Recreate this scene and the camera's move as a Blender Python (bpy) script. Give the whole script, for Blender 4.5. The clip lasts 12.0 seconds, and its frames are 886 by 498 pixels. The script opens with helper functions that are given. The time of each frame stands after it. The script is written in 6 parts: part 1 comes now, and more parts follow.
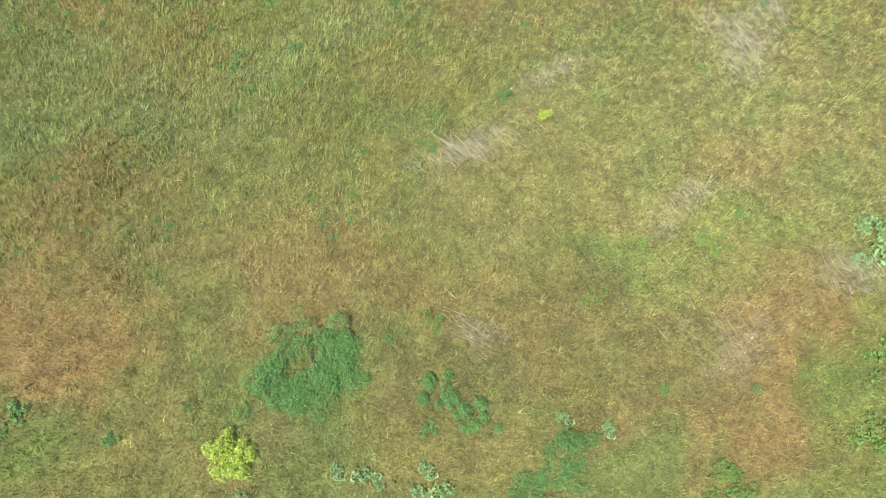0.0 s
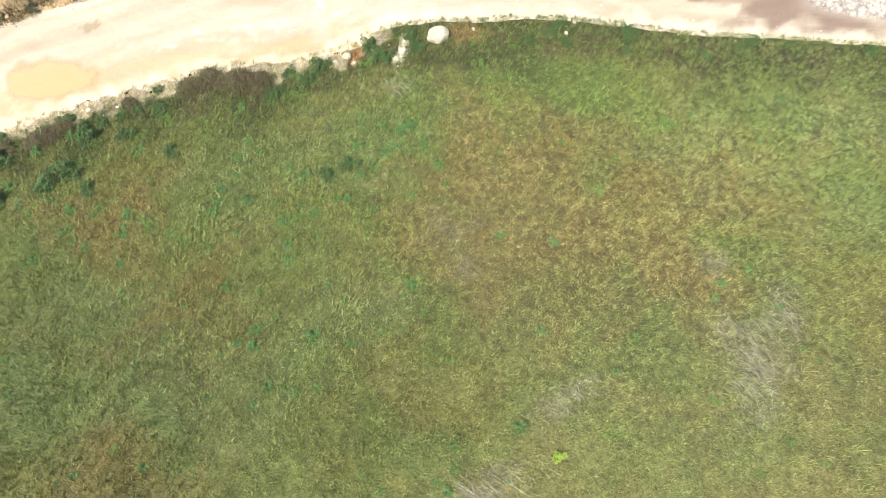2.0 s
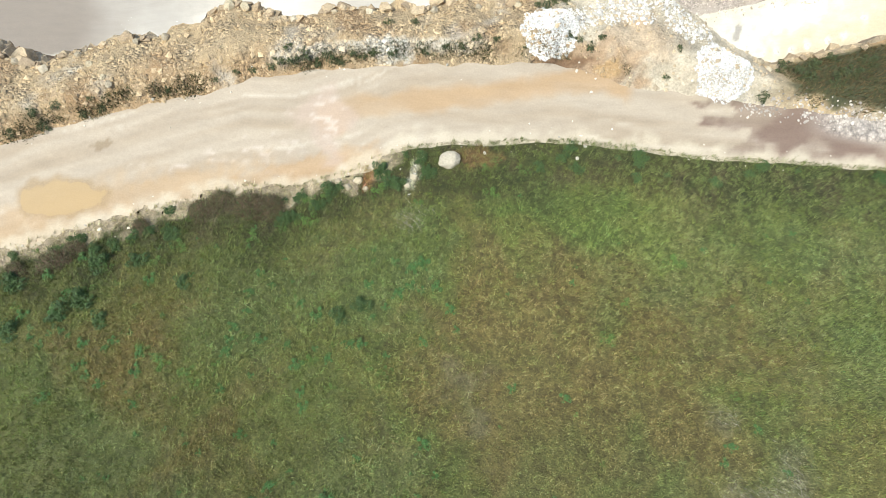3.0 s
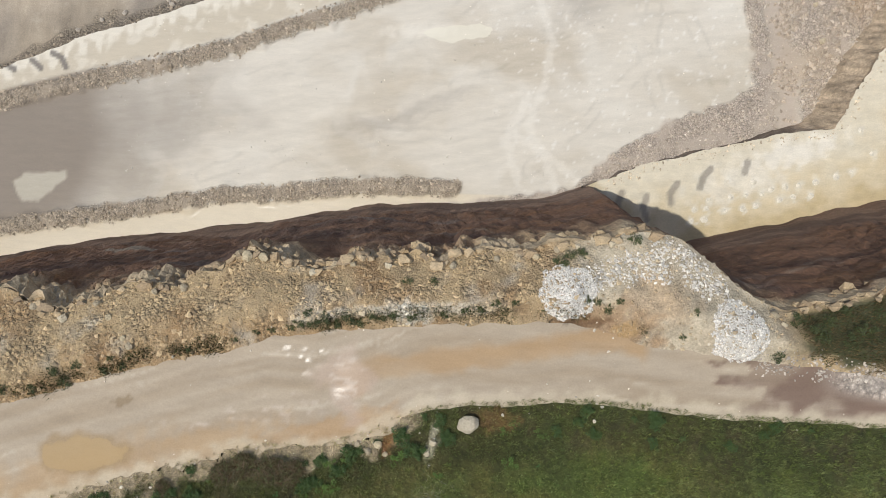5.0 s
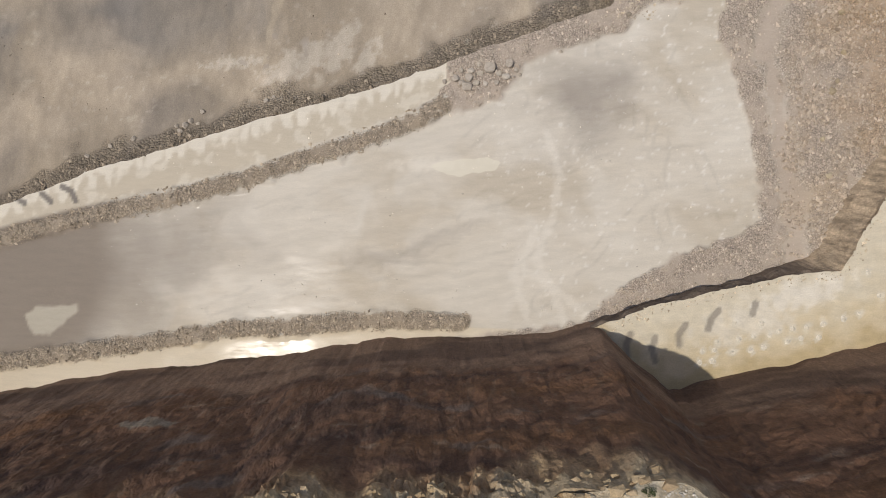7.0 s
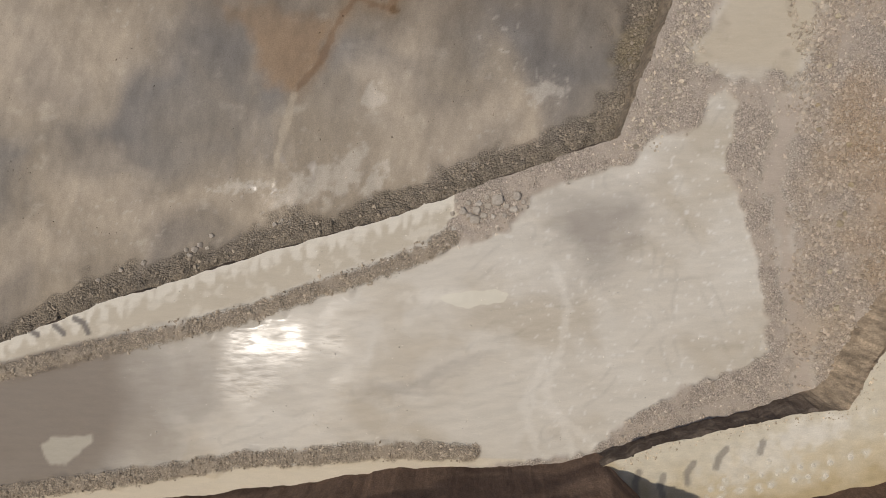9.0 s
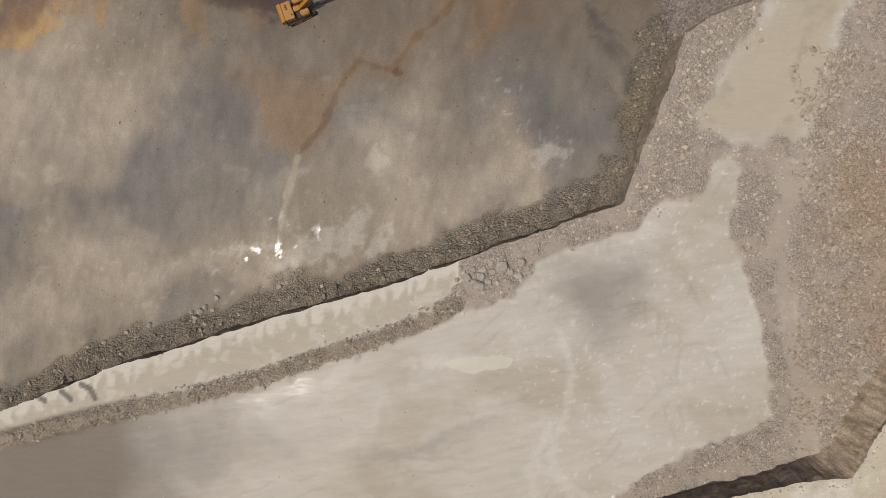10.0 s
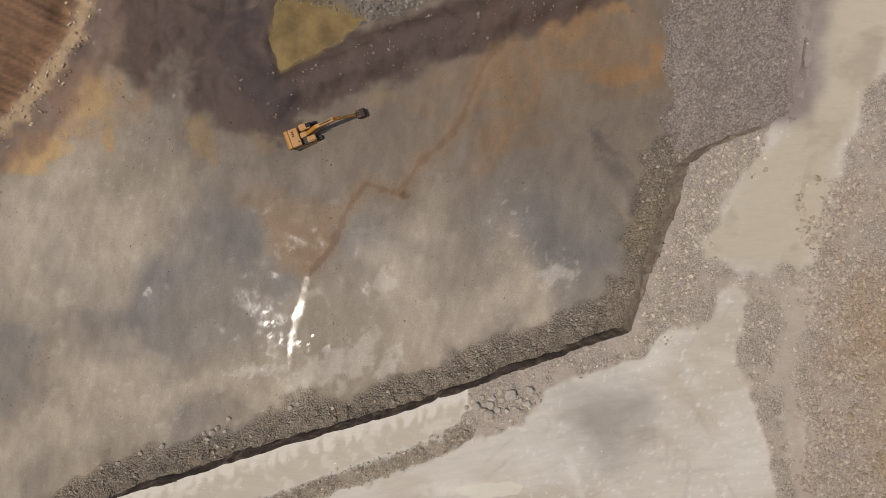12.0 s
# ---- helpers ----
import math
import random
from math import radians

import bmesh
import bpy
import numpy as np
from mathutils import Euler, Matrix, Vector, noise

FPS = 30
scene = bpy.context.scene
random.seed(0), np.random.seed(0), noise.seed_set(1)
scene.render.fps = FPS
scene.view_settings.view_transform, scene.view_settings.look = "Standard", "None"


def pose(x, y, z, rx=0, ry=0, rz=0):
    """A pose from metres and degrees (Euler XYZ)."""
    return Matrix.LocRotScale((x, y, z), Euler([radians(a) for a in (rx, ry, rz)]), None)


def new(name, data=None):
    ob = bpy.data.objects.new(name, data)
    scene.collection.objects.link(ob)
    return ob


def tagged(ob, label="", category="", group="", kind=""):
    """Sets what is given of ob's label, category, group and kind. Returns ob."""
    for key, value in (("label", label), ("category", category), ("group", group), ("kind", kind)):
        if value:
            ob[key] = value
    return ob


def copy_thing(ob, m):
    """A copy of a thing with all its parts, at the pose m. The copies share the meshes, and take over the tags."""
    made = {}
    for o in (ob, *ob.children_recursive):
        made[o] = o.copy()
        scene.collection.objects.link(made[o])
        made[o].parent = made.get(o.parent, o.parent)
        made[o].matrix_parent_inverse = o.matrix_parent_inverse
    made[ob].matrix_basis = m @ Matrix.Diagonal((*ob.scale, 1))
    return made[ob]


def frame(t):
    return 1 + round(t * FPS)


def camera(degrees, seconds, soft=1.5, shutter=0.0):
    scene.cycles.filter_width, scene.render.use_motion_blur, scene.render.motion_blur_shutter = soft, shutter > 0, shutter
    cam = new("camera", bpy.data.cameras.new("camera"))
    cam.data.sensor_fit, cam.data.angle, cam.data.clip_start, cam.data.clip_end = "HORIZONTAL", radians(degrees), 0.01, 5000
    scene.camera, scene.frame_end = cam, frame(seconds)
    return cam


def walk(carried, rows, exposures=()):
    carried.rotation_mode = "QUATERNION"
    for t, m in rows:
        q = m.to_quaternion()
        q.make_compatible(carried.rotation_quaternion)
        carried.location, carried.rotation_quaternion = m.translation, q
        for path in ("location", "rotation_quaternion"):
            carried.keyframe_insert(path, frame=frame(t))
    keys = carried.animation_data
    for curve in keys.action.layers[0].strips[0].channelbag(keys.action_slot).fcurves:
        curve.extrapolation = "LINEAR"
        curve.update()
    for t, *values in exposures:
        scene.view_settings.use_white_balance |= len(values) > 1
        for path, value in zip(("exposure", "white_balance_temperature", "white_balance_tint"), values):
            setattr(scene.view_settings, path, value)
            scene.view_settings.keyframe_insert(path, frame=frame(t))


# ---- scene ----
cam = camera(64.3, 12.0, soft=0.42)
METRES, EYE, TILT, LEAN, TURN = 116.0, 35.0, -84.0, 3.5, 0.0
ROWS = [
    (0.0, 0.0, 0.0, 0.0, -0.0, -0.0, 0.0),
    (0.5, -0.0008, -0.0006, 0.0343, -0.09, -0.73, -0.43),
    (1.0, -0.0033, -0.0011, 0.0694, -0.18, -1.16, -1.03),
    (1.5, -0.007, -0.0014, 0.1065, -0.28, -1.59, -1.61),
    (2.0, -0.0115, -0.0014, 0.1453, -0.37, -2.07, -1.88),
    (2.5, -0.0166, -0.0008, 0.1854, -0.45, -2.52, -2.13),
    (3.0, -0.0216, -0.0, 0.225, -0.49, -2.73, -2.35),
    (5.0, -0.0427, 0.0075, 0.3981, -0.78, -4.51, -2.56),
    (5.5, -0.0466, 0.0093, 0.4403, -0.75, -4.66, -2.47),
    (6.0, -0.0508, 0.0111, 0.4826, -0.74, -4.81, -2.35),
    (6.5, -0.0544, 0.014, 0.5238, -0.7, -4.86, -2.21),
    (7.0, -0.0584, 0.0168, 0.5654, -0.7, -4.98, -2.08),
    (9.0, -0.0706, 0.0286, 0.7452, -0.49, -6.32, -1.47),
    (9.5, -0.0734, 0.0324, 0.7892, -0.46, -6.57, -1.29),
    (10.0, -0.0772, 0.0361, 0.8326, -0.48, -6.79, -1.1),
    (10.5, -0.0796, 0.0402, 0.875, -0.44, -6.91, -0.88),
    (11.0, -0.0819, 0.0435, 0.9168, -0.42, -6.98, -0.68),
    (11.5, -0.0841, 0.0459, 0.9567, -0.41, -7.01, -0.5),
    (12.0, -0.0854, 0.0474, 0.9943, -0.31, -7.02, -0.29),
]
EXPOSURES = [(0.0, 1.4, 6650, 7), (1.5, 1.42, 6650, 7), (2.0, 1.32, 6450, 6), (2.5, 1.06, 6250, 5), (3.2, 0.74, 6100, 4), (5.0, 0.05, 6400, 9), (5.6, -0.18, 6550, 11), (6.2, -0.32, 6600, 12), (7.2, -0.24, 6750, 12), (9.0, -0.5, 6800, 12), (12.0, -0.45, 6800, 13)]
walk(cam, [(t, pose(0, 0, EYE, TILT, LEAN, TURN) @ pose(METRES * x, METRES * y, METRES * z, 90 + pitch, roll, yaw)) for t, x, y, z, yaw, pitch, roll in ROWS], EXPOSURES)

# ---- daylight: high sun from behind and to one side, clear sky ----
SUN_WAY = Vector((-0.268, -0.128, 0.955)).normalized()
elevation = math.asin(SUN_WAY.z)
world = bpy.data.worlds.new("sky")
scene.world = world
world.use_nodes = True
wn = world.node_tree.nodes
sky = wn.new("ShaderNodeTexSky")
sky.sky_type = "NISHITA"
sky.sun_disc = False
sky.sun_elevation = elevation
sky.sun_rotation = math.atan2(SUN_WAY.x, SUN_WAY.y)
sky.air_density, sky.dust_density = 1.0, 1.5
wn["Background"].inputs[1].default_value = 0.12
world.node_tree.links.new(sky.outputs[0], wn["Background"].inputs[0])
sun = new("sun", bpy.data.lights.new("sun", "SUN"))
sun.data.energy, sun.data.angle, sun.data.color = 3.0, radians(0.53), (1.0, 0.955, 0.88)
sun.rotation_euler = SUN_WAY.to_track_quat("Z", "Y").to_euler()


# ---- number tools: lattice noise, outlines, blending ----
def lattice(ix, iy, seed):
    h = (ix.astype(np.int64) * 374761393 + iy.astype(np.int64) * 668265263 + seed * 2246822519) & 0xFFFFFFFF
    h = ((h ^ (h >> 13)) * 1274126177) & 0xFFFFFFFF
    return ((h ^ (h >> 16)) & 0xFFFFFF) / float(0xFFFFFF)


def noise2(x, y, seed=0):
    """Gradient noise, 0 to 1 about a half."""
    x, y = np.asarray(x, float), np.asarray(y, float)
    ix, iy = np.floor(x), np.floor(y)
    u, v = x - ix, y - iy

    def corner(dx, dy):
        turn = lattice(ix + dx, iy + dy, seed) * 2 * math.pi
        return np.cos(turn) * (u - dx) + np.sin(turn) * (v - dy)

    s, t = u * u * u * (u * (u * 6 - 15) + 10), v * v * v * (v * (v * 6 - 15) + 10)
    low = corner(0, 0) + (corner(1, 0) - corner(0, 0)) * s
    high = corner(0, 1) + (corner(1, 1) - corner(0, 1)) * s
    return 0.5 + 0.72 * (low + (high - low) * t)


def fbm(x, y, size, octaves=4, seed=0, gain=0.5):
    """Summed noise about 0, most of it within -1 to 1; size is the largest lump's width."""
    total, amp, norm, f = 0.0, 1.0, 0.0, 1.0 / size
    for k in range(octaves):
        c, s = math.cos(0.6 + 1.1 * k + seed), math.sin(0.6 + 1.1 * k + seed)
        total = total + amp * (noise2((c * x - s * y) * f + 17.3 * k, (s * x + c * y) * f - 9.1 * k, seed + k) * 2 - 1)
        norm, amp, f = norm + amp, amp * gain, f * 2.03
    return total / norm * 2.2


def step(a, b, v):
    s = np.clip((v - a) / (b - a), 0, 1)
    return s * s * (3 - 2 * s)


def along(line, x):
    return np.interp(x, [p[0] for p in line], [p[1] for p in line])


def away(line, x, y):
    """Distance from a line, the nearest of all its stretches."""
    best = np.full(np.broadcast(x, y).shape, 1e9)
    for (ax, ay), (bx, by) in zip(line, line[1:]):
        dx, dy = bx - ax, by - ay
        s = np.clip(((x - ax) * dx + (y - ay) * dy) / (dx * dx + dy * dy), 0, 1)
        best = np.minimum(best, np.hypot(x - ax - s * dx, y - ay - s * dy))
    return best


def past(line, x, y):
    """Signed distance from a line that runs towards +x: positive beyond it."""
    return away(line, x, y) * np.where(y > along(line, x), 1, -1)


def roughen(line, every, amp, seed):
    """The same line in short stretches, pushed in and out a little."""
    at = np.cumsum([0] + [math.dist(a, b) for a, b in zip(line, line[1:])])
    s = np.arange(0, at[-1], every)
    x, y = np.interp(s, at, [p[0] for p in line]), np.interp(s, at, [p[1] for p in line])
    push = amp * fbm(s, s * 0.0 + seed, 3.0, 4, seed, 0.6)
    nx, ny = -np.gradient(y), np.gradient(x)
    n = np.hypot(nx, ny)
    return [(float(a), float(b)) for a, b in zip(x + push * nx / n, y + push * ny / n)]


def nearest(line, x, y):
    """The nearest point of a line to each place."""
    best, bx, by = np.full(len(x), 1e9), x.copy(), y.copy()
    for (ax, ay), (cx, cy) in zip(line, line[1:]):
        dx, dy = cx - ax, cy - ay
        s = np.clip(((x - ax) * dx + (y - ay) * dy) / (dx * dx + dy * dy), 0, 1)
        d = np.hypot(x - ax - s * dx, y - ay - s * dy)
        near = d < best
        best, bx, by = np.where(near, d, best), np.where(near, ax + s * dx, bx), np.where(near, ay + s * dy, by)
    return best, bx, by


def inside(ring, x, y):
    """Signed distance to a closed outline: positive within it."""
    hit = np.zeros(np.broadcast(x, y).shape, bool)
    for (ax, ay), (bx, by) in zip(ring, ring[1:] + ring[:1]):
        if ay != by:
            hit ^= ((ay > y) != (by > y)) & (x < (bx - ax) * (y - ay) / (by - ay) + ax)
    return away(ring + ring[:1], x, y) * np.where(hit, 1, -1)


def blob(x, y, cx, cy, rx, ry, turn=0.0, rough=0.35, seed=3, soft=0.5):
    """A stain's mask: an ellipse with a ragged rim."""
    c, s = math.cos(radians(turn)), math.sin(radians(turn))
    u, v = (x - cx) * c + (y - cy) * s, -(x - cx) * s + (y - cy) * c
    r = np.hypot(u / rx, v / ry) + rough * fbm(x, y, max(min(rx, ry), 0.4), 4, seed)
    return 1 - step(1 - soft, 1 + soft, r)


def srgb(r, g, b):
    return np.array([(c / 255 / 12.92) if c < 11 else ((c / 255 + 0.055) / 1.055) ** 2.4 for c in (r, g, b)])


def mix(col, other, mask):
    return col + (np.asarray(other) - col) * mask[..., None]


# ---- mesh tools ----
def mesh_of(name, verts, faces, tint=None, wet=None, smooth=False, loose=None, spot=None):
    """A mesh from arrays; faces is an array of rows of 3 or 4."""
    me = bpy.data.meshes.new(name)
    verts, faces = np.asarray(verts, np.float32), np.asarray(faces, np.int32)
    n = faces.shape[1]
    me.vertices.add(len(verts))
    me.vertices.foreach_set("co", verts.ravel())
    me.loops.add(faces.size)
    me.loops.foreach_set("vertex_index", faces.ravel())
    me.polygons.add(len(faces))
    me.polygons.foreach_set("loop_start", np.arange(0, faces.size, n, dtype=np.int32))
    me.polygons.foreach_set("use_smooth", np.full(len(faces), smooth))
    me.update(calc_edges=True)
    if tint is not None:
        a = me.attributes.new("tint", "FLOAT_COLOR", "POINT")
        a.data.foreach_set("color", np.c_[tint, np.ones(len(tint))].astype(np.float32).ravel())
    for key, values in (("wet", wet), ("loose", loose), ("spot", spot)):
        if values is not None:
            me.attributes.new(key, "FLOAT", "POINT").data.foreach_set("value", np.asarray(values, np.float32))
    return me


def grid_faces(nu, nv):
    i = np.arange(nu * nv).reshape(nu, nv)
    return np.stack([i[:-1, :-1], i[1:, :-1], i[1:, 1:], i[:-1, 1:]], -1).reshape(-1, 4)


def thin(verts, faces, *others):
    """Drops the points that no face uses."""
    used = np.zeros(len(verts), bool)
    used[faces.ravel()] = True
    at = np.cumsum(used) - 1
    return (verts[used], at[faces]) + tuple(None if o is None else o[used] for o in others)


def sheet(name, box, size, height, colour, keep, material, label, category="ground", snap=(), ticks=None):
    """A stretch of ground: a fine grid over box, raised by height(x, y), tinted by colour(x, y, z)."""
    xs, ys = np.arange(box[0], box[1] + size / 2, size), np.arange(box[2], box[3] + size / 2, size)
    if ticks is not None:
        xs = ys = ticks
    x, y = [g.ravel() for g in np.meshgrid(xs, ys, indexing="ij")]
    faces = grid_faces(len(xs), len(ys))
    middle = x[faces].mean(1), y[faces].mean(1)
    faces = faces[keep(*middle)]
    verts = np.c_[x, y, np.zeros(len(x))]
    verts, faces = thin(verts, faces)
    for line in snap:
        close = away(line[:-1:12] + line[-1:], verts[:, 0], verts[:, 1]) < 4
        d, nx, ny = nearest(line, verts[close, 0], verts[close, 1])
        move = (d < size * 0.62)[:, None]
        verts[close, :2] = np.where(move, np.c_[nx, ny], verts[close, :2])
    verts[:, 2] = height(verts[:, 0], verts[:, 1])
    tint, wet, *more = colour(verts[:, 0], verts[:, 1], verts[:, 2])
    ob = new(name, mesh_of(name, verts, faces, tint, wet, True, *more))
    ob.data.materials.append(material)
    return tagged(ob, label, category, kind="structure")


def part(name, bm, material, parent=None, label=""):
    """Links a bmesh as one mesh object under a thing or under a part."""
    me = bpy.data.meshes.new(name)
    bmesh.ops.recalc_face_normals(bm, faces=bm.faces)
    bm.to_mesh(me)
    bm.free()
    me.materials.append(material)
    ob = new(name, me)
    ob.parent = parent
    return tagged(ob, label)


# ---- materials ----
def material(name):
    m = bpy.data.materials.new(name)
    m.use_nodes = True
    return m, m.node_tree.nodes, m.node_tree.links, m.node_tree.nodes["Principled BSDF"]


def noise_node(nodes, links, where, scale, detail=6.0, rough=0.6):
    n = nodes.new("ShaderNodeTexNoise")
    n.inputs["Scale"].default_value, n.inputs["Detail"].default_value, n.inputs["Roughness"].default_value = scale, detail, rough
    links.new(where, n.inputs["Vector"])
    return n.outputs["Fac"]


def ramp(nodes, links, value, stops):
    r = nodes.new("ShaderNodeValToRGB")
    while len(r.color_ramp.elements) < len(stops):
        r.color_ramp.elements.new(0.5)
    for e, (at, v) in zip(r.color_ramp.elements, stops):
        e.position, e.color = at, (*v, 1) if isinstance(v, tuple) else (v, v, v, 1)
    links.new(value, r.inputs[0])
    return r.outputs[0]


def times(nodes, links, a, b, kind="MULTIPLY", fac=1.0):
    m = nodes.new("ShaderNodeMix")
    m.data_type, m.blend_type = "RGBA", kind
    m.inputs[0].default_value = fac
    links.new(a, m.inputs[6])
    links.new(b, m.inputs[7])
    return m.outputs[2]


def attribute(nodes, name):
    n = nodes.new("ShaderNodeAttribute")
    n.attribute_name = name
    return n.outputs["Color" if name == "tint" else "Fac"]


def maths(nodes, links, kind, a, b):
    n = nodes.new("ShaderNodeMath")
    n.operation = kind
    for socket, v in zip(n.inputs, (a, b)):
        if isinstance(v, (int, float)):
            socket.default_value = v
        else:
            links.new(v, socket)
    return n.outputs[0]


def earth(name, grain=3.0, fine=14.0, contrast=0.25, bump=0.25, dry=0.95, damp=0.5, stretch=(1, 1, 1), turn=0.0, coat=1.0, stone=2.4, spot=None, smooth=1.0):
    """Ground whose broad colour comes with the mesh, with grain at two sizes, relief, a film of water where it is wet, close-packed stones where it is loose,
    and sharp-rimmed pools of the colour spot. smooth: how much of the relief firm ground keeps."""
    m, nodes, links, out = material(name)
    place = nodes.new("ShaderNodeNewGeometry").outputs["Position"]
    sc = nodes.new("ShaderNodeMapping")
    sc.inputs["Scale"].default_value, sc.inputs["Rotation"].default_value = stretch, (0, 0, radians(turn))
    links.new(place, sc.inputs["Vector"])
    co = sc.outputs[0]
    wet, loose = attribute(nodes, "wet"), attribute(nodes, "loose")
    a = noise_node(nodes, links, co, grain, 10, 0.7)
    b = noise_node(nodes, links, place, fine, 5, 0.65)
    rim = maths(nodes, links, "ADD", maths(nodes, links, "MULTIPLY", a, 0.3), maths(nodes, links, "MULTIPLY", b, 0.5))
    loose = ramp(nodes, links, maths(nodes, links, "ADD", loose, maths(nodes, links, "SUBTRACT", rim, 0.4)), [(0.22, 0.0), (0.62, 1.0)])
    lo, hi = 1 - contrast, 1 + contrast
    col = times(nodes, links, attribute(nodes, "tint"), ramp(nodes, links, a, [(0.32, lo), (0.68, hi)]))
    col = times(nodes, links, col, ramp(nodes, links, b, [(0.32, lo), (0.68, hi)]))
    height = maths(nodes, links, "MULTIPLY", maths(nodes, links, "ADD", a, maths(nodes, links, "MULTIPLY", b, 0.6)), smooth)
    for size, weight in ((stone, 0.9), (stone * 2.7, 0.6)):
        v = nodes.new("ShaderNodeTexVoronoi")
        v.inputs["Scale"].default_value = size
        links.new(place, v.inputs["Vector"])
        # Shade in the gaps and light on the stone tops, put into the colour.
        gaps = ramp(nodes, links, v.outputs["Distance"], [(0.0, 1.2), (0.4, 1.06), (0.75, 0.7)])
        shade = ramp(nodes, links, v.outputs["Color"], [(0.1, 0.74), (0.9, 1.3)])
        packed = times(nodes, links, gaps, shade)
        mixed = nodes.new("ShaderNodeMix")
        mixed.data_type = "RGBA"
        mixed.inputs[6].default_value = (1, 1, 1, 1)
        links.new(maths(nodes, links, "MULTIPLY", loose, weight), mixed.inputs[0])
        links.new(packed, mixed.inputs[7])
        col = times(nodes, links, col, mixed.outputs[2])
        lump = maths(nodes, links, "MULTIPLY", maths(nodes, links, "SUBTRACT", 0.8, v.outputs["Distance"]), loose)
        height = maths(nodes, links, "ADD", height, maths(nodes, links, "MULTIPLY", lump, 2.4 / size * stone * weight))
    rough = nodes.new("ShaderNodeMapRange")
    rough.inputs[3].default_value, rough.inputs[4].default_value = dry, damp
    links.new(wet, rough.inputs[0])
    thin_film = ramp(nodes, links, noise_node(nodes, links, co, 1.7, 9, 0.68), [(0.36, 0.05), (0.64, 1.0)])
    pooled = ramp(nodes, links, wet, [(0.75, 0.0), (0.95, 1.0)])
    film = maths(nodes, links, "MULTIPLY", maths(nodes, links, "MULTIPLY", wet, coat), maths(nodes, links, "MAXIMUM", thin_film, pooled))
    if spot is not None:
        ragged = maths(nodes, links, "ADD", attribute(nodes, "spot"), maths(nodes, links, "MULTIPLY", maths(nodes, links, "SUBTRACT", a, 0.5), 0.22))
        pool = ramp(nodes, links, ragged, [(0.44, 0.0), (0.56, 1.0)])
        filled = nodes.new("ShaderNodeMix")
        filled.data_type = "RGBA"
        links.new(maths(nodes, links, "MULTIPLY", pool, 0.6), filled.inputs[0])
        links.new(col, filled.inputs[6])
        filled.inputs[7].default_value = (*spot, 1)
        col = filled.outputs[2]
        film = maths(nodes, links, "MAXIMUM", film, maths(nodes, links, "MULTIPLY", pool, 0.5))
    links.new(col, out.inputs["Base Color"])
    links.new(rough.outputs[0], out.inputs["Roughness"])
    links.new(film, out.inputs["Coat Weight"])
    out.inputs["Coat Roughness"].default_value, out.inputs["Coat IOR"].default_value = 0.16, 1.33
    ripple = nodes.new("ShaderNodeBump")
    ripple.inputs["Strength"].default_value, ripple.inputs["Distance"].default_value = 0.08, 0.05
    links.new(a, ripple.inputs["Height"])
    links.new(ripple.outputs[0], out.inputs["Coat Normal"])
    firm = nodes.new("ShaderNodeMapRange")
    firm.inputs[3].default_value, firm.inputs[4].default_value = bump, bump * 0.3
    links.new(wet, firm.inputs[0])
    bp = nodes.new("ShaderNodeBump")
    bp.inputs["Distance"].default_value = 0.25
    links.new(firm.outputs[0], bp.inputs["Strength"])
    links.new(height, bp.inputs["Height"])
    links.new(bp.outputs[0], out.inputs["Normal"])
    return m


def island_mat(name, dark, light, rough=0.9, use_tint=False, bump=0.0):
    """Colour that differs from loose piece to loose piece, between two shades."""
    m, nodes, links, out = material(name)
    geo = nodes.new("ShaderNodeNewGeometry")
    col = ramp(nodes, links, geo.outputs["Random Per Island"], [(0.0, tuple(dark)), (1.0, tuple(light))])
    if use_tint:
        t = nodes.new("ShaderNodeAttribute")
        t.attribute_name = "tint"
        col = times(nodes, links, t.outputs["Color"], col)
    n = noise_node(nodes, links, geo.outputs["Position"], 9.0, 4)
    col = times(nodes, links, col, ramp(nodes, links, n, [(0.3, 0.8), (0.7, 1.2)]))
    links.new(col, out.inputs["Base Color"])
    out.inputs["Roughness"].default_value = rough
    if bump:
        bp = nodes.new("ShaderNodeBump")
        bp.inputs["Strength"].default_value, bp.inputs["Distance"].default_value = bump, 0.05
        links.new(n, bp.inputs["Height"])
        links.new(bp.outputs[0], out.inputs["Normal"])
    return m


field_mat = earth("meadow_soil", 3.0, 9.0, 0.4, 0.9, coat=0.0)
road_mat = earth("compacted_lime_road", 1.2, 8.0, 0.07, 0.3, 0.85, 0.5, (0.3, 1, 1), -8, spot=srgb(172, 144, 98), smooth=0.5)
bank_mat = earth("rubble_soil", 1.8, 6.0, 0.22, 0.7, stone=3.4)
floor_mat = earth("limestone_floor", 1.3, 6.0, 0.06, 0.5, 0.85, 0.6, (0.22, 1, 1), -16, stone=5.2, spot=srgb(218, 213, 194), smooth=0.25)
pit_mat = earth("lower_pit_floor", 0.6, 5.0, 0.13, 0.7, 0.85, 0.6, (1, 0.5, 1), 10, stone=3.4, spot=srgb(150, 140, 126), smooth=0.4)
cliff_mat = earth("cliff_rock", 1.4, 4.0, 0.24, 0.8, stretch=(1, 1, 0.5))
shelf_mat = earth("limestone_shelf", 1.3, 6.0, 0.08, 0.5, 0.85, 0.6, (0.3, 1, 1), -16, stone=4.2, smooth=0.4)
grass_mat = island_mat("grass_blades", (0.78, 0.78, 0.78), (1.22, 1.22, 1.2), 0.9, True)
stone_mat = island_mat("broken_limestone", (0.8, 0.79, 0.78), (1.2, 1.2, 1.2), 0.9, True, bump=0.5)
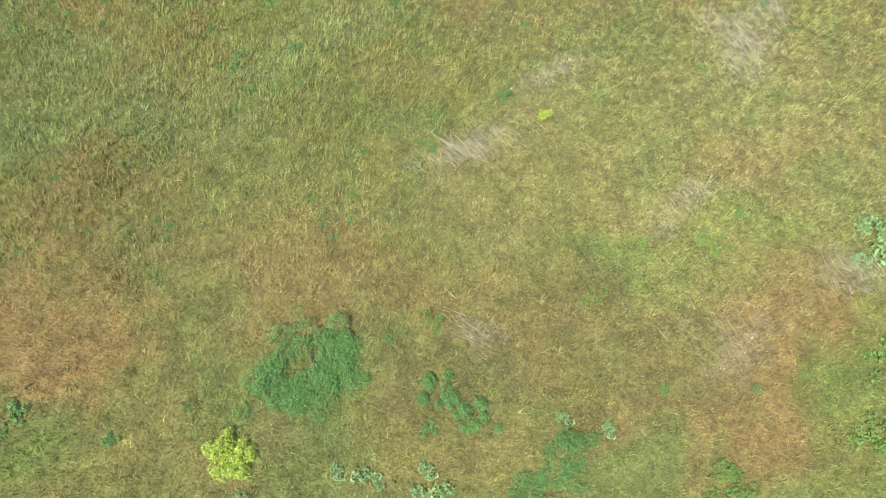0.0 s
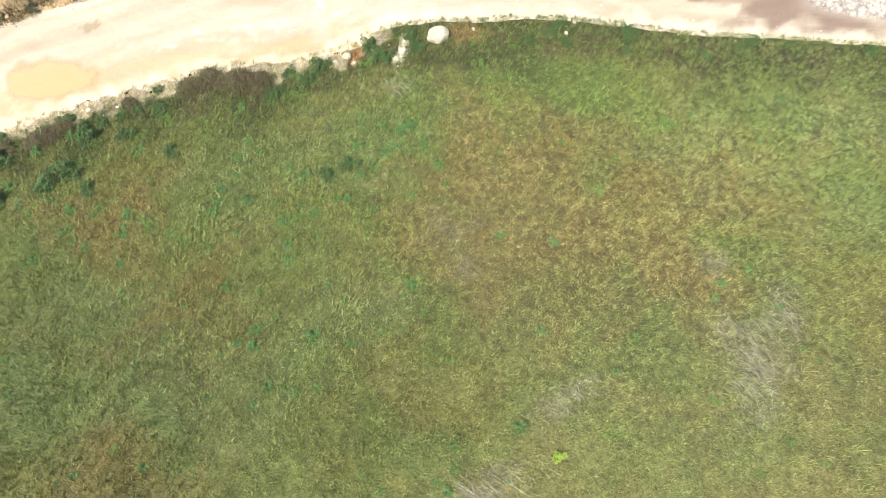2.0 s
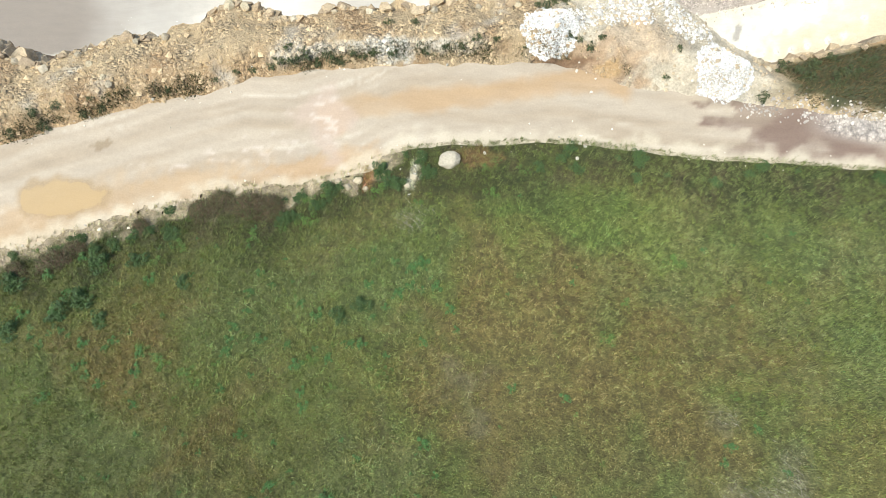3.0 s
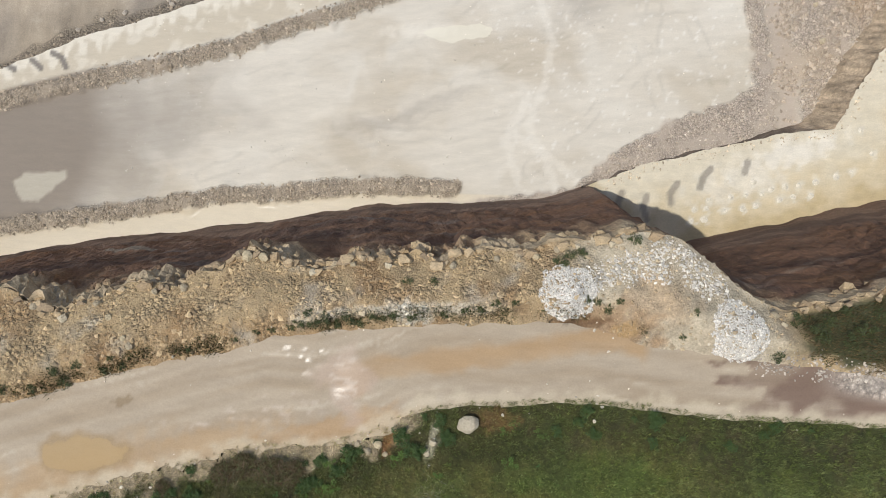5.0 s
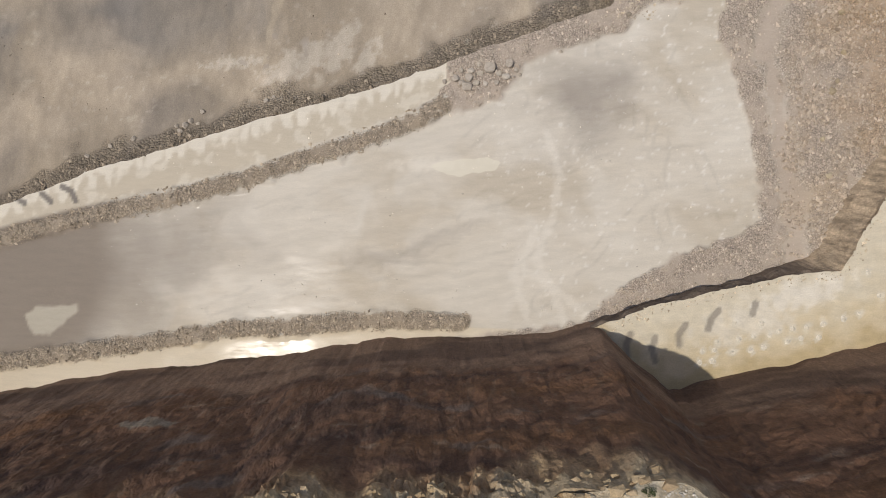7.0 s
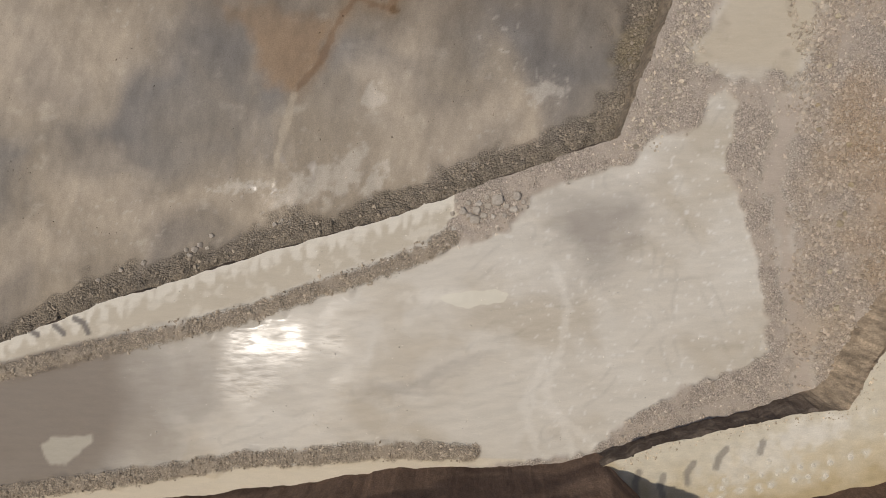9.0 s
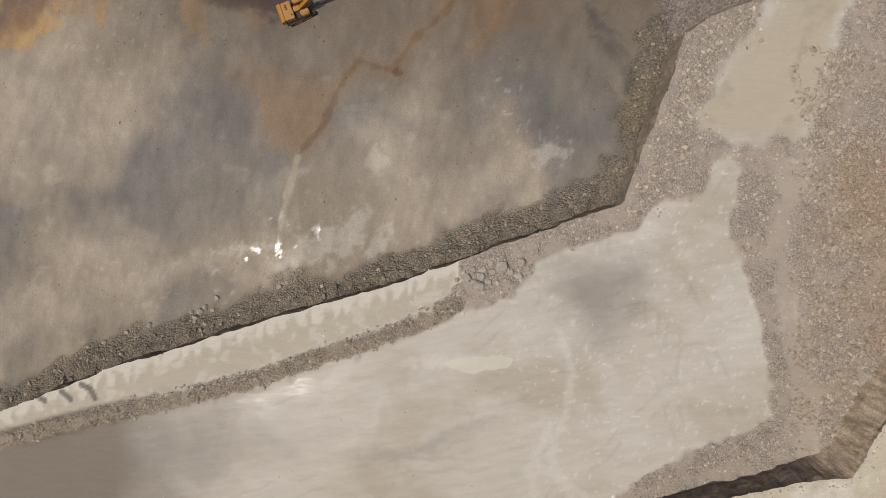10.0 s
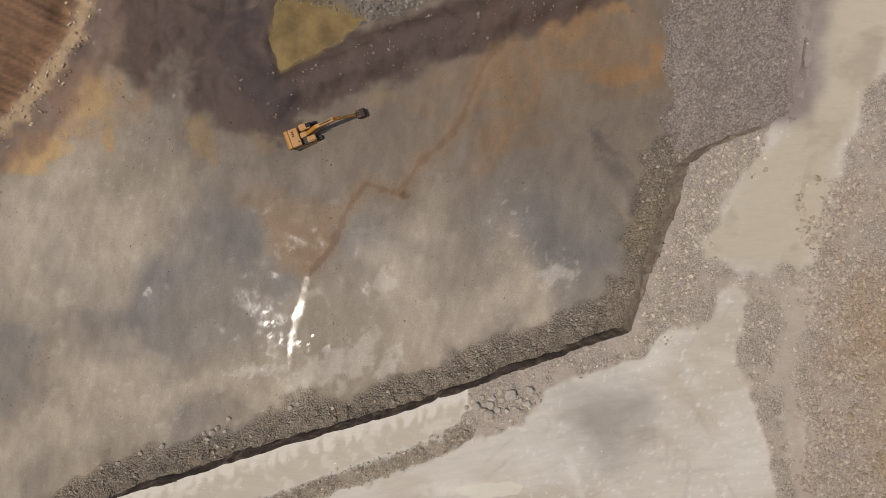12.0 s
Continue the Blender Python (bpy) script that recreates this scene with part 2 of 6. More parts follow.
leaf_mat = island_mat("leaves", (0.7, 0.7, 0.7), (1.3, 1.3, 1.2), 0.6, True)


# ---- plan of the place: lines in metres ----
GRASS_EDGE = [(-120, -2), (-60, 18), (-38, 26.9), (-33.5, 28.4), (-28.6, 29.8), (-24, 31.2), (-19.3, 32.7), (-15.9, 32.6), (-11.9, 33.8), (-8.9, 35.4),
              (-5.3, 36.1), (0, 36.5), (3, 36.7), (8, 36.5), (12.5, 36.0), (19, 35.9), (26, 35.7), (60, 34), (84, 33)]
ROAD_EDGE = [(-120, 6), (-60, 27), (-38.6, 34.6), (-33.6, 36.2), (-28.3, 37.9), (-22.1, 39.3), (-18.9, 40.4), (-12.4, 41.5), (-8, 41.8), (-1.9, 42.2),
             (1.4, 42.6), (4.7, 41.9), (8, 41.0), (12.5, 40.5), (20.4, 40.0), (25.7, 39.3), (60, 37), (84, 36)]
CREST = [(-130, 27), (-95, 33), (-75, 36.5), (-60, 39.5), (-41, 42.5), (-35.6, 41.8), (-30.4, 43.7), (-25.4, 44.6), (-21.2, 46.7), (-17.4, 46.1), (-10.9, 46.6), (-2.8, 47.4),
         (3.9, 48.4), (7.4, 49.3), (10.1, 49.3), (12.7, 47.7), (16.1, 44.9), (19, 43.6), (21.3, 44.3), (26.6, 45.7), (40, 48.5), (62, 53), (84, 57)]
TOE = [(-130, 34.5), (-95, 40.5), (-75, 44.4), (-60, 47.4), (-41, 50.6), (-35.6, 51.3), (-30.4, 52.0), (-24.7, 53.2), (-22, 53.8), (-17.4, 54.6), (-10.9, 55.1), (-2.8, 55.4),
       (3.9, 56.4), (10.0, 58.0), (12.0, 55.6), (14.9, 53.1), (19.3, 50.2), (21, 50.2), (23.5, 51.3), (35.1, 53.6), (46.9, 57), (66, 62), (88, 66)]
BENCH = [(9.3, 57.3), (10.6, 58.0), (13.3, 58.9), (16.2, 60.3), (23.5, 62.3), (29.0, 63.9), (36.5, 65.6), (41.3, 66.1), (43.6, 70.6), (46.4, 75.4), (50, 81), (54, 92), (58, 110)]
BENCH_TOE = [(9.1, 57.8), (10.4, 58.6), (13.1, 59.2), (16.0, 60.6), (23.3, 62.65), (28.8, 64.35), (35.7, 66.7), (39.1, 68.0), (40.8, 71.2), (43.8, 76.7), (47.2, 82.5), (51.2, 93.5), (55, 111)]
LEDGE = [(-130, 50), (-95, 63), (-78, 70.2), (-69, 73.8), (-61, 77.1), (-52.6, 79.7), (-44.4, 82.5), (-36.2, 85.2), (-28, 87.7), (-20, 90.2), (-12, 93.2), (-4.1, 96.2), (3.8, 99.3),
         (11.4, 101.9), (13.9, 108.9), (15.9, 114.5), (18.2, 120.9), (19.3, 125.6), (23.2, 128.2), (29.5, 130.6), (33.3, 132.9), (34.6, 140), (36, 150), (38, 185)]
FLOOR, PIT, SHELF = -58.5, -64.6, -53.5
BERM_SOUTH = [(-95, 45.5), (-73.5, 48.9), (-62.8, 50.7), (-52.2, 52.5), (-40.9, 54.8), (-31.2, 55.5), (-24.9, 56.6), (-16.9, 57.0), (-7.9, 57.2)]
BERM_NORTH = [(-95, 61), (-77.4, 65.8), (-69, 68.3), (-60.6, 70.5), (-50.6, 73), (-39.9, 76), (-31, 79.3), (-21.3, 82.7), (-15, 85.3), (-11.8, 87.6)]


HEAPS = [(2.1, 44.6, 2.1, 1.3), (14.5, 42.3, 2.3, 1.5)]
WHITE = [(8.5, 57.6), (12.5, 61.7), (20.2, 66.8), (30.2, 70.7), (32.8, 72.7), (31.4, 82.1), (28.9, 91.5), (26, 97.7), (27.7, 107.1), (26.1, 108.6), (23.5, 108.2), (23.2, 104.7),
         (20.9, 102.7), (15.5, 102.2), (13.2, 98.6), (3.9, 95.3), (0, 94), (-3.9, 88.3), (-10.2, 86.6), (-31, 79.3), (-95, 61), (-95, 40), (-20, 53)]
HAUL = [(19.2, 109.8), (21.1, 115.3), (23.4, 118.5), (26.4, 125.6), (32.5, 130.3), (35.5, 140.5), (36, 185), (60, 185), (52, 150), (44.6, 134.9), (40.2, 125.6), (38.1, 115.4),
        (35.9, 109.1), (32, 110.7), (24.3, 111.4)]
DUST = [(23.3, 53.4), (25, 53.7), (25.2, 55.1), (27.5, 54.9), (29.8, 55.3), (31.5, 55.7), (34.5, 56.6), (36.2, 57), (38.5, 57.3), (25.5, 56.2), (28.3, 56.7), (30.2, 57), (32.2, 57.3),
        (33.4, 57.9), (35.1, 58.3), (36.9, 58.6), (39, 59.1), (27.7, 58.8), (31.2, 58.8), (23.6, 54.9), (41.5, 59.8), (43.5, 60.6), (44.5, 66), (46, 63)]
SCRAPES = [[(14.3, 56.8), (13.8, 55.4), (14, 53.9)], [(17.5, 56.4), (17.1, 55), (17.6, 53.4)], [(25.6, 60.3), (24.7, 59.2), (24.3, 57.8)], [(21.4, 58.3), (20.5, 56.9), (20.6, 55.6)],
           [(30.3, 61.4), (30, 60)], [(-66.2, 74.3), (-64.8, 73.7), (-64.1, 72.3)], [(-69.1, 73.2), (-67.8, 72.1)], [(-73.3, 72.6), (-71.7, 71.8)]]


MUD = [(-14.1, 38.3), (-12.5, 39.2), (-9.3, 39.6), (-6.5, 40.1), (-3.6, 40.4), (0, 40.9), (2, 41.5), (4.5, 42.2), (6.8, 42.6), (8.2, 41.6), (7.8, 40), (6.1, 40.6), (3.7, 40.4), (0.4, 39.7),
       (-3.6, 39.1), (-6, 38.6), (-10, 38.2), (-11.6, 37.8), (-12.4, 36.6), (-13.8, 36.9)]
ROAD_POOL = [(-35.4, 31.6), (-34.1, 32.4), (-30.8, 32.6), (-28.9, 31.9), (-30.3, 30.7), (-32.8, 30.1), (-34.9, 30.2)]
CREAM_POOL = [(-70.8, 55.6), (-69.2, 56.9), (-63.3, 57.4), (-63, 56.5), (-67, 53), (-69.5, 52.9)]
CREAM_SLICK = [(-13.6, 78.9), (-11.5, 79.5), (-7.5, 80), (-5.1, 80.3), (-3.5, 79.6), (-4, 78.5), (-7.4, 77.9), (-9, 77.4), (-11.4, 77.9)]


def rimmed(outline, x, y, ragged=0.25, seed=7):
    """An outline's inside as a height about a half, for a sharp rim."""
    return np.clip(0.5 + 0.8 * (inside(outline, x, y) + ragged * fbm(x, y, 1.6, 4, seed)), 0, 1)


def scraped(x, y):
    """The dark curved scrapes left by a bucket."""
    return np.max([step(0.55, 0.3, away(line, x, y)) for line in SCRAPES], axis=0)


def side_lane(x, y):
    """A smoother lane through the loose rubble."""
    middle = np.interp(y, [70, 79, 96, 102, 110], [37.5, 36.0, 33.0, 33.8, 36])
    return step(2.6, 0.8, np.abs(x - middle) + 1.3 * fbm(x, y, 5, 4, 109)) * step(112, 106, y) * step(28, 31, x)


def gravelly(x, y):
    """Where loose grey rubble covers the upper floor."""
    white = inside(WHITE, x, y) + 0.5 * fbm(x, y, 2.2, 4, 107)
    haul = inside(HAUL, x, y) + 2.2 * fbm(x, y, 6, 5, 108)
    strip = (y > along(BERM_NORTH, x)) & (x + 0.9 * fbm(x, y, 2.0, 3, 178) < -11.4)
    return (1 - 0.75 * side_lane(x, y)) * step(0.5, -0.5, white) * step(1.6, -1.6, haul) * ~strip * (x > -15)


CREST_LINE = [a if a[0] < 7 else b for a, b in zip(roughen(CREST, 0.5, 0.8, 481), roughen(CREST, 0.5, 0.25, 481))]
CREST_LINE = [p for k, p in enumerate(CREST_LINE) if k == 0 or p[0] > max(q[0] for q in CREST_LINE[:k]) + 0.05]
LEDGE_LINE, BENCH_LINE = roughen(LEDGE, 0.4, 0.22, 471), roughen(BENCH, 0.4, 0.2, 521)
VERGE_LINE = [a if a[0] < -8 else b for a, b in zip(roughen(GRASS_EDGE, 0.5, 0.75, 531), roughen(GRASS_EDGE, 0.5, 0.2, 531))]
KERB_LINE = roughen(ROAD_EDGE, 0.5, 0.3, 541)


def road_level(x):
    return -11.9 - 0.07 * np.clip(x, -12, 26)


def top_height(x, y):
    e = y - along(GRASS_EDGE, x)
    rise = np.interp(e, [-60, -42, -36.5, -31.5, -26.5, -21.5, -16.5, -12.5, -7, -2.4, 0], [18.6, 18.4, 17.9, 16.9, 14.9, 11.9, 8.7, 6.7, 3.6, 0.9, 0])
    field = rise + 0.06 * np.clip(x, -25, 25) * step(-6, -16, e) + 0.18 * fbm(x, y, 6, 3, 11) * step(0, -2, e)
    r = y - along(ROAD_EDGE, x)
    c = past(CREST, x, y)
    across = r / np.maximum(r - c, 0.5)
    bank = np.where(r > 0, 0.9 * step(0, 0.35, across) - 2.2 * step(0.3, 1.0, across) + 0.35 * fbm(x, y, 2.4, 4, 23) * step(0, 0.2, across), 0)
    road = 0.06 * fbm(x, y, 5, 3, 31) * step(0, 0.6, e) * step(0, -0.6, r)
    for hx, hy, hr, ht in HEAPS:
        bank = bank + ht * step(1.15, 0.0, np.hypot(x - hx, y - hy) / hr + 0.15 * fbm(x, y, 1.5, 3, 27))
    return road_level(x) + field * (e < 0) + road + bank - 0.5 * step(-1.0, 0.2, c)


def floor_height(x, y):
    z = FLOOR + 0.05 * fbm(x, y, 12, 2, 41)
    for line, wide, tall in ((BERM_SOUTH, 1.5, 0.5), (BERM_NORTH, 1.7, 0.6)):
        d = away(line, x, y) + 0.7 * fbm(x, y, 3.5, 4, 43)
        z = z + tall * step(wide, 0.3, d) * (1 + 0.35 * fbm(x, y, 1.3, 3, 44))
    side = step(44, 58, x) * step(122, 100, y) * step(64, 70, y)
    z = z + side * 2.6 + side * 0.4 * fbm(x, y, 3, 4, 45)
    loose = gravelly(x, y)
    z = z + loose * (0.35 + 0.22 * fbm(x, y, 1.7, 4, 46))
    return z


def shelf_height(x, y):
    return SHELF + 0.1 * fbm(x, y, 5, 4, 51)


RIDGE = [(-44, 135.5), (-38, 138), (-31, 140.9), (-22.6, 144), (-9, 148), (4, 153), (20, 160)]
POND = [(-42.2, 146.6), (-41, 151.5), (-35, 152), (-27.3, 148.4), (-31, 145.4), (-35.2, 142.6), (-40.5, 140.2)]
SCARP = [(-130, 100), (-100, 122), (-84.6, 131.6), (-80.9, 134.2), (-75.4, 141.2), (-71.8, 146.3), (-70, 156), (-67, 185)]


def pit_height(x, y):
    z = PIT + 0.14 * fbm(x, y, 11, 4, 61)
    z = z + 2.0 * step(4.5, 0.5, away(RIDGE, x, y) + 0.8 * fbm(x, y, 4, 3, 62)) * step(-46, -38, x)
    z = z - 1.1 * step(-1.0, 1.2, inside(POND, x, y) + 0.6 * fbm(x, y, 3, 3, 63))
    heap = step(-1.5, 5, past(SCARP, x, y))
    z = z + heap * (0.62 * np.clip(past(SCARP, x, y), 0, 22) + 0.25 * fbm(x, y, 3, 4, 64) + 0.4 * fbm((0.91 * x - 0.41 * y) * 0.1, 0.41 * x + 0.91 * y, 1.3, 2, 69)) + 0.9 * step(3.0, 0.2, away(SCARP, x, y)) * (1 + 0.4 * fbm(x, y, 3, 3, 65))
    z = z + 1.4 * step(-0.5, 3, y - np.interp(x, [-42, -36, -30, -26, -20, -14, -8], [151.5, 150.3, 148.8, 147.6, 149.6, 152.5, 156])) * step(-44, -41, x) * step(-6, -9, x)
    mounds = step(133, 141, y) * step(-72, -64, x) * step(-40, -46, x)
    z = z + mounds * 1.1 * np.abs(fbm(x, y, 7, 4, 66))
    ramp_up = step(18, 32, x) * step(125, 131, y)
    z = z + ramp_up * 6.15 + 0.15 * fbm(x, y, 1.5, 3, 67) * step(16, 19, x)
    d = past(LEDGE, x, y)
    return z + 2.2 * step(5.0, 0.2, d) * step(22, 12, x) * (1 + 0.3 * fbm(x, y, 2, 3, 68))


# ---- broad colour of each stretch ----
def patches(x, y, spots, rough=0.5, seed=3, soft=0.6):
    return np.max([blob(x, y, cx, cy, rx, ry, turn, rough, seed, soft) for cx, cy, rx, ry, turn in spots], axis=0)


def chalky(x, y):
    """Bare chalk where the meadow breaks off at the road."""
    e = y - along(GRASS_EDGE, x)
    return step(-1.5, -0.6, e + 1.5 * fbm(x, y, 1.8, 4, 70)) * step(-7, -9, x)


def field_colour(x, y, z):
    e = y - along(GRASS_EDGE, x)
    wx, wy = x + 1.5 * fbm(x, y, 5, 3, 78), y + 1.5 * fbm(x, y, 5, 3, 79)
    col = np.broadcast_to(srgb(117, 112, 60), (len(x), 3)).copy()
    col = mix(col, srgb(102, 110, 56), step(-0.5, 0.6, fbm(wx, wy, 6, 5, 71)))
    col = mix(col, srgb(106, 111, 58), step(2, -12, x + 0.3 * (y - 14) + 3 * fbm(x, y, 6, 4, 69)) * step(2, 12, y) * 0.55)
    col = mix(col, srgb(120, 110, 66), step(0.0, 0.9, fbm(wx, wy, 4, 5, 72)) * 0.5)
    brown = patches(wx, wy, [(-18.6, 15, 3.5, 2, 20), (-25, 22, 4, 2.5, 20), (-19, 6.8, 4, 2.5, 0), (-1.5, 24, 5, 2.2, 0), (-3.5, 20.5, 2.6, 1.6, 0), (6, 20, 6, 4, 0), (12, 24, 5, 3, 0), (4, 26, 5, 3, 20), (-20, 0, 5, 2.5, -10), (12.8, -1, 4, 2.5, 0),
                             (9.5, -4, 4, 2, 0), (-6, 1.5, 5, 2, 0), (1, -0.6, 3, 1.6, 0)], 0.6, 77, 0.7)
    col = mix(col, srgb(122, 104, 61), brown * 0.65)
    rusty = patches(wx, wy, [(-20.5, 0.5, 4, 2.4, -10), (-18, -1.5, 3, 1.5, 0), (12.5, -1.2, 4.5, 2.4, 0), (9, -3.8, 3.5, 1.4, 0), (14, 8, 4, 1.2, 10), (-23, 20, 2.4, 3, 20)], 0.6, 63, 0.8)
    col = mix(col, srgb(134, 108, 64), rusty * (0.6 - 0.25 * step(5, 10, y)))
    col = mix(col, srgb(94, 90, 50), patches(wx, wy, [(3.6, 0.2, 4, 1.6, 0), (-1.5, -2, 3, 1.2, 0), (6.5, -2.4, 3, 1.4, 20)], 0.6, 81, 0.8) * 0.5)
    cool = patches(wx, wy, [(-9.8, 15.4, 4, 2.6, 20), (-13.5, 12.2, 4, 2.4, 25), (-8.7, 26.1, 4, 2.2, 10), (-15.7, 25, 5, 2.4, 15), (-26, 15, 5, 3, 20), (-26, 10, 5, 3, 0), (11.3, 28, 6, 3, 0),
                            (18.9, 23.4, 4, 3, 0), (25, 29, 6, 4, 0), (-18, 11, 3, 2, 0)], 0.6, 73, 0.7)
    col = mix(col, srgb(106, 116, 70), cool * 0.45)
    lush = patches(wx, wy, [(9.4, 3.3, 3, 1.4, 0), (5.4, 2.9, 1.6, 1.2, 0), (16, 0.3, 2, 4, 0), (15, -4.5, 2, 3, 0), (-19, -6.2, 3, 1.5, 0), (6, 9.6, 1.6, 1.0, 0), (5, 31, 5, 2, 0)], 0.5, 74, 0.6)
    col = mix(col, srgb(98, 117, 50), lush * 0.5)
    col = mix(col, srgb(130, 126, 76), blob(wx, wy, 12, 10, 11, 6, 0, 0.4, 62, 0.9) * 0.45)
    straw = patches(wx, wy, [(12.8, 13.7, 2.4, 1.2, 60), (-0.4, 7.6, 2.2, 0.8, 20), (3.7, 11.8, 1.6, 0.8, 30), (12.4, 15.5, 1.4, 1, 0), (15.2, 16.2, 1.2, 1.4, 0), (-3.2, 20.3, 1.2, 0.8, 0), (12, 19.2, 1.0, 0.6, 0),
                             (9.5, -0.4, 2, 1, 0), (14.7, 1.6, 1.6, 1, 0), (-0.2, -0.4, 1.2, 0.6, -40), (8.7, 5.2, 1.6, 0.5, 10)], 0.5, 75, 0.6)
    col = mix(col, srgb(132, 124, 94), straw * 0.45)
    col = mix(col, srgb(68, 72, 38), step(-6, -1.5, e + 2.2 * fbm(x, y, 5, 4, 75)) * 0.75)
    col = mix(col, srgb(92, 80, 56), step(-6, -2, e) * step(0.1, 0.9, fbm(x, y, 2.4, 4, 80)) * 0.6)
    col = mix(col, srgb(184, 166, 134), chalky(x, y))
    col = mix(col, srgb(150, 110, 70), blob(x, y, -10.2, 33.7, 0.5, 1.0, -10, 0.4, 65, 0.3))
    col = mix(col, srgb(196, 188, 160), blob(x, y, -7.1, 33.7, 0.35, 1.2, -12, 0.6, 66, 0.3))
    col = mix(col, srgb(128, 100, 62), blob(x, y, -2.6, 35.4, 1.6, 0.8, 0, 0.5, 67, 0.4) * 0.8)
    return col * (1 + 0.2 * fbm(x, y, 1.1, 4, 76))[:, None], np.zeros(len(x))


FIELD_GRID = (-64, -30, 0.25)
_gx, _gy = np.meshgrid(np.arange(-64, 68, 0.25), np.arange(-30, 40, 0.25), indexing="ij")
FIELD_TINT = field_colour(_gx.ravel(), _gy.ravel(), None)[0].reshape(*_gx.shape, 3)
FIELD_CHALK = chalky(_gx.ravel(), _gy.ravel()).reshape(_gx.shape)


def field_cell(x, y):
    i = np.clip(np.round((x - FIELD_GRID[0]) / FIELD_GRID[2]).astype(int), 0, FIELD_TINT.shape[0] - 1)
    j = np.clip(np.round((y - FIELD_GRID[1]) / FIELD_GRID[2]).astype(int), 0, FIELD_TINT.shape[1] - 1)
    return i, j


def field_tint(x, y, z=None):
    """The meadow's colour, read from a table of it."""
    # With z, bare soil: darker than the growth, and darkened for shade between blades.
    return FIELD_TINT[field_cell(x, y)] * (1.0 if z is None else (0.88 - 0.12 * step(8, 16, y))[:, None]), np.zeros(len(x))


def road_colour(x, y, z):
    e, r = y - along(GRASS_EDGE, x), along(ROAD_EDGE, x) - y
    wx, wy = x + 0.5 * fbm(x, y, 2.5, 4, 78), y + 0.3 * fbm(x, y, 2.5, 4, 79)
    col = np.broadcast_to(srgb(167, 152, 130), (len(x), 3)).copy()
    n = fbm(x * 0.09, e + 0.3 * fbm(x, y, 8, 2, 93), 1.3, 4, 81)
    col = mix(col, srgb(152, 135, 111), step(-0.4, 0.9, n) * 0.8)
    ruts = fbm(x * 0.08, e * 1.0 + 0.25 * fbm(x, y, 6, 2, 84), 0.55, 4, 80)
    col = col * (1 + 0.07 * ruts)[:, None]
    col = mix(col, srgb(192, 180, 160), step(0.55, 1.1, ruts + 0.4 * fbm(x * 0.2, y, 4, 3, 83)) * 0.4)
    mud = step(0.25, 0.85, rimmed(MUD, x, y, 0.25, 82) + 0.12) * (0.7 + 0.3 * step(-0.6, 0.5, fbm(x * 0.3, y, 2.0, 4, 85)))
    verge_mud = np.maximum(0.8 * blob(wx, wy, -13, 34.2, 5.5, 1.0, 12, 0.5, 85, 0.4), 0.6 * blob(wx, wy, -20, 32.6, 5, 0.7, 12, 0.5, 86, 0.5))
    col = mix(col, srgb(166, 130, 84), verge_mud * 0.7)
    col = mix(col, srgb(162, 130, 88), mud * 0.75)
    damp = blob(wx, wy, -13.6, 37.6, 1.5, 2.4, 10, 0.6, 87, 0.4)
    col = mix(col, srgb(172, 150, 130), damp * 0.6)
    crust = step(0.3, 0.6, fbm(x * 0.35, y, 0.7, 4, 98)) * np.maximum(damp, blob(wx, wy, -19, 35.2, 6, 0.8, 14, 0.5, 99, 0.5))
    col = mix(col, srgb(190, 174, 156), crust * 0.6)
    col = mix(col, srgb(168, 138, 98), patches(x, y, [(-34, 29.6, 8, 1.6, 18), (-24, 32.8, 5, 0.8, 15)], 0.5, 89, 0.7) * 0.6)
    pool = rimmed(ROAD_POOL, x, y, 0.35, 85)
    col = mix(col, srgb(146, 122, 86), step(0.0, 0.45, pool) * 0.7)
    spot = blob(x, y, -29.6, 35.4, 0.8, 0.35, 15, 0.3, 91, 0.1)
    col = mix(col, srgb(134, 116, 90), spot * 0.8)
    dark = step(14.4, 15.4, x + 3.2 * fbm(x * 0.35, y, 1.6, 5, 86)) * step(0.2, 0.9, e + 0.5 * fbm(x, y, 2, 4, 87)) * (0.55 + 0.45 * step(-0.5, 0.3, fbm(x * 0.5, y, 2, 5, 92)))
    col = mix(col, srgb(116, 95, 80), dark * 0.95)
    chalk = step(1.3, 0.2, e + 0.7 * fbm(x, y, 1.6, 4, 88))
    col = mix(col, srgb(192, 178, 152), chalk * 0.6)
    gravel = step(20, 24, x) * step(2.2, 0.8, r)
    col = mix(col, srgb(170, 158, 144), gravel)
    rim = np.maximum(gravel, 0.1 * step(0.9, 0.1, np.minimum(e, r) + 0.4 * fbm(x, y, 1.2, 3, 90)))
    wet = 0.3 * step(0.4, 0.6, mud)
    sheen = 0.5 * step(0.3, 0.6, fbm(x, y, 1.1, 4, 94)) * np.maximum(blob(x, y, -14.2, 39.3, 2.6, 0.7, 12, 0.5, 95, 0.5), 0.7 * blob(x, y, -6.5, 36.8, 3.6, 0.5, 8, 0.5, 96, 0.5))
    wet = np.maximum(wet, np.maximum(sheen, damp * 0.35))
    squiggle = np.abs(away([(-20, 39.6), (-18.6, 39.5), (-17.5, 39.6), (-16.2, 40.2), (-15.2, 40.5), (-14.6, 40.2), (-15.0, 39.7), (-16.0, 39.6)], x, y) - 0.2 - 0.3 * fbm(x, y, 1.0, 3, 100))
    wet = np.maximum(wet, 0.8 * step(0.06, 0.02, squiggle) * step(-0.2, 0.3, fbm(x, y, 1.2, 3, 64)))
    return col, wet, rim, pool


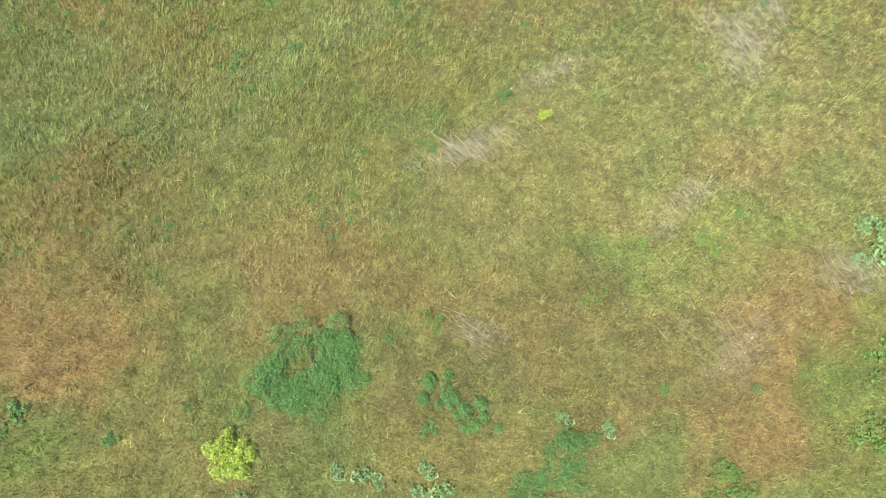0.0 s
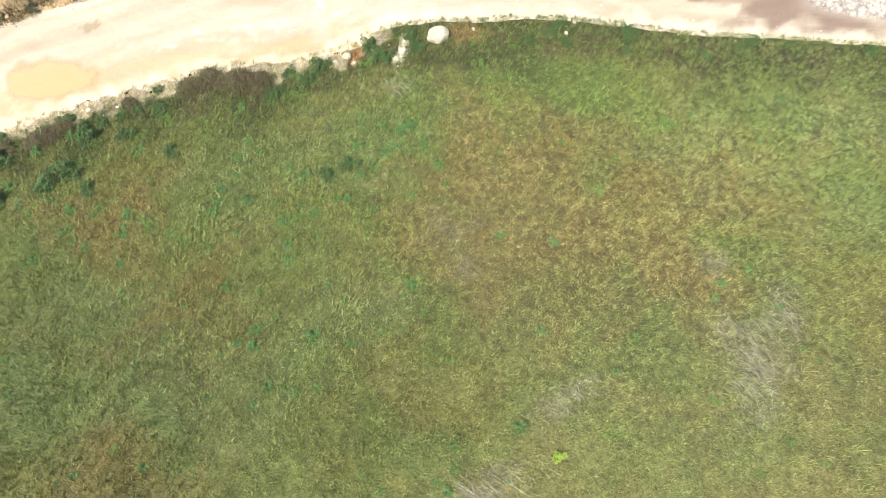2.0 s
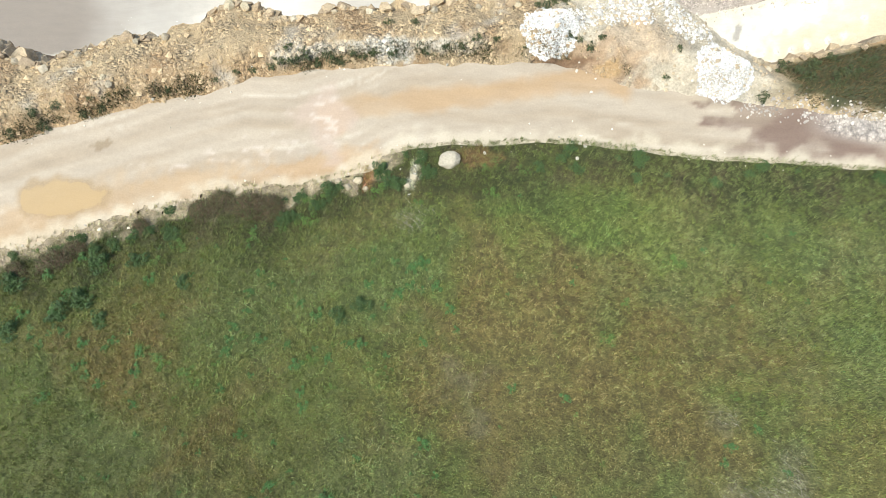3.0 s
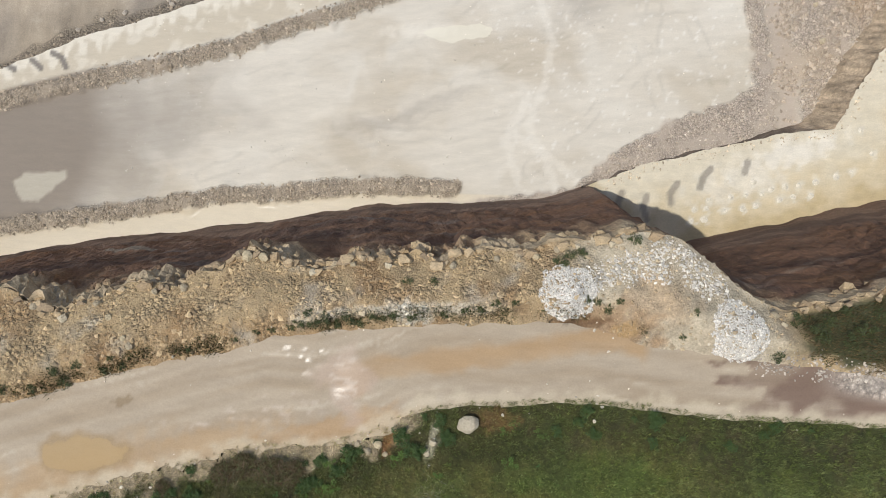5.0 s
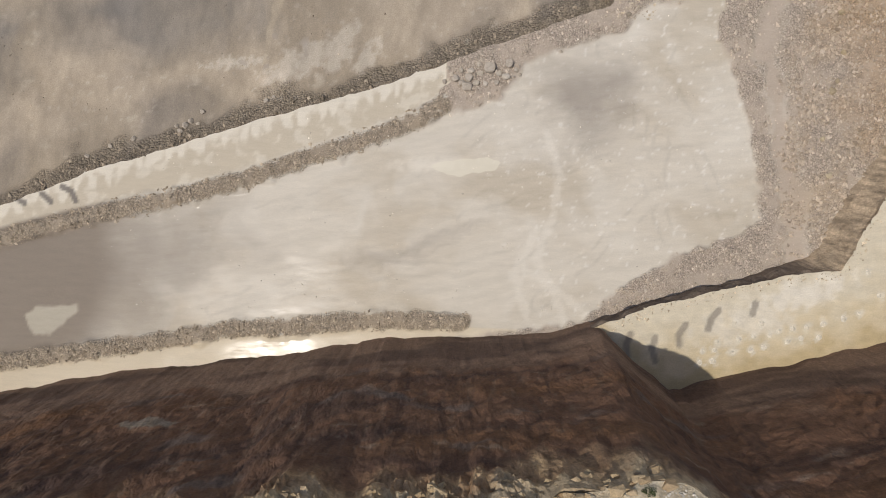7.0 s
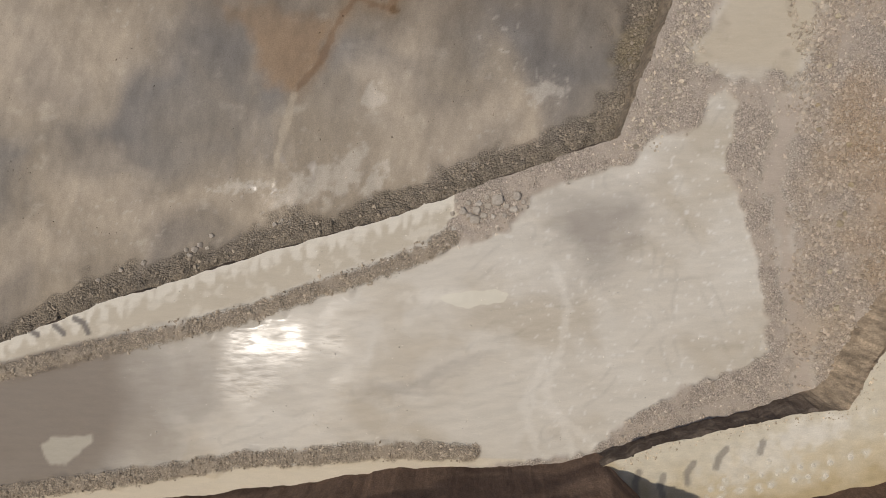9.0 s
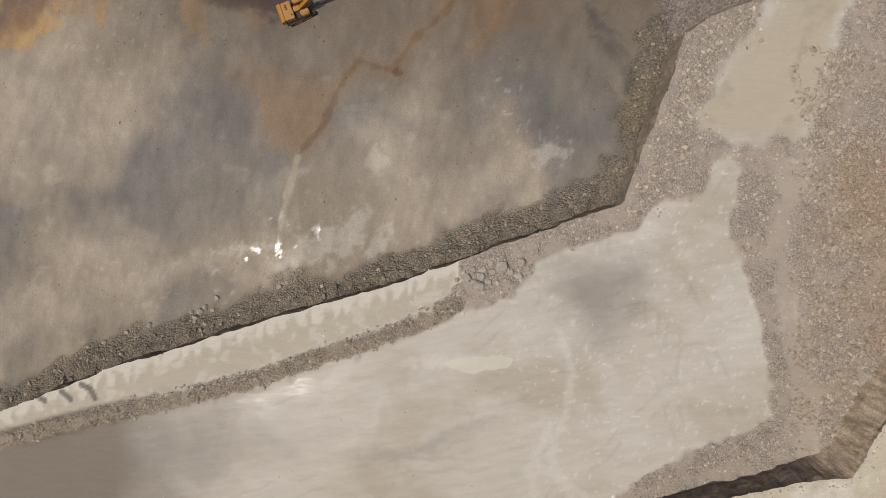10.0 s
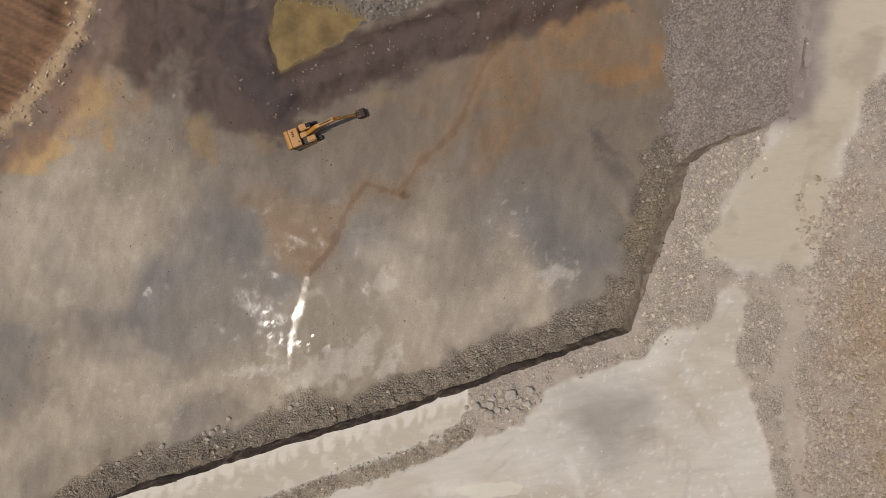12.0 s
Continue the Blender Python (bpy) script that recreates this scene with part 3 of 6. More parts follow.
def bank_colour(x, y, z):
    r, c = y - along(ROAD_EDGE, x), -past(CREST, x, y)
    col = np.broadcast_to(srgb(180, 157, 120), (len(x), 3)).copy()
    col = mix(col, srgb(158, 130, 94), step(0, 0.9, fbm(x, y, 4, 4, 91)))
    col = mix(col, srgb(164, 132, 92), step(3, 0.5, r + fbm(x, y, 3, 4, 92)) * step(-8, -14, x) * 0.6)
    col = mix(col, srgb(192, 184, 166), step(0.3, 1.1, fbm(x, y, 3, 5, 93)) * 0.6)
    col = mix(col, srgb(194, 182, 158), step(0, 5, x) * step(20, 17, x) * 0.8)
    col = mix(col, srgb(128, 108, 84), step(0.0, 0.7, fbm(x, y, 1.2, 4, 96)) * (0.25 - 0.15 * step(-2, 5, x)))
    col = mix(col, srgb(150, 116, 78), blob(x, y, 5.5, 42.4, 3.6, 1.5, -8, 0.5, 84, 0.35) * 0.7)
    col = mix(col, srgb(178, 150, 116), blob(x, y, 8.6, 44.2, 2.6, 1.8, 10, 0.4, 98, 0.5) * 0.6)
    col = mix(col, srgb(202, 190, 168), step(0.5, 0.2, np.abs(r - 1.15 - 0.2 * fbm(x, y, 2, 3, 86))) * step(-18.5, -16, x) * step(-1, -5, x) * 0.9)
    col = mix(col, srgb(206, 198, 180), blob(x, y, -8.9, 42.7, 1.4, 0.8, 0, 0.5, 87, 0.3))
    col = mix(col, srgb(112, 84, 58), blob(x, y, 3.4, 42.5, 2.0, 0.5, 4, 0.4, 88, 0.3) * 0.85)
    col = mix(col, srgb(172, 142, 100), blob(x, y, 6.6, 42.1, 1.0, 0.7, 20, 0.4, 89, 0.15))
    green = step(-0.1, 0.6, c) * step(18.5, 20.5, x + 0.8 * fbm(x, y, 2, 3, 94)) * step(0.3, 1.2, r + 0.6 * fbm(x, y, 2, 3, 95))
    col = mix(col, srgb(76, 76, 50), green)
    loose = (1 - green) * (1 - 0.65 * step(-2, 5, x)) * (0.25 + 0.65 * step(-0.2, 0.7, fbm(x, y, 2.5, 4, 97)))
    return col, np.zeros(len(x)), loose


def floor_colour(x, y, z):
    wx, wy = x + 3 * fbm(x, y, 12, 4, 98), y + 2 * fbm(x, y, 12, 4, 99)
    col = np.broadcast_to(srgb(199, 192, 178), (len(x), 3)).copy()
    n = fbm(wx * 0.6, wy, 12, 5, 101)
    col = mix(col, srgb(183, 173, 155), step(-0.4, 0.9, n))
    col = mix(col, srgb(208, 203, 191), step(0.0, 1.2, fbm(wx, wy, 7, 5, 102)) * 0.5)
    streak = fbm(x * 0.97 * 0.12 + y * 0.03, y * 0.97 - x * 0.25, 1.1, 4, 100)
    col = col * (1 + 0.05 * streak)[:, None]
    ruts = [[(-44, 58), (-30, 62), (-16, 64), (-2, 66), (8, 72)], [(-60, 66), (-44, 70), (-28, 74), (-12, 80), (0, 88)], [(20, 70), (16, 80), (16, 90), (20, 98), (25, 106)], [(28, 72), (24, 82), (19, 92), (10, 96)], [(2, 60), (10, 66), (18, 76), (20, 90)],
            [(-8, 72), (2, 78), (12, 82), (24, 84)], [(5, 80), (10, 86), (16, 88), (22, 86)], [(3, 86), (9, 90), (16, 92)]]
    worn = np.max([step(0.35, 0.1, np.abs(away(t, x + 0.8 * fbm(x, y, 9, 2, 119), y + 0.8 * fbm(x, y, 9, 2, 120)) - 0.9)) for t in ruts], axis=0)
    col = col * (1 - 0.1 * worn * step(-0.4, 0.5, fbm(x, y, 5, 3, 121)))[:, None]
    flecks = step(0.75, 1.05, fbm(x, y, 0.9, 2, 97)) * step(-8, 4, x + 0.3 * (y - 70))
    col = mix(col, srgb(222, 219, 211), flecks * 0.5)
    for cx, cy, rx, ry, turn, k in ((-48, 66, 9, 5, 15, 0.6), (8, 88, 6.5, 5, 30, 0.7), (6, 90, 4, 3, 30, 0.5), (-72, 60, 17, 14, 20, 0.9), (-18, 66, 6, 1.2, 15, 0.4), (-12, 69, 4, 0.8, 15, 0.4)):
        col = mix(col, srgb(146, 138, 127), blob(wx, wy, cx, cy, rx, ry, turn, 0.35, 103, 0.9) * k)
    col = mix(col, srgb(126, 115, 102), blob(x, y, -76, 61, 22, 16, 40, 0.15, 117, 0.25) * 0.85)
    col = mix(col, srgb(172, 165, 149), step(0.3, 0.7, rimmed(CREAM_POOL, x, y, 0.2, 104)))
    pools = rimmed(CREAM_SLICK, x, y, 0.15, 105)
    col = mix(col, srgb(216, 210, 196), 0.6 * blob(x, y, -14, 79, 4, 0.9, 4, 0.4, 106, 0.6))
    tracks = [[(6, 58), (4, 63), (2, 66), (4, 72), (5, 78), (3, 84)], [(9, 59), (5, 62), (0, 65)], [(1, 58), (-1, 64), (2, 70)]]
    trail = np.max([step(0.9, 0.2, away(t, x, y) + 0.35 * fbm(x, y, 1.2, 3, 96)) for t in tracks], axis=0)
    col = mix(col, srgb(222, 217, 205), trail * 0.32)
    strip = step(1.2, 2.0, away(BERM_NORTH, x, y)) * (y > along(BERM_NORTH, x)) * step(-10.9, -11.6, x + 0.9 * fbm(x, y, 2.0, 3, 178))
    lift = -past(LEDGE, x, y)
    beat = np.abs(np.mod(x * 1.06 + 0.9 * fbm(x, y, 4, 3, 94), 2.3) - 1.15)
    reach = 0.5 + 1.9 * step(0.95, 0.25, beat) * (0.75 + 0.35 * fbm(x, y, 5, 2, 93)) + 0.6 * fbm(x, y, 1.8, 4, 95)
    spots = step(0.9, -0.6, lift - reach)
    faint = step(0.2, 0.7, fbm(x, y, 2.2, 4, 90)) * 0.6
    col = mix(col, mix(np.broadcast_to(srgb(187, 177, 158), col.shape), srgb(210, 203, 187), np.maximum(spots, faint)), strip)
    south = (y < along(BERM_SOUTH, x) - 1.0) * step(4, -2, x)
    col = mix(col, srgb(206, 193, 168), south * 0.8)
    rubble = gravelly(x, y)
    col = mix(col, srgb(176, 163, 148), np.maximum(rubble, side_lane(x, y) * step(-0.6, 0.4, inside(WHITE, x, y) * -1)))
    warm = step(34, 44, x + 3 * fbm(x, y, 8, 4, 110)) * step(112, 100, y)
    col = mix(col, srgb(174, 156, 132), warm * (0.15 + 0.5 * step(0, 0.6, fbm(x, y, 9, 4, 113))))
    col = mix(col, srgb(170, 136, 92), patches(wx, wy, [(46, 100, 5, 6, 0), (48, 90, 3, 7, 0), (44.5, 106, 3, 4, 0)], 0.5, 118, 0.8) * 0.35)
    upper = step(0, 2, inside(HAUL, x, y)) * (1 - rubble)
    col = mix(col, srgb(186, 174, 152), upper * 0.85)
    col = mix(col, srgb(160, 146, 128), upper * step(0.2, 0.9, fbm(wx, wy, 7, 5, 114)) * 0.6)
    col = mix(col, srgb(138, 126, 118), step(5.0, 0.0, -past(LEDGE, x, y) + 1.2 * fbm(x, y, 5, 4, 115)) * step(129, 133, y))
    for line in (BERM_SOUTH, BERM_NORTH):
        col = mix(col, srgb(162, 149, 131), step(1.4, 0.8, away(line, x, y) + 0.4 * fbm(x, y, 1.5, 3, 111)))
    col = mix(col, srgb(112, 106, 100), scraped(x, y) * 0.9)
    wet = 0.46 * step(-0.9, 0.0, n) * (1 - rubble) * step(24, 10, x) * (1 - flecks)
    wet = np.maximum(wet, south * step(-0.5, 0.4, fbm(x, y, 6, 3, 112)) * 0.4)
    wet = wet * (1 - strip) * step(1.4, 2.4, np.minimum(away(BERM_SOUTH, x, y), away(BERM_NORTH, x, y)))
    loose = np.maximum(rubble, np.max([step(1.6, 1.0, away(line, x, y) + 0.3 * fbm(x, y, 1.5, 3, 111)) for line in (BERM_SOUTH, BERM_NORTH)], axis=0))
    return col, wet, np.maximum(loose, 0.2 * warm) * (0.3 + 0.7 * step(-0.5, 0.4, fbm(x, y, 6, 4, 116))), pools


def shelf_colour(x, y, z):
    col = np.broadcast_to(srgb(196, 181, 150), (len(x), 3)).copy()
    col = mix(col, srgb(204, 196, 176), step(9, 2, -past(BENCH, x, y) + 2.5 * fbm(x, y, 4, 4, 121)) * 0.8)
    col = mix(col, srgb(170, 150, 108), step(3, 0.0, y - along(TOE, x) + 1.5 * fbm(x, y, 3, 4, 122)) * 0.6)
    dust = np.max([step(0.8, 0.1, np.hypot(x - cx, y - cy) + 0.45 * fbm(x, y, 0.9, 3, 123)) for cx, cy in DUST], axis=0)
    col = mix(col, srgb(208, 202, 186), dust * 0.8)
    col = mix(col, srgb(218, 212, 198), np.maximum(blob(x, y, 36, 62.8, 5.5, 1.6, 16, 0.7, 124, 0.6), 0.7 * blob(x, y, 29, 59, 5, 2, 15, 0.7, 126, 0.6)) * 0.8)
    col = mix(col, srgb(126, 119, 110), scraped(x, y) * 0.7)
    return col * (1 + 0.06 * fbm(x, y, 1.5, 4, 125))[:, None], np.zeros(len(x))


STREAM = [(-36.1, 109), (-32.2, 114.2), (-29.6, 120.3), (-27, 123.3), (-22, 121.6), (-19.2, 126.3), (-14.1, 130.6), (-11.5, 135.7), (-9, 141.6), (-5.7, 148.3)]
TONGUE = [(-36.4, 108.5), (-37.8, 103), (-38.9, 98), (-39.2, 94.5)]


def pit_colour(x, y, z):
    wx, wy = x + 4 * fbm(x, y, 16, 2, 128), y + 4 * fbm(x, y, 16, 2, 129)
    col = np.broadcast_to(srgb(150, 138, 120), (len(x), 3)).copy()
    n = fbm(wx, wy * 0.7, 16, 4, 131)
    col = mix(col, srgb(130, 122, 112), step(-0.3, 0.9, n) * 0.8)
    col = mix(col, srgb(166, 154, 136), step(-0.1, 1.0, fbm(wx + 0.4 * wy, wy * 0.6 - 0.3 * wx, 10, 4, 132)) * 0.65)
    col = mix(col, srgb(186, 176, 158), step(0.45, 1.1, fbm(x * 0.8, y, 3.5, 5, 133)) * 0.45)
    blue = patches(wx, wy, [(-57, 106, 12, 7, 10), (-49, 113, 7, 7, -30), (-62, 101, 10, 5, 0), (-40, 108, 4, 6, 0), (6, 116, 9, 6, 10), (-82, 95, 6, 7, 0), (-2, 120, 10, 5, 20), (-27, 114, 6, 6, 0)], 0.3, 134, 1.0)
    col = mix(col, srgb(114, 112, 109), blue * 0.65)
    col = mix(col, srgb(98, 95, 92), patches(wx, wy, [(6, 115, 5, 3, 10), (-66, 105, 6, 3, 15), (-47, 115, 3, 4, -30)], 0.3, 155, 1.0) * 0.45)
    pale = patches(wx, wy, [(-66, 117, 14, 6, 20), (-72, 124, 10, 4, 25), (-66, 94, 4, 7, 0), (-22, 110, 5, 6, -15), (-12, 103, 7, 4, 10), (-40, 93, 5, 3, 15), (-78, 84, 8, 3, 0), (-4, 104, 5, 4, 20), (-18, 120, 5, 5, 10), (-58, 90, 10, 3, 15), (-82, 112, 5, 8, 0)], 0.3, 149, 1.0)
    col = mix(col, srgb(182, 168, 148), pale * 0.6)
    chalk = patches(x, y, [(-33, 95.5, 3.2, 2.2, 20), (-28, 97, 2.0, 4, -25), (1.5, 109.5, 2.6, 1.6, 20), (-24, 108.5, 1.8, 1.8, 0), (-23.5, 95.5, 1.2, 3, -30), (-37, 93, 3, 1.2, 10), (-44, 94.5, 4, 0.8, 5)], 0.7, 156, 0.4)
    col = mix(col, srgb(196, 188, 174), chalk * 0.5)
    col = mix(col, srgb(164, 132, 96), patches(wx, wy, [(-82, 129, 6, 3.5, 20), (-71, 136, 5, 7, -30), (-64, 143, 5, 7, 0)], 0.7, 135, 0.6) * 0.75)
    col = mix(col, srgb(182, 150, 102), patches(x, y, [(-53, 131, 2.2, 4, 20), (-43, 130.2, 1.8, 2, 0), (-25, 136.5, 2.0, 1.3, 10), (-79, 128, 5, 3, 15), (-70, 136, 3, 4, -30), (-67.5, 130, 1, 2, 0)], 0.5, 136, 0.35) * 0.85)
    fan = inside([(-47, 121), (-40, 123), (-31, 121), (-33, 113), (-36, 108.6), (-38, 109), (-42, 114)], wx * 0.4 + x * 0.6, wy * 0.4 + y * 0.6)
    col = mix(col, srgb(144, 114, 80), 0.85 * step(-1.2, 1.6, fan + 0.8 * fbm(x, y, 3, 4, 137)) * 0.7)
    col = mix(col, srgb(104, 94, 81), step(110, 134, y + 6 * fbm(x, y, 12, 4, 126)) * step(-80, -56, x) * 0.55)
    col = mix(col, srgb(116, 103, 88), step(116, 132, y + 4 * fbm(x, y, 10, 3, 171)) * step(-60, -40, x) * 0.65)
    rust = patches(wx, wy, [(3, 145, 17, 6, 12), (-4, 138, 9, 5, 40), (14, 143, 5, 6, 0), (-6, 130, 6, 4, 50)], 0.6, 140, 0.7)
    col = mix(col, srgb(128, 103, 74), rust * 0.6)
    col = mix(col, srgb(152, 112, 66), patches(wx, wy, [(16, 143, 1.8, 4, 0), (-8, 147, 3, 4, 20), (2, 148, 8, 2, 10), (12, 140, 3, 1.2, -20)], 0.6, 177, 0.6) * 0.55)
    col = mix(col, srgb(150, 104, 58), rust * step(0.25, 0.05, np.abs(fbm(wx, wy, 9, 4, 157))) * 0.2)
    black = patches(wx, wy, [(10.5, 127, 3, 1.6, -40), (13, 122, 2, 3, 0)], 0.6, 150, 0.6)
    col = mix(col, srgb(80, 74, 70), black * 0.6)
    d = away(STREAM, x, y) + 0.4 * fbm(x, y, 2.5, 4, 138)
    col = mix(col, srgb(140, 114, 84), step(2.6, 0.0, d) * 0.4)
    col = mix(col, srgb(114, 88, 64), step(0.65, 0.2, d) * 0.6)
    col = mix(col, srgb(98, 76, 50), blob(x, y, -21.3, 121.6, 0.8, 0.6, 0, 0.4, 158, 0.4) * 0.8)
    brown = np.maximum(step(5.6, 3.6, away(RIDGE, x, y) + 1.2 * fbm(x, y, 4, 4, 141)) * step(-46, -40, x),
                       patches(x * 0.6 + wx * 0.4, y * 0.6 + wy * 0.4, [(-58, 148, 9, 10, 0), (-47, 144, 7, 12, 0), (-49, 136, 8, 4, -30), (-43, 134, 6, 3, -20)], 0.4, 142, 0.3))
    col = mix(col, srgb(82, 67, 60), brown * 0.92)
    dark = patches(wx, wy, [(-45.5, 146, 2.2, 8, 12), (-43, 138.5, 2.5, 3, -30), (-41, 136.5, 3, 1.5, 20)], 0.5, 151, 0.5)
    col = mix(col, srgb(70, 60, 58), dark * 0.85)
    pond = step(-0.6, 0.4, inside(POND, x, y))
    col = mix(col, srgb(130, 112, 76), pond)
    scarp = step(0, 2, past(SCARP, x, y))
    # The finer rills are drawn as dark and pale lines in the colour.
    rills = fbm((0.91 * x - 0.41 * y) * 0.1, 0.41 * x + 0.91 * y, 0.6, 3, 153)
    col = mix(col, srgb(128, 94, 66) * (1 + 0.4 * rills)[:, None], scarp * 0.92)
    col = mix(col, srgb(112, 88, 76), step(5, 1.5, np.abs(past(SCARP, x, y) + 2.5) + 1.5 * fbm(x, y, 4, 4, 152)) * (1 - scarp) * 0.7)
    col = mix(col, srgb(178, 152, 116), step(1.8, 0.6, away(SCARP, x, y) + 0.7 * fbm(x, y, 2, 3, 143)) * 0.8)
    grey = step(16.6, 19, x + 2.2 * fbm(x, y, 5, 5, 144)) * (y > 124)
    col = mix(col, np.broadcast_to(srgb(148, 137, 127), col.shape), grey)
    edge = step(6.2, 2.2, past(LEDGE, x, y) * (1 + 0.35 * fbm(x, y, 18, 3, 139)) + 1.6 * fbm(x, y, 4, 5, 145)) * (1 - grey)
    col = mix(col, srgb(134, 123, 107), edge * 0.75)
    col = mix(col, srgb(156, 140, 104), blob(x, y, 14, 116, 2, 3.4, -20, 0.5, 144, 0.7) * 0.4)
    stream_water = step(0.0, 0.35, 0.25 + 0.065 * np.clip(y - 94, 0, 9) - 0.06 * np.clip(y - 105, 0, 9) - away(TONGUE, x, y) + 0.2 * fbm(x, y, 2, 3, 146))
    col = mix(col, srgb(166, 152, 128), stream_water * 0.6)
    flecks = step(0.55, 0.9, fbm(x, y, 1.1, 4, 130)) * patches(wx, wy, [(-40, 92, 12, 6, 15), (-12, 98, 9, 5, 15), (-60, 88, 10, 5, 10), (-2, 112, 5, 8, 0), (-62, 122, 8, 8, 0)], 0.5, 125, 0.8)
    col = mix(col, srgb(204, 197, 184), flecks * 0.3)
    lane = fbm(x * 0.94 - y * 0.34, (y * 0.94 + x * 0.34) * 0.2, 1.8, 4, 127)
    flow = fbm(x * 0.97 + y * 0.2, (y * 0.97 - x * 0.2) * 0.3, 6, 4, 122)
    col = col * (1 + 0.07 * lane + 0.09 * flow)[:, None]
    wet = np.maximum(stream_water, 0.1 * step(-0.5, 0.4, n))
    splash = fbm(x, y, 1.5, 4, 147) + 1.25 * np.maximum(blob(x, y, -41.6, 100.5, 1.6, 2.6, 20, 0.4, 148, 0.6), np.maximum(blob(x, y, -34.5, 98, 4.2, 1.6, -20, 0.4, 159, 0.7), 0.8 * blob(x, y, -41, 94, 5, 3.0, 20, 0.4, 160, 0.8)))
    puddles = np.clip(0.5 + 1.1 * (splash - 1.45), 0, 1)
    wet = np.maximum(wet, step(0.5, 0.6, puddles))
    stony = patches(wx, wy, [(-62, 124, 8, 8, 0), (-82, 106, 7, 12, 0), (0, 122, 10, 8, 0), (10, 140, 8, 6, 0)], 0.6, 124, 0.8)
    return col, wet * (1 - brown) * (1 - scarp) * (1 - edge), np.maximum(np.maximum(edge, grey * step(36, 30, x)), 0.2 * stony), puddles


def before(fine, coarse, x, y):
    """Which places lie short of a line; the fine line decides near it."""
    d = past(coarse, x, y)
    near = np.abs(d) < 1.5
    d[near] = past(fine, x[near], y[near])
    return d < 0


# ---- the land, sheet by sheet ----
field = sheet("ground", (-62, 66, -28, 38), 0.3, top_height, field_tint, lambda x, y: y < along(VERGE_LINE, x), field_mat,
              "sloping meadow soil with dry tan and green growth", "ground", [VERGE_LINE])
road = sheet("road", (-110, 66, -2, 43), 0.25, top_height, road_colour, lambda x, y: (y >= along(VERGE_LINE, x)) & (y < along(KERB_LINE, x)), road_mat,
             "pale compacted limestone haul road with muddy wet patches", "road", [VERGE_LINE, KERB_LINE])
bank = sheet("bank", (-112, 66, 8, 56), 0.25, top_height, bank_colour, lambda x, y: (y >= along(KERB_LINE, x)) & before(CREST_LINE, CREST, x, y), bank_mat,
             "stony tan bank of rubble along the quarry edge", "bank", [KERB_LINE, CREST_LINE])
floor_upper = sheet("quarry_floor", (-112, 62, 34, 172), 0.3, floor_height, floor_colour,
                    lambda x, y: before(LEDGE_LINE, LEDGE, x, y) & (past(TOE, x, y) > -2.5) & ((x < 9) | (past(BENCH, x, y) > -1.6)) | before(LEDGE_LINE, LEDGE, x, y) & (y > 90) & (x > 20) & (x < 62) & ((past(BENCH, x, y) > -1.6) | (y > 108)), floor_mat,
                    "white wet limestone floor of the quarry with grey rubble", "quarry floor", [LEDGE_LINE])
shelf = sheet("shelf_floor", (6, 64, 48, 110), 0.3, shelf_height, shelf_colour, lambda x, y: before(BENCH_LINE, BENCH, x, y) & (past(TOE, x, y) > -2.0) & (x > 9.6), shelf_mat,
              "raised yellowish limestone shelf with white chalky spots", "quarry floor", [BENCH_LINE])
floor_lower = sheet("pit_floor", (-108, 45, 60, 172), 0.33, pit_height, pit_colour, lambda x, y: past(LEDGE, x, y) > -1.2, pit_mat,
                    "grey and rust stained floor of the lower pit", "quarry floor")


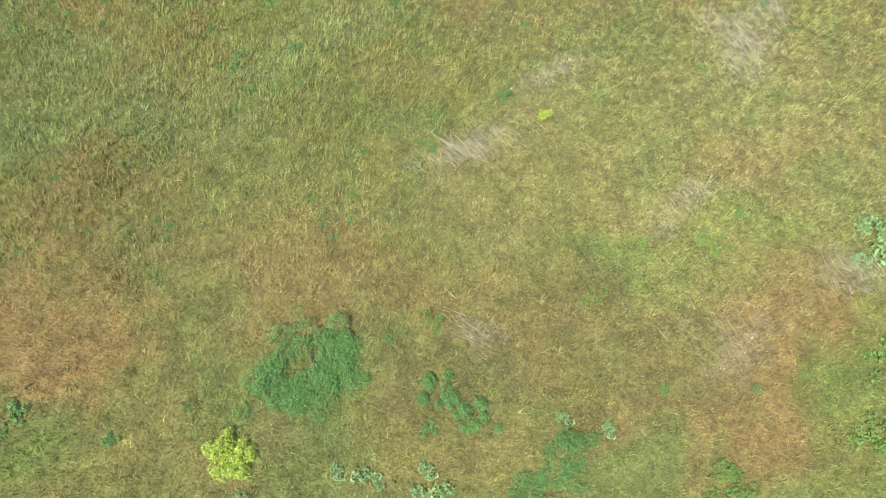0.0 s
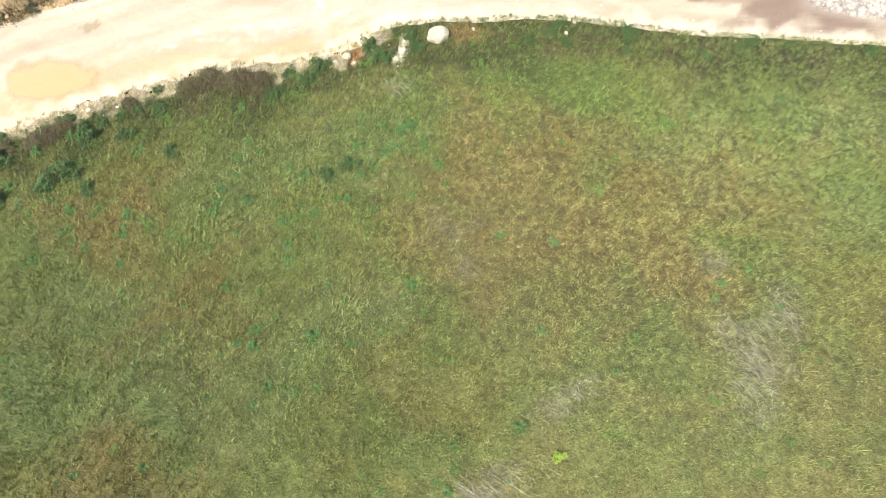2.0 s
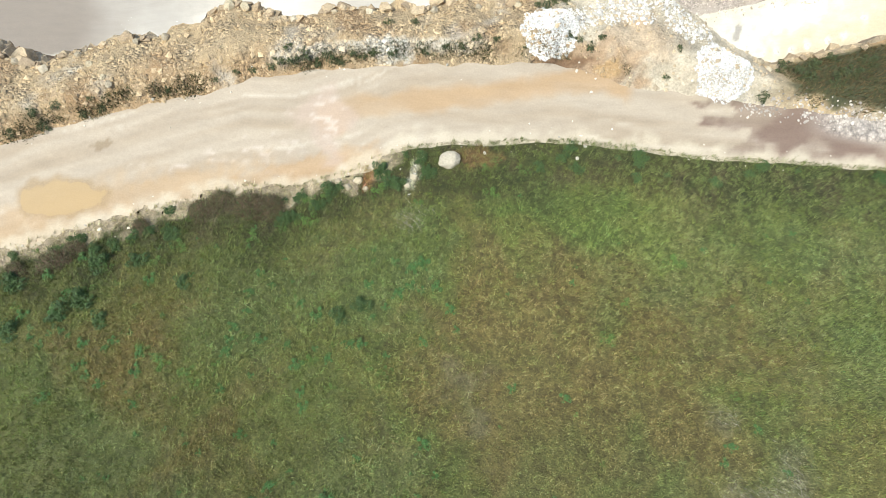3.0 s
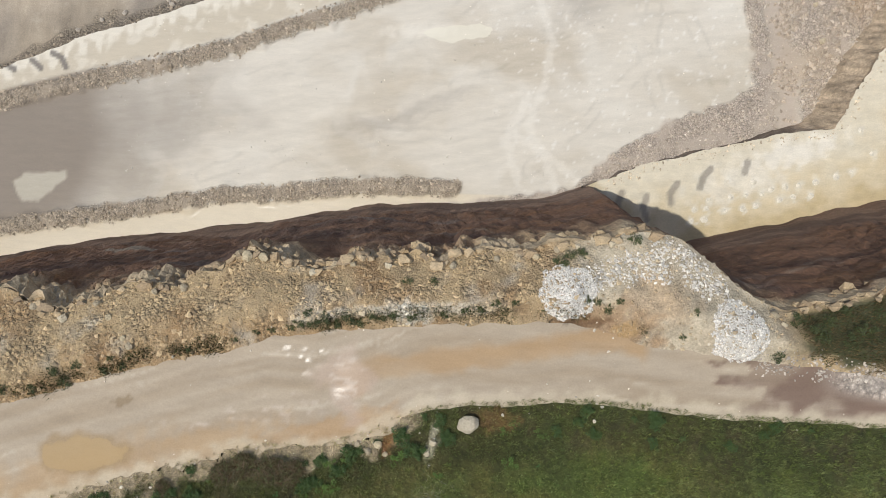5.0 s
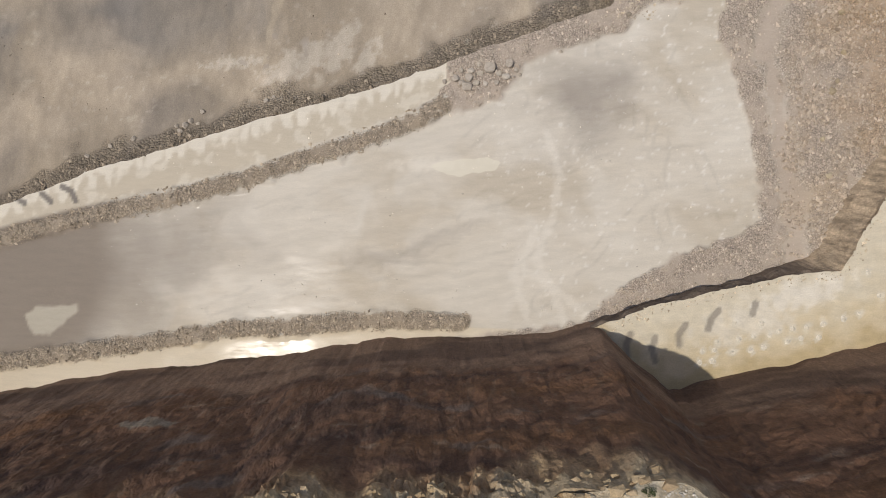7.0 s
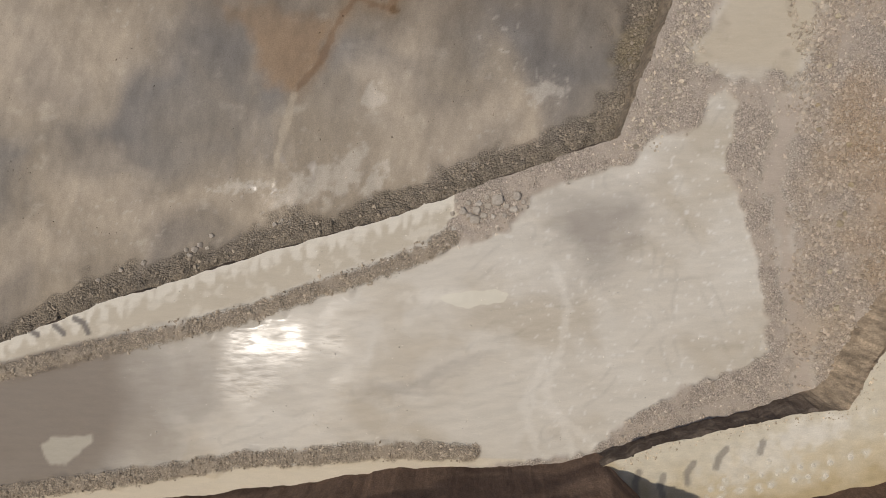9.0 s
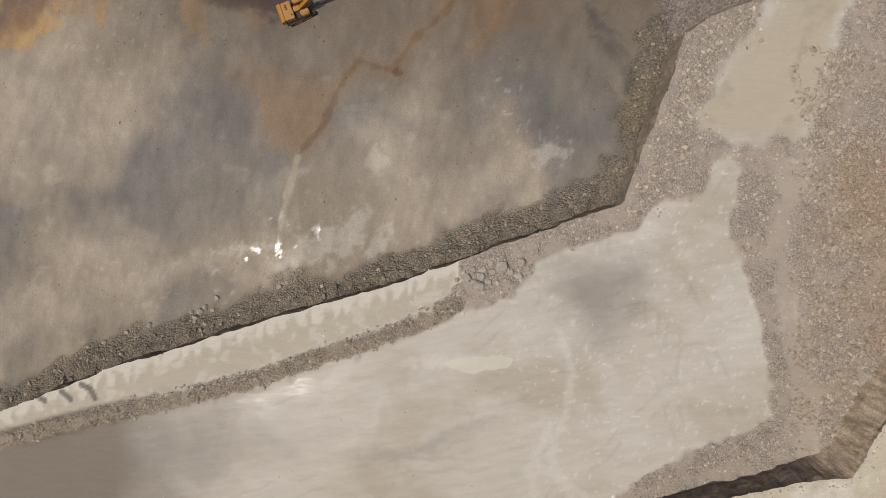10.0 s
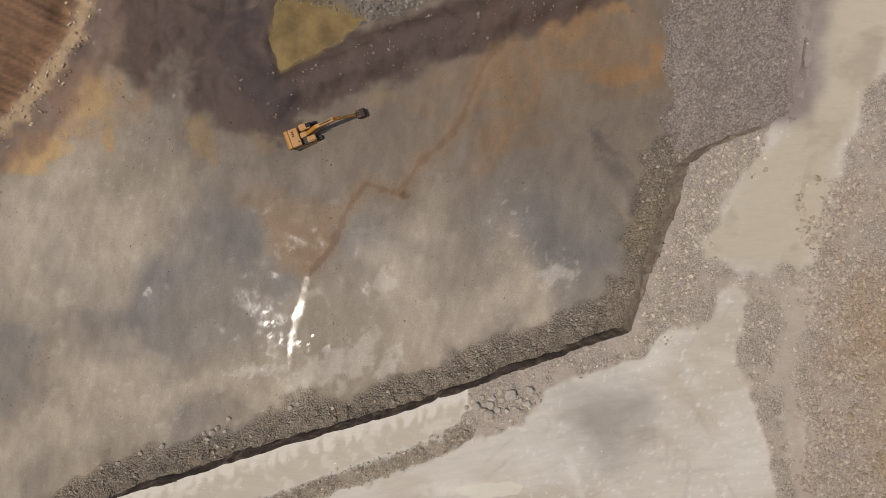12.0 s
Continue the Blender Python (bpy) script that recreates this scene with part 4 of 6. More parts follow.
def rock_face(name, top, bottom, z_top, z_bottom, rows, spacing, depth, colour, label, seed, jut=1.0, rim=0.0):
    """A quarried face swept from its top line to its foot, broken into beds and ribs."""
    length = np.cumsum([0] + [math.dist(a, b) for a, b in zip(top, top[1:])])
    s = np.arange(0, length[-1], spacing)
    tx, ty = np.interp(s, length, [p[0] for p in top]), np.interp(s, length, [p[1] for p in top])
    bx, by = np.interp(s, length, [p[0] for p in bottom]), np.interp(s, length, [p[1] for p in bottom])
    out = np.c_[-np.gradient(ty), np.gradient(tx)]
    out /= np.linalg.norm(out, axis=1)[:, None]
    kernel = np.ones(33) / 33
    out = np.c_[np.convolve(np.pad(out[:, 0], 16, "edge"), kernel, "valid"), np.convolve(np.pad(out[:, 1], 16, "edge"), kernel, "valid")]
    v = np.linspace(0, 1, rows)
    S, V = np.meshgrid(s, v, indexing="ij")
    zt, zb = z_top(tx, ty)[:, None], z_bottom(bx, by)[:, None]
    Z = zt + (zb - zt) * V
    beds = Z + 0.8 * fbm(S, Z, 14, 3, seed)
    apron = step(0.62, 0.86, V + 0.05 * fbm(S, Z, 7, 3, seed + 8))
    push = 0.9 * fbm(S, beds * 0.6, 10, 4, seed + 1, 0.5) + (0.7 * np.abs(fbm(S * 1.2 + 0.3 * Z, beds * 0.8, 4.0, 4, seed + 2)) - 0.3) * (1 - 0.8 * apron)
    push += 0.2 * fbm(S, beds * 0.4, 1.7, 4, seed + 6, 0.6) * (1 - 0.8 * apron)
    shelfy = np.mod((beds + 0.35 * np.minimum(S - 125, 0)) / 5.3 + 0.5 * fbm(S, Z, 14, 4, seed + 9), 1.0)
    push += 0.22 * (step(0.0, 0.75, shelfy) * step(1.0, 0.9, shelfy) - 0.5) * (1 - 0.9 * apron) * (0.4 + 0.6 * step(-0.4, 0.5, fbm(S, Z, 12, 3, seed + 10)))
    push *= depth * (1 - V ** 6)
    if rim:
        wide, tall = S + 0.5 * fbm(S, Z, 2.0, 2, seed + 4), Z + 0.4 * fbm(S, Z, 2.4, 2, seed + 5)
        blocks = lattice(np.floor(wide / 1.1), np.floor(tall / 0.9), seed) + 0.7 * lattice(np.floor(wide / 0.55 + 0.4), np.floor(tall / 0.5), seed + 3) - 0.75
        push += rim * (blocks + 0.3 * fbm(S, Z, 0.9, 3, seed + 7)) * step(0.16, 0.04, V) * step(0.0, 0.012, V) * (1 - 0.85 * step(144, 150, S))
    else:
        push *= step(0.0, 0.12, V)
    ux, uy = tx, ty
    if rim:
        broad = np.ones(61) / 61
        ux, uy = np.convolve(np.pad(tx, 30, "edge"), broad, "valid"), np.convolve(np.pad(ty, 30, "edge"), broad, "valid")
    fade = step(0.3, 0.0, V)
    X = ux[:, None] + (bx - ux)[:, None] * V ** jut + (tx - ux)[:, None] * fade + out[:, :1] * push
    Y = uy[:, None] + (by - uy)[:, None] * V ** jut + (ty - uy)[:, None] * fade + out[:, 1:] * push
    if rim:
        X[:, 0] -= out[:, 0] * 1.3
        Y[:, 0] -= out[:, 1] * 1.3
        Z[:, 0] -= 1.2
        Z[:, 1] = zt[:, 0] - 0.02
    tint, wet = colour(S.ravel(), Z.ravel(), V.ravel())
    ob = new(name, mesh_of(name, np.c_[X.ravel(), Y.ravel(), Z.ravel()], grid_faces(*S.shape)[:, ::-1], tint, wet, False))
    ob.data.materials.append(cliff_mat)
    return tagged(ob, label, "rock face", kind="structure")


def wall_colour(s, z, v):
    """Beds that rise to the west, dark streaked rock in the middle, paler jointed caprock above and a smooth apron of fallen earth at the foot."""
    east = step(166, 172, s)
    warp = 2.2 * fbm(s, z, 16, 4, 151)
    tilt = z + 0.5 * np.minimum(s - 125, 0) + 0.1 * np.maximum(s - 168, 0) + warp
    col = np.broadcast_to(srgb(116, 86, 66), (len(s), 3)).copy()
    beds = fbm(s * 0.12, tilt, 7, 4, 152, 0.6)
    col = mix(col, srgb(82, 62, 54), step(-0.2, 0.7, beds) * 0.8)
    col = mix(col, srgb(122, 88, 60), step(0.1, 0.9, fbm(s * 0.3, tilt * 1.3, 8, 5, 153)) * 0.7)
    col = mix(col, srgb(112, 104, 98), step(0.35, 0.9, fbm(s * 0.35, tilt, 5, 5, 158)) * (0.6 - 0.3 * east))
    streaks = fbm(s, z * 0.1, 1.5, 4, 164, 0.6)
    hung = step(0.1, 0.3, v) * step(0.75, 0.55, v)
    col = mix(col, srgb(64, 47, 41), step(0.15, 0.8, streaks + 0.4 * fbm(s, z, 9, 3, 165)) * hung * 0.6)
    col = mix(col, srgb(128, 108, 90), step(0.45, 0.9, fbm(s, z * 0.22, 1.1, 3, 166)) * hung * (1 - east) * 0.4)
    seams = fbm(s * 0.08, tilt, 0.8, 3, 157)
    col = col * (1 + (0.1 + 0.13 * east) * seams + 0.1 * fbm(s, z * 0.8, 1.4, 4, 160, 0.6))[:, None]
    cracks = step(0.07, 0.0, np.abs(fbm(s, z * 0.3 + 0.2 * s, 4.0, 4, 172))) * step(-0.2, 0.5, fbm(s, z, 10, 3, 173))
    col = mix(col, srgb(48, 38, 36), cracks * (1 - step(0.6, 0.75, v)) * 0.6)
    # Pale streaks along the beds, painted as ledges that catch the light.
    lit = step(0.5, 0.9, fbm(s * 0.3, tilt, 1.6, 4, 174)) * step(0.1, 0.6, fbm(s, z, 7, 3, 175))
    col = mix(col, srgb(146, 130, 112), lit * 0.5)
    slab = blob(s, z, 99.5, -36, 3.2, 1.3, 0, 0.3, 167, 0.15)
    col = mix(col, srgb(152, 142, 126), slab * 0.8)
    apron = step(0.62, 0.74, v + 0.09 * fbm(s, z, 8, 4, 156))
    fall = mix(np.broadcast_to(srgb(132, 108, 90), col.shape), srgb(98, 78, 66), step(-0.1, 0.5, fbm(s * 0.16, v * 22, 3.5, 4, 159)))
    col = mix(col, fall, apron * 0.9)
    cap = step(0.17, 0.06, v + 0.06 * fbm(s, z, 5, 4, 168)) * (1 - 0.75 * east)
    joints = step(0.16, 0.05, np.abs(fbm(s, z * 0.25, 1.8, 3, 169)))
    stone = mix(np.broadcast_to(srgb(160, 132, 102), col.shape), srgb(194, 166, 128), step(-0.2, 0.7, fbm(s, z, 2.2, 4, 170)))
    col = mix(col, stone * (1 - 0.5 * joints)[:, None], cap * 0.85)
    rim = step(0.09, 0.02, v + 0.035 * fbm(s, z, 3.5, 4, 155))
    shade = 0.75 + 0.35 * lattice(np.floor(s / 1.1), np.floor(z / 0.9), 9)
    col = mix(col, srgb(190, 172, 142) * shade[:, None], rim * 0.9)
    return col, np.zeros(len(s))


def bench_colour(s, z, v):
    col, wet = pale_colour(s, z, v)
    lines = fbm(s * 1.6, z * 0.35 + 0.4 * s, 1.2, 4, 163)
    # Past the corner the face is painted paler, as the sun strikes it.
    return mix(col * 1.05, srgb(172, 154, 130) * (1 + 0.42 * lines)[:, None], step(28, 34, s)), wet


def pale_colour(s, z, v):
    col = np.broadcast_to(srgb(106, 93, 82), (len(s), 3)).copy()
    col = mix(col, srgb(134, 121, 106), step(-0.3, 1.0, fbm(s, z * 2, 3, 4, 161)))
    return col, np.zeros(len(s))


def foot_of(fine, line, foot):
    """The foot line that goes with a roughened top line."""
    at = np.cumsum([0] + [math.dist(a, b) for a, b in zip(line, line[1:])])
    s = np.linspace(0, at[-1], len(fine))
    dx = np.interp(s, at, [b[0] - a[0] for a, b in zip(line, foot)])
    dy = np.interp(s, at, [b[1] - a[1] for a, b in zip(line, foot)])
    return [(p[0] + u, p[1] + v) for p, u, v in zip(fine, dx, dy)]


def foot_points(top, line, foot, seed):
    """The foot line, as many points as the top line, a little uneven."""
    at = np.cumsum([0] + [math.dist(a, b) for a, b in zip(line, line[1:])])
    s = np.linspace(0, at[-1], len(top))
    x, y = np.interp(s, at, [p[0] for p in foot]), np.interp(s, at, [p[1] for p in foot])
    return [(float(a), float(b)) for a, b in zip(x, y + 0.45 * fbm(s, s * 0 + seed, 9.0, 5, seed, 0.6))]


wall_main = rock_face("quarry_wall", CREST_LINE, foot_points(CREST_LINE, CREST, TOE, 485), lambda x, y: top_height(x, y) - 0.04, lambda x, y: np.where(x < 9, FLOOR, np.where(x > 11, SHELF, FLOOR + (x - 9) * 2.5)) - 0.3, 130, 0.28, 0.5, wall_colour,
                      "tall steep dark brown layered rock wall of the quarry", 201, 0.9, 0.65)
CAP_SHADES = ((184, 162, 128), (168, 146, 114), (190, 168, 134), (158, 138, 110))


def cap_block(seed):
    """A squarish block split along its joints, with broken corners."""
    r = random.Random(seed)
    bm = bmesh.new()
    for _ in range(15):
        v = Vector((r.uniform(-1, 1), r.uniform(-1, 1), r.uniform(-1, 1)))
        v *= 1 / max(abs(v.x), abs(v.y), abs(v.z)) ** 0.75
        bm.verts.new((v.x, v.y * 0.65, v.z * 0.5))
    hull = bmesh.ops.convex_hull(bm, input=bm.verts)
    bmesh.ops.delete(bm, geom=[g for g in hull["geom_interior"] if isinstance(g, bmesh.types.BMVert)], context="VERTS")
    me = bpy.data.meshes.new("block")
    bm.to_mesh(me)
    bm.free()
    shade = srgb(*CAP_SHADES[seed % 4])
    me.attributes.new("tint", "FLOAT_COLOR", "POINT").data.foreach_set("color", np.tile([*shade, 1.0], len(me.vertices)).astype(np.float32))
    me.materials.append(cap_mat)
    return me


cap_mat = earth("caprock", 2.0, 7.0, 0.2, 0.7, 0.9, 0.9)
CAP_BLOCKS = [cap_block(600 + k) for k in range(12)]
cap_rng = random.Random(77)
for k in range(300):
    px = cap_rng.uniform(-43, 9.5) if k < 250 else cap_rng.uniform(20, 34)
    deep = cap_rng.uniform(0, 1) ** 1.4
    py = float(along(CREST_LINE, px)) - 0.25 + 0.9 * deep
    size = cap_rng.uniform(0.2, 0.4) if cap_rng.uniform(0, 1) < 0.75 else cap_rng.uniform(0.4, 0.7)
    block = new("block", CAP_BLOCKS[k % 12])
    block.parent = wall_main
    block.matrix_basis = pose(px, py, float(top_height(np.array([px]), np.array([py - 0.5 - 0.9 * deep]))[0]) - 0.1 - 3.0 * deep, cap_rng.uniform(-20, 20), cap_rng.uniform(-20, 20), 8 + cap_rng.uniform(-35, 35)) @ Matrix.Scale(size, 4)
wall_bench = rock_face("shelf_face", BENCH_LINE, foot_of(BENCH_LINE, BENCH, BENCH_TOE), shelf_height, lambda x, y: np.full(len(x), FLOOR - 0.3), 40, 0.25, 0.45, bench_colour,
                       "low grey broken rock step below the shelf", 221)
LEDGE_TOE = [(x - (0.7 if y > 103 else 0.1), y + (0.25 if y > 103 else 0.3)) for x, y in LEDGE]


def ledge_colour(s, z, v):
    """Dark broken rock; painted paler and greyer, as sunlit, where the ledge turns north."""
    col, wet = pale_colour(s, z, v)
    ribs = fbm(s, z * 0.4, 1.0, 4, 176)
    return mix(col, srgb(158, 144, 124) * (1 + 0.25 * ribs)[:, None], step(149, 152, s) * 0.85), wet



LEDGE_TOP, LEDGE_FOOT = zip(*[(a, b) for a, b in zip(LEDGE_LINE, foot_of(LEDGE_LINE, LEDGE, LEDGE_TOE)) if a[1] < 131.0])
wall_ledge = rock_face("ledge_face", LEDGE_TOP, LEDGE_FOOT, floor_height, lambda x, y: np.minimum(pit_height(x, y + 1.5), FLOOR - 0.4) - 0.5, 30, 0.25, 0.4, ledge_colour,
                       "low dark rock step down to the lower pit", 241)


def beyond(x, y):
    """How far a place lies outside the worked pit."""
    return np.maximum(np.maximum(-98 - x, x - 48), y - 160)


def outer_height(x, y):
    pit = np.minimum(-68 + 1.0 * beyond(x, y), 2.0)
    e = y - along(GRASS_EDGE, x)
    field = road_level(x) + np.interp(e, [-60, -42, -31.5, -21.5, -12.5, 0], [18.6, 18.4, 16.9, 11.9, 6.7, 0])
    return np.where(y > along(CREST, x) - 2, pit, field) - 1.2 + 2.5 * fbm(x, y, 120, 4, 301) * step(100, 300, np.hypot(x, y - 60))


def outer_colour(x, y, z):
    col = np.broadcast_to(srgb(104, 104, 56), (len(x), 3)).copy()
    col = mix(col, srgb(118, 106, 64), step(-0.2, 0.6, fbm(x, y, 40, 4, 302)) * 0.7)
    return mix(col, srgb(150, 134, 110), (y > along(CREST, x) - 6) * step(-3, -8, z)), np.zeros(len(x))


far_land = sheet("surroundings", (-1500, 1500, -1500, 1500), 20.0, outer_height, outer_colour,
                 lambda x, y: ~((beyond(x, y) < -4) & (y > along(CREST, x) - 14)) & ~((x > -56) & (x < 60) & (y > -22) & (y < 50)), field_mat,
                 "distant rough land round the quarry", "ground", ticks=np.r_[-1500:-250:50, -250:260:6, 260:1510:50].astype(float))

water_mat, nodes, links, out = material("muddy_water")
murk = noise_node(nodes, links, nodes.new("ShaderNodeNewGeometry").outputs["Position"], 0.35, 6, 0.6)
links.new(ramp(nodes, links, murk, [(0.35, tuple(srgb(108, 90, 54))), (0.65, tuple(srgb(140, 118, 74)))]), out.inputs["Base Color"])
out.inputs["Roughness"].default_value = 0.06
pond_sheet = sheet("water", (-46, -24, 137, 155), 0.4, lambda x, y: np.full(len(x), PIT - 0.45), lambda x, y, z: (np.zeros((len(x), 3)), np.zeros(len(x))),
                   lambda x, y: inside(POND, x, y) > -1.5, water_mat, "olive brown muddy pond at the foot of rubble", "pond")


# ---- growth on the meadow ----
rng = np.random.default_rng(7)


def ground_at(x, y):
    return float(top_height(np.array([x]), np.array([y]))[0])


def blades(name, x, y, tall, wide, lean, tint, label, material=grass_mat):
    """Single grass blades, each a narrow leaning leaf, as one mesh."""
    n = len(x)
    z = top_height(x, y)
    turn = rng.uniform(0, 2 * math.pi, n)
    side = np.c_[np.cos(turn), np.sin(turn), np.zeros(n)] * (wide / 2)[:, None]
    foot = np.c_[x, y, z - 0.03]
    tip = foot + np.c_[lean, tall]
    verts = np.stack([foot - side, foot + side, tip], 1).reshape(-1, 3)
    ob = new(name, mesh_of(name, verts, np.arange(3 * n).reshape(-1, 3), np.repeat(tint, 3, 0)))
    ob.data.materials.append(material)
    return tagged(ob, label, "grass", kind="stuff")


def spread(n, low, high):
    """Random places on the meadow within the stretch that is passed over."""
    x, y = rng.uniform(-46, 34, n * 2), rng.uniform(low, high, n * 2)
    ok = (y < along(GRASS_EDGE, x) + 0.25) & (np.abs(x + 3) < 23 + 0.5 * (y + 10))
    return x[ok][:n], y[ok][:n]


def meadow(name, n, low, high, tall, label):
    x, y = spread(n, low, high)
    n = len(x)
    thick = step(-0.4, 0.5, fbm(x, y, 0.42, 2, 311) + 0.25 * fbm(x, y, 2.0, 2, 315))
    ok = rng.uniform(0, 1, n) < (0.4 + 0.6 * thick) * (1 - 0.9 * FIELD_CHALK[field_cell(x, y)])
    x, y, thick = x[ok], y[ok], thick[ok]
    n = len(x)
    tint, _ = field_tint(x, y)
    dry = rng.uniform(0, 1, (n, 1))
    # Clumps are brightened and the gaps between them darkened in colour, as light would.
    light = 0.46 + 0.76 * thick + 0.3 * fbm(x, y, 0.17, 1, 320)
    # The brightest blades get a paler tint, painted as highlights.
    highlight = np.clip(light - 0.9, 0, 0.6)
    tint = tint * rng.uniform(0.78, 1.08, (n, 1)) * (light * np.interp(y, [4, 26], [1.5, 1.82]) * (1 - 0.25 * step(-9, -3, y - along(GRASS_EDGE, x))))[:, None] * np.c_[1 - 0.16 * highlight, 1 - 0.05 * highlight, 1 + 0.5 * highlight]
    tint = np.where(dry > 0.88, tint * [1.08, 1.05, 1.2], np.where(dry < 0.2, tint * [1.14, 0.97, 0.92], np.where(dry < 0.45, tint * [0.84, 1.06, 0.8], tint)))
    rank = 0.75 + 0.5 * step(2, -8, x + 0.25 * (y - 10) + 4 * fbm(x, y, 8, 3, 316))
    h = tall * rng.uniform(0.4, 1.6, n) * (0.4 + 0.85 * thick) * rank
    comb = 0.6 * fbm(x, y, 7, 2, 312)
    lean = np.c_[0.2 + 0.25 * np.cos(comb * 3), 0.3 + 0.25 * np.sin(comb * 3)] * h[:, None] * 0.9 + rng.normal(0, 0.5, (n, 2)) * h[:, None]
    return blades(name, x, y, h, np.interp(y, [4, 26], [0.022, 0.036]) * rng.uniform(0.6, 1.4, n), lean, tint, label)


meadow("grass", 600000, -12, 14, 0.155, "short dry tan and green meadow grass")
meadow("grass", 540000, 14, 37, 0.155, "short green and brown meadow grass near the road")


def clover(name, n, low, high, label):
    """Low broad leaves close to the ground between the grasses."""
    x, y = spread(n, low, high)
    n = len(x)
    clump = fbm(x, y, 0.32, 2, 317)
    ok = rng.uniform(0, 1, n) < step(-0.9, 0.5, clump) * (1 - 0.9 * FIELD_CHALK[field_cell(x, y)])
    x, y, clump = x[ok], y[ok], clump[ok]
    n = len(x)
    tint, _ = field_tint(x, y)
    # Clumps tinted brighter and hollows darker, standing in for shade between leaves.
    tint = tint * rng.uniform(0.8, 1.15, (n, 1)) * (1.0 + 0.55 * clump)[:, None]
    h = rng.uniform(0.04, 0.2, n) * (1 + 0.6 * np.clip(clump, 0, 1))
    a = rng.uniform(0, 2 * math.pi, n)
    lean = np.c_[np.cos(a), np.sin(a)] * rng.uniform(0.06, 0.17, (n, 1))
    return blades(name, x, y, h, rng.uniform(0.025, 0.06, n), lean, tint, label)


clover("undergrowth", 560000, -12, 37, "low leafy undergrowth between the meadow grasses")


def tussocks(name, n, low, high, label, green=(132, 140, 84), height=(0.25, 0.55), width=(0.02, 0.05), rare=0.12, k=11):
    """Taller silvery green tufts that stand among the short grass."""
    x, y = spread(n * 3, low, high)
    want = patches(x, y, [(-10, 15, 6, 5, 20), (-14, 12, 6, 4, 25), (-10, 26, 9, 4, 10), (-20, 26, 9, 4, 15), (-26, 13, 7, 8, 20), (-18, 18, 10, 7, 20), (-12, 21, 7, 5, 10), (-5, 12, 5, 4, 20), (12, 28, 9, 5, 0), (19, 23, 6, 5, 0), (-18, 8, 5, 4, 0)], 0.5, 313, 0.8)
    want = np.maximum(want, rare + 0.6 * step(-8, -3, y - along(GRASS_EDGE, x)))
    ok = rng.uniform(0, 1, len(x)) < want
    x, y = x[ok][:n], y[ok][:n]
    n = len(x)
    r, a = rng.uniform(0.0, 0.13, (n, k)), rng.uniform(0, 2 * math.pi, (n, k))
    base, _ = field_tint(x, y)
    tint = (base * 0.6 + srgb(*green) * 0.5) * rng.uniform(0.8, 1.5, (n, 1))
    h = rng.uniform(*height, (n, 1)) * rng.uniform(0.6, 1.1, (n, k))
    lean = np.stack([np.cos(a) * 0.35 + 0.35, np.sin(a) * 0.35 + 0.45], -1) * h[..., None]
    bx, by = (x[:, None] + r * np.cos(a)).ravel(), (y[:, None] + r * np.sin(a)).ravel()
    return blades(name, bx, by, h.ravel(), rng.uniform(*width, n * k), lean.reshape(-1, 2), np.repeat(tint, k, 0), label)


tussocks("tall_grass", 10000, -12, 37, "tall silvery green tufts of meadow grass", width=(0.014, 0.032), rare=0.08)
tussocks("herbs", 12000, -12, 37, "broad-leaved dark green herbs among the meadow grass", (104, 118, 52), (0.14, 0.32), (0.035, 0.075), 0.1, 9)


bx, by = rng.uniform(18.5, 32, 26000), rng.uniform(39.5, 48, 26000)
ok = (by > along(ROAD_EDGE, bx) + 0.7 + 0.6 * fbm(bx, by, 2, 3, 95)) & (past(CREST, bx, by) < -0.4 + 0.3 * fbm(bx, by, 2, 3, 94)) & (bx > 19.6 + 0.8 * fbm(bx, by, 2, 3, 94))
bx, by = bx[ok], by[ok]
bh = rng.uniform(0.1, 0.45, len(bx))
blades("bank_grass", bx, by, bh, rng.uniform(0.03, 0.07, len(bx)), rng.normal(0.15, 0.3, (len(bx), 2)) * bh[:, None], np.where(rng.uniform(0, 1, (len(bx), 1)) < 0.55, srgb(108, 90, 58), srgb(74, 80, 44)) * rng.uniform(0.5, 1.4, (len(bx), 1)), "rough dark green grass on the bank top")

bx, by = rng.uniform(-38, 8, 330000), rng.uniform(34, 45, 330000)
edge = by - along(ROAD_EDGE, bx) - 0.75 - 0.35 * fbm(bx, by, 3, 3, 318)
ok = rng.uniform(0, 1, len(bx)) < step(0.75, 0.1, np.abs(edge)) * step(-0.2, 0.5, fbm(bx, by, 4, 3, 319) + 0.35 * step(8, 5, np.abs(bx + 9))) * 0.8
bx, by = bx[ok], by[ok]
bh = rng.uniform(0.08, 0.4, len(bx))
blades("bank_grass", bx, by, bh, rng.uniform(0.03, 0.06, len(bx)), rng.normal(0.1, 0.4, (len(bx), 2)) * bh[:, None], np.where(rng.uniform(0, 1, (len(bx), 1)) < 0.35, srgb(104, 88, 58), srgb(72, 80, 42)) * rng.uniform(0.5, 1.3, (len(bx), 1)),
       "straggling olive weeds at the foot of the bank")


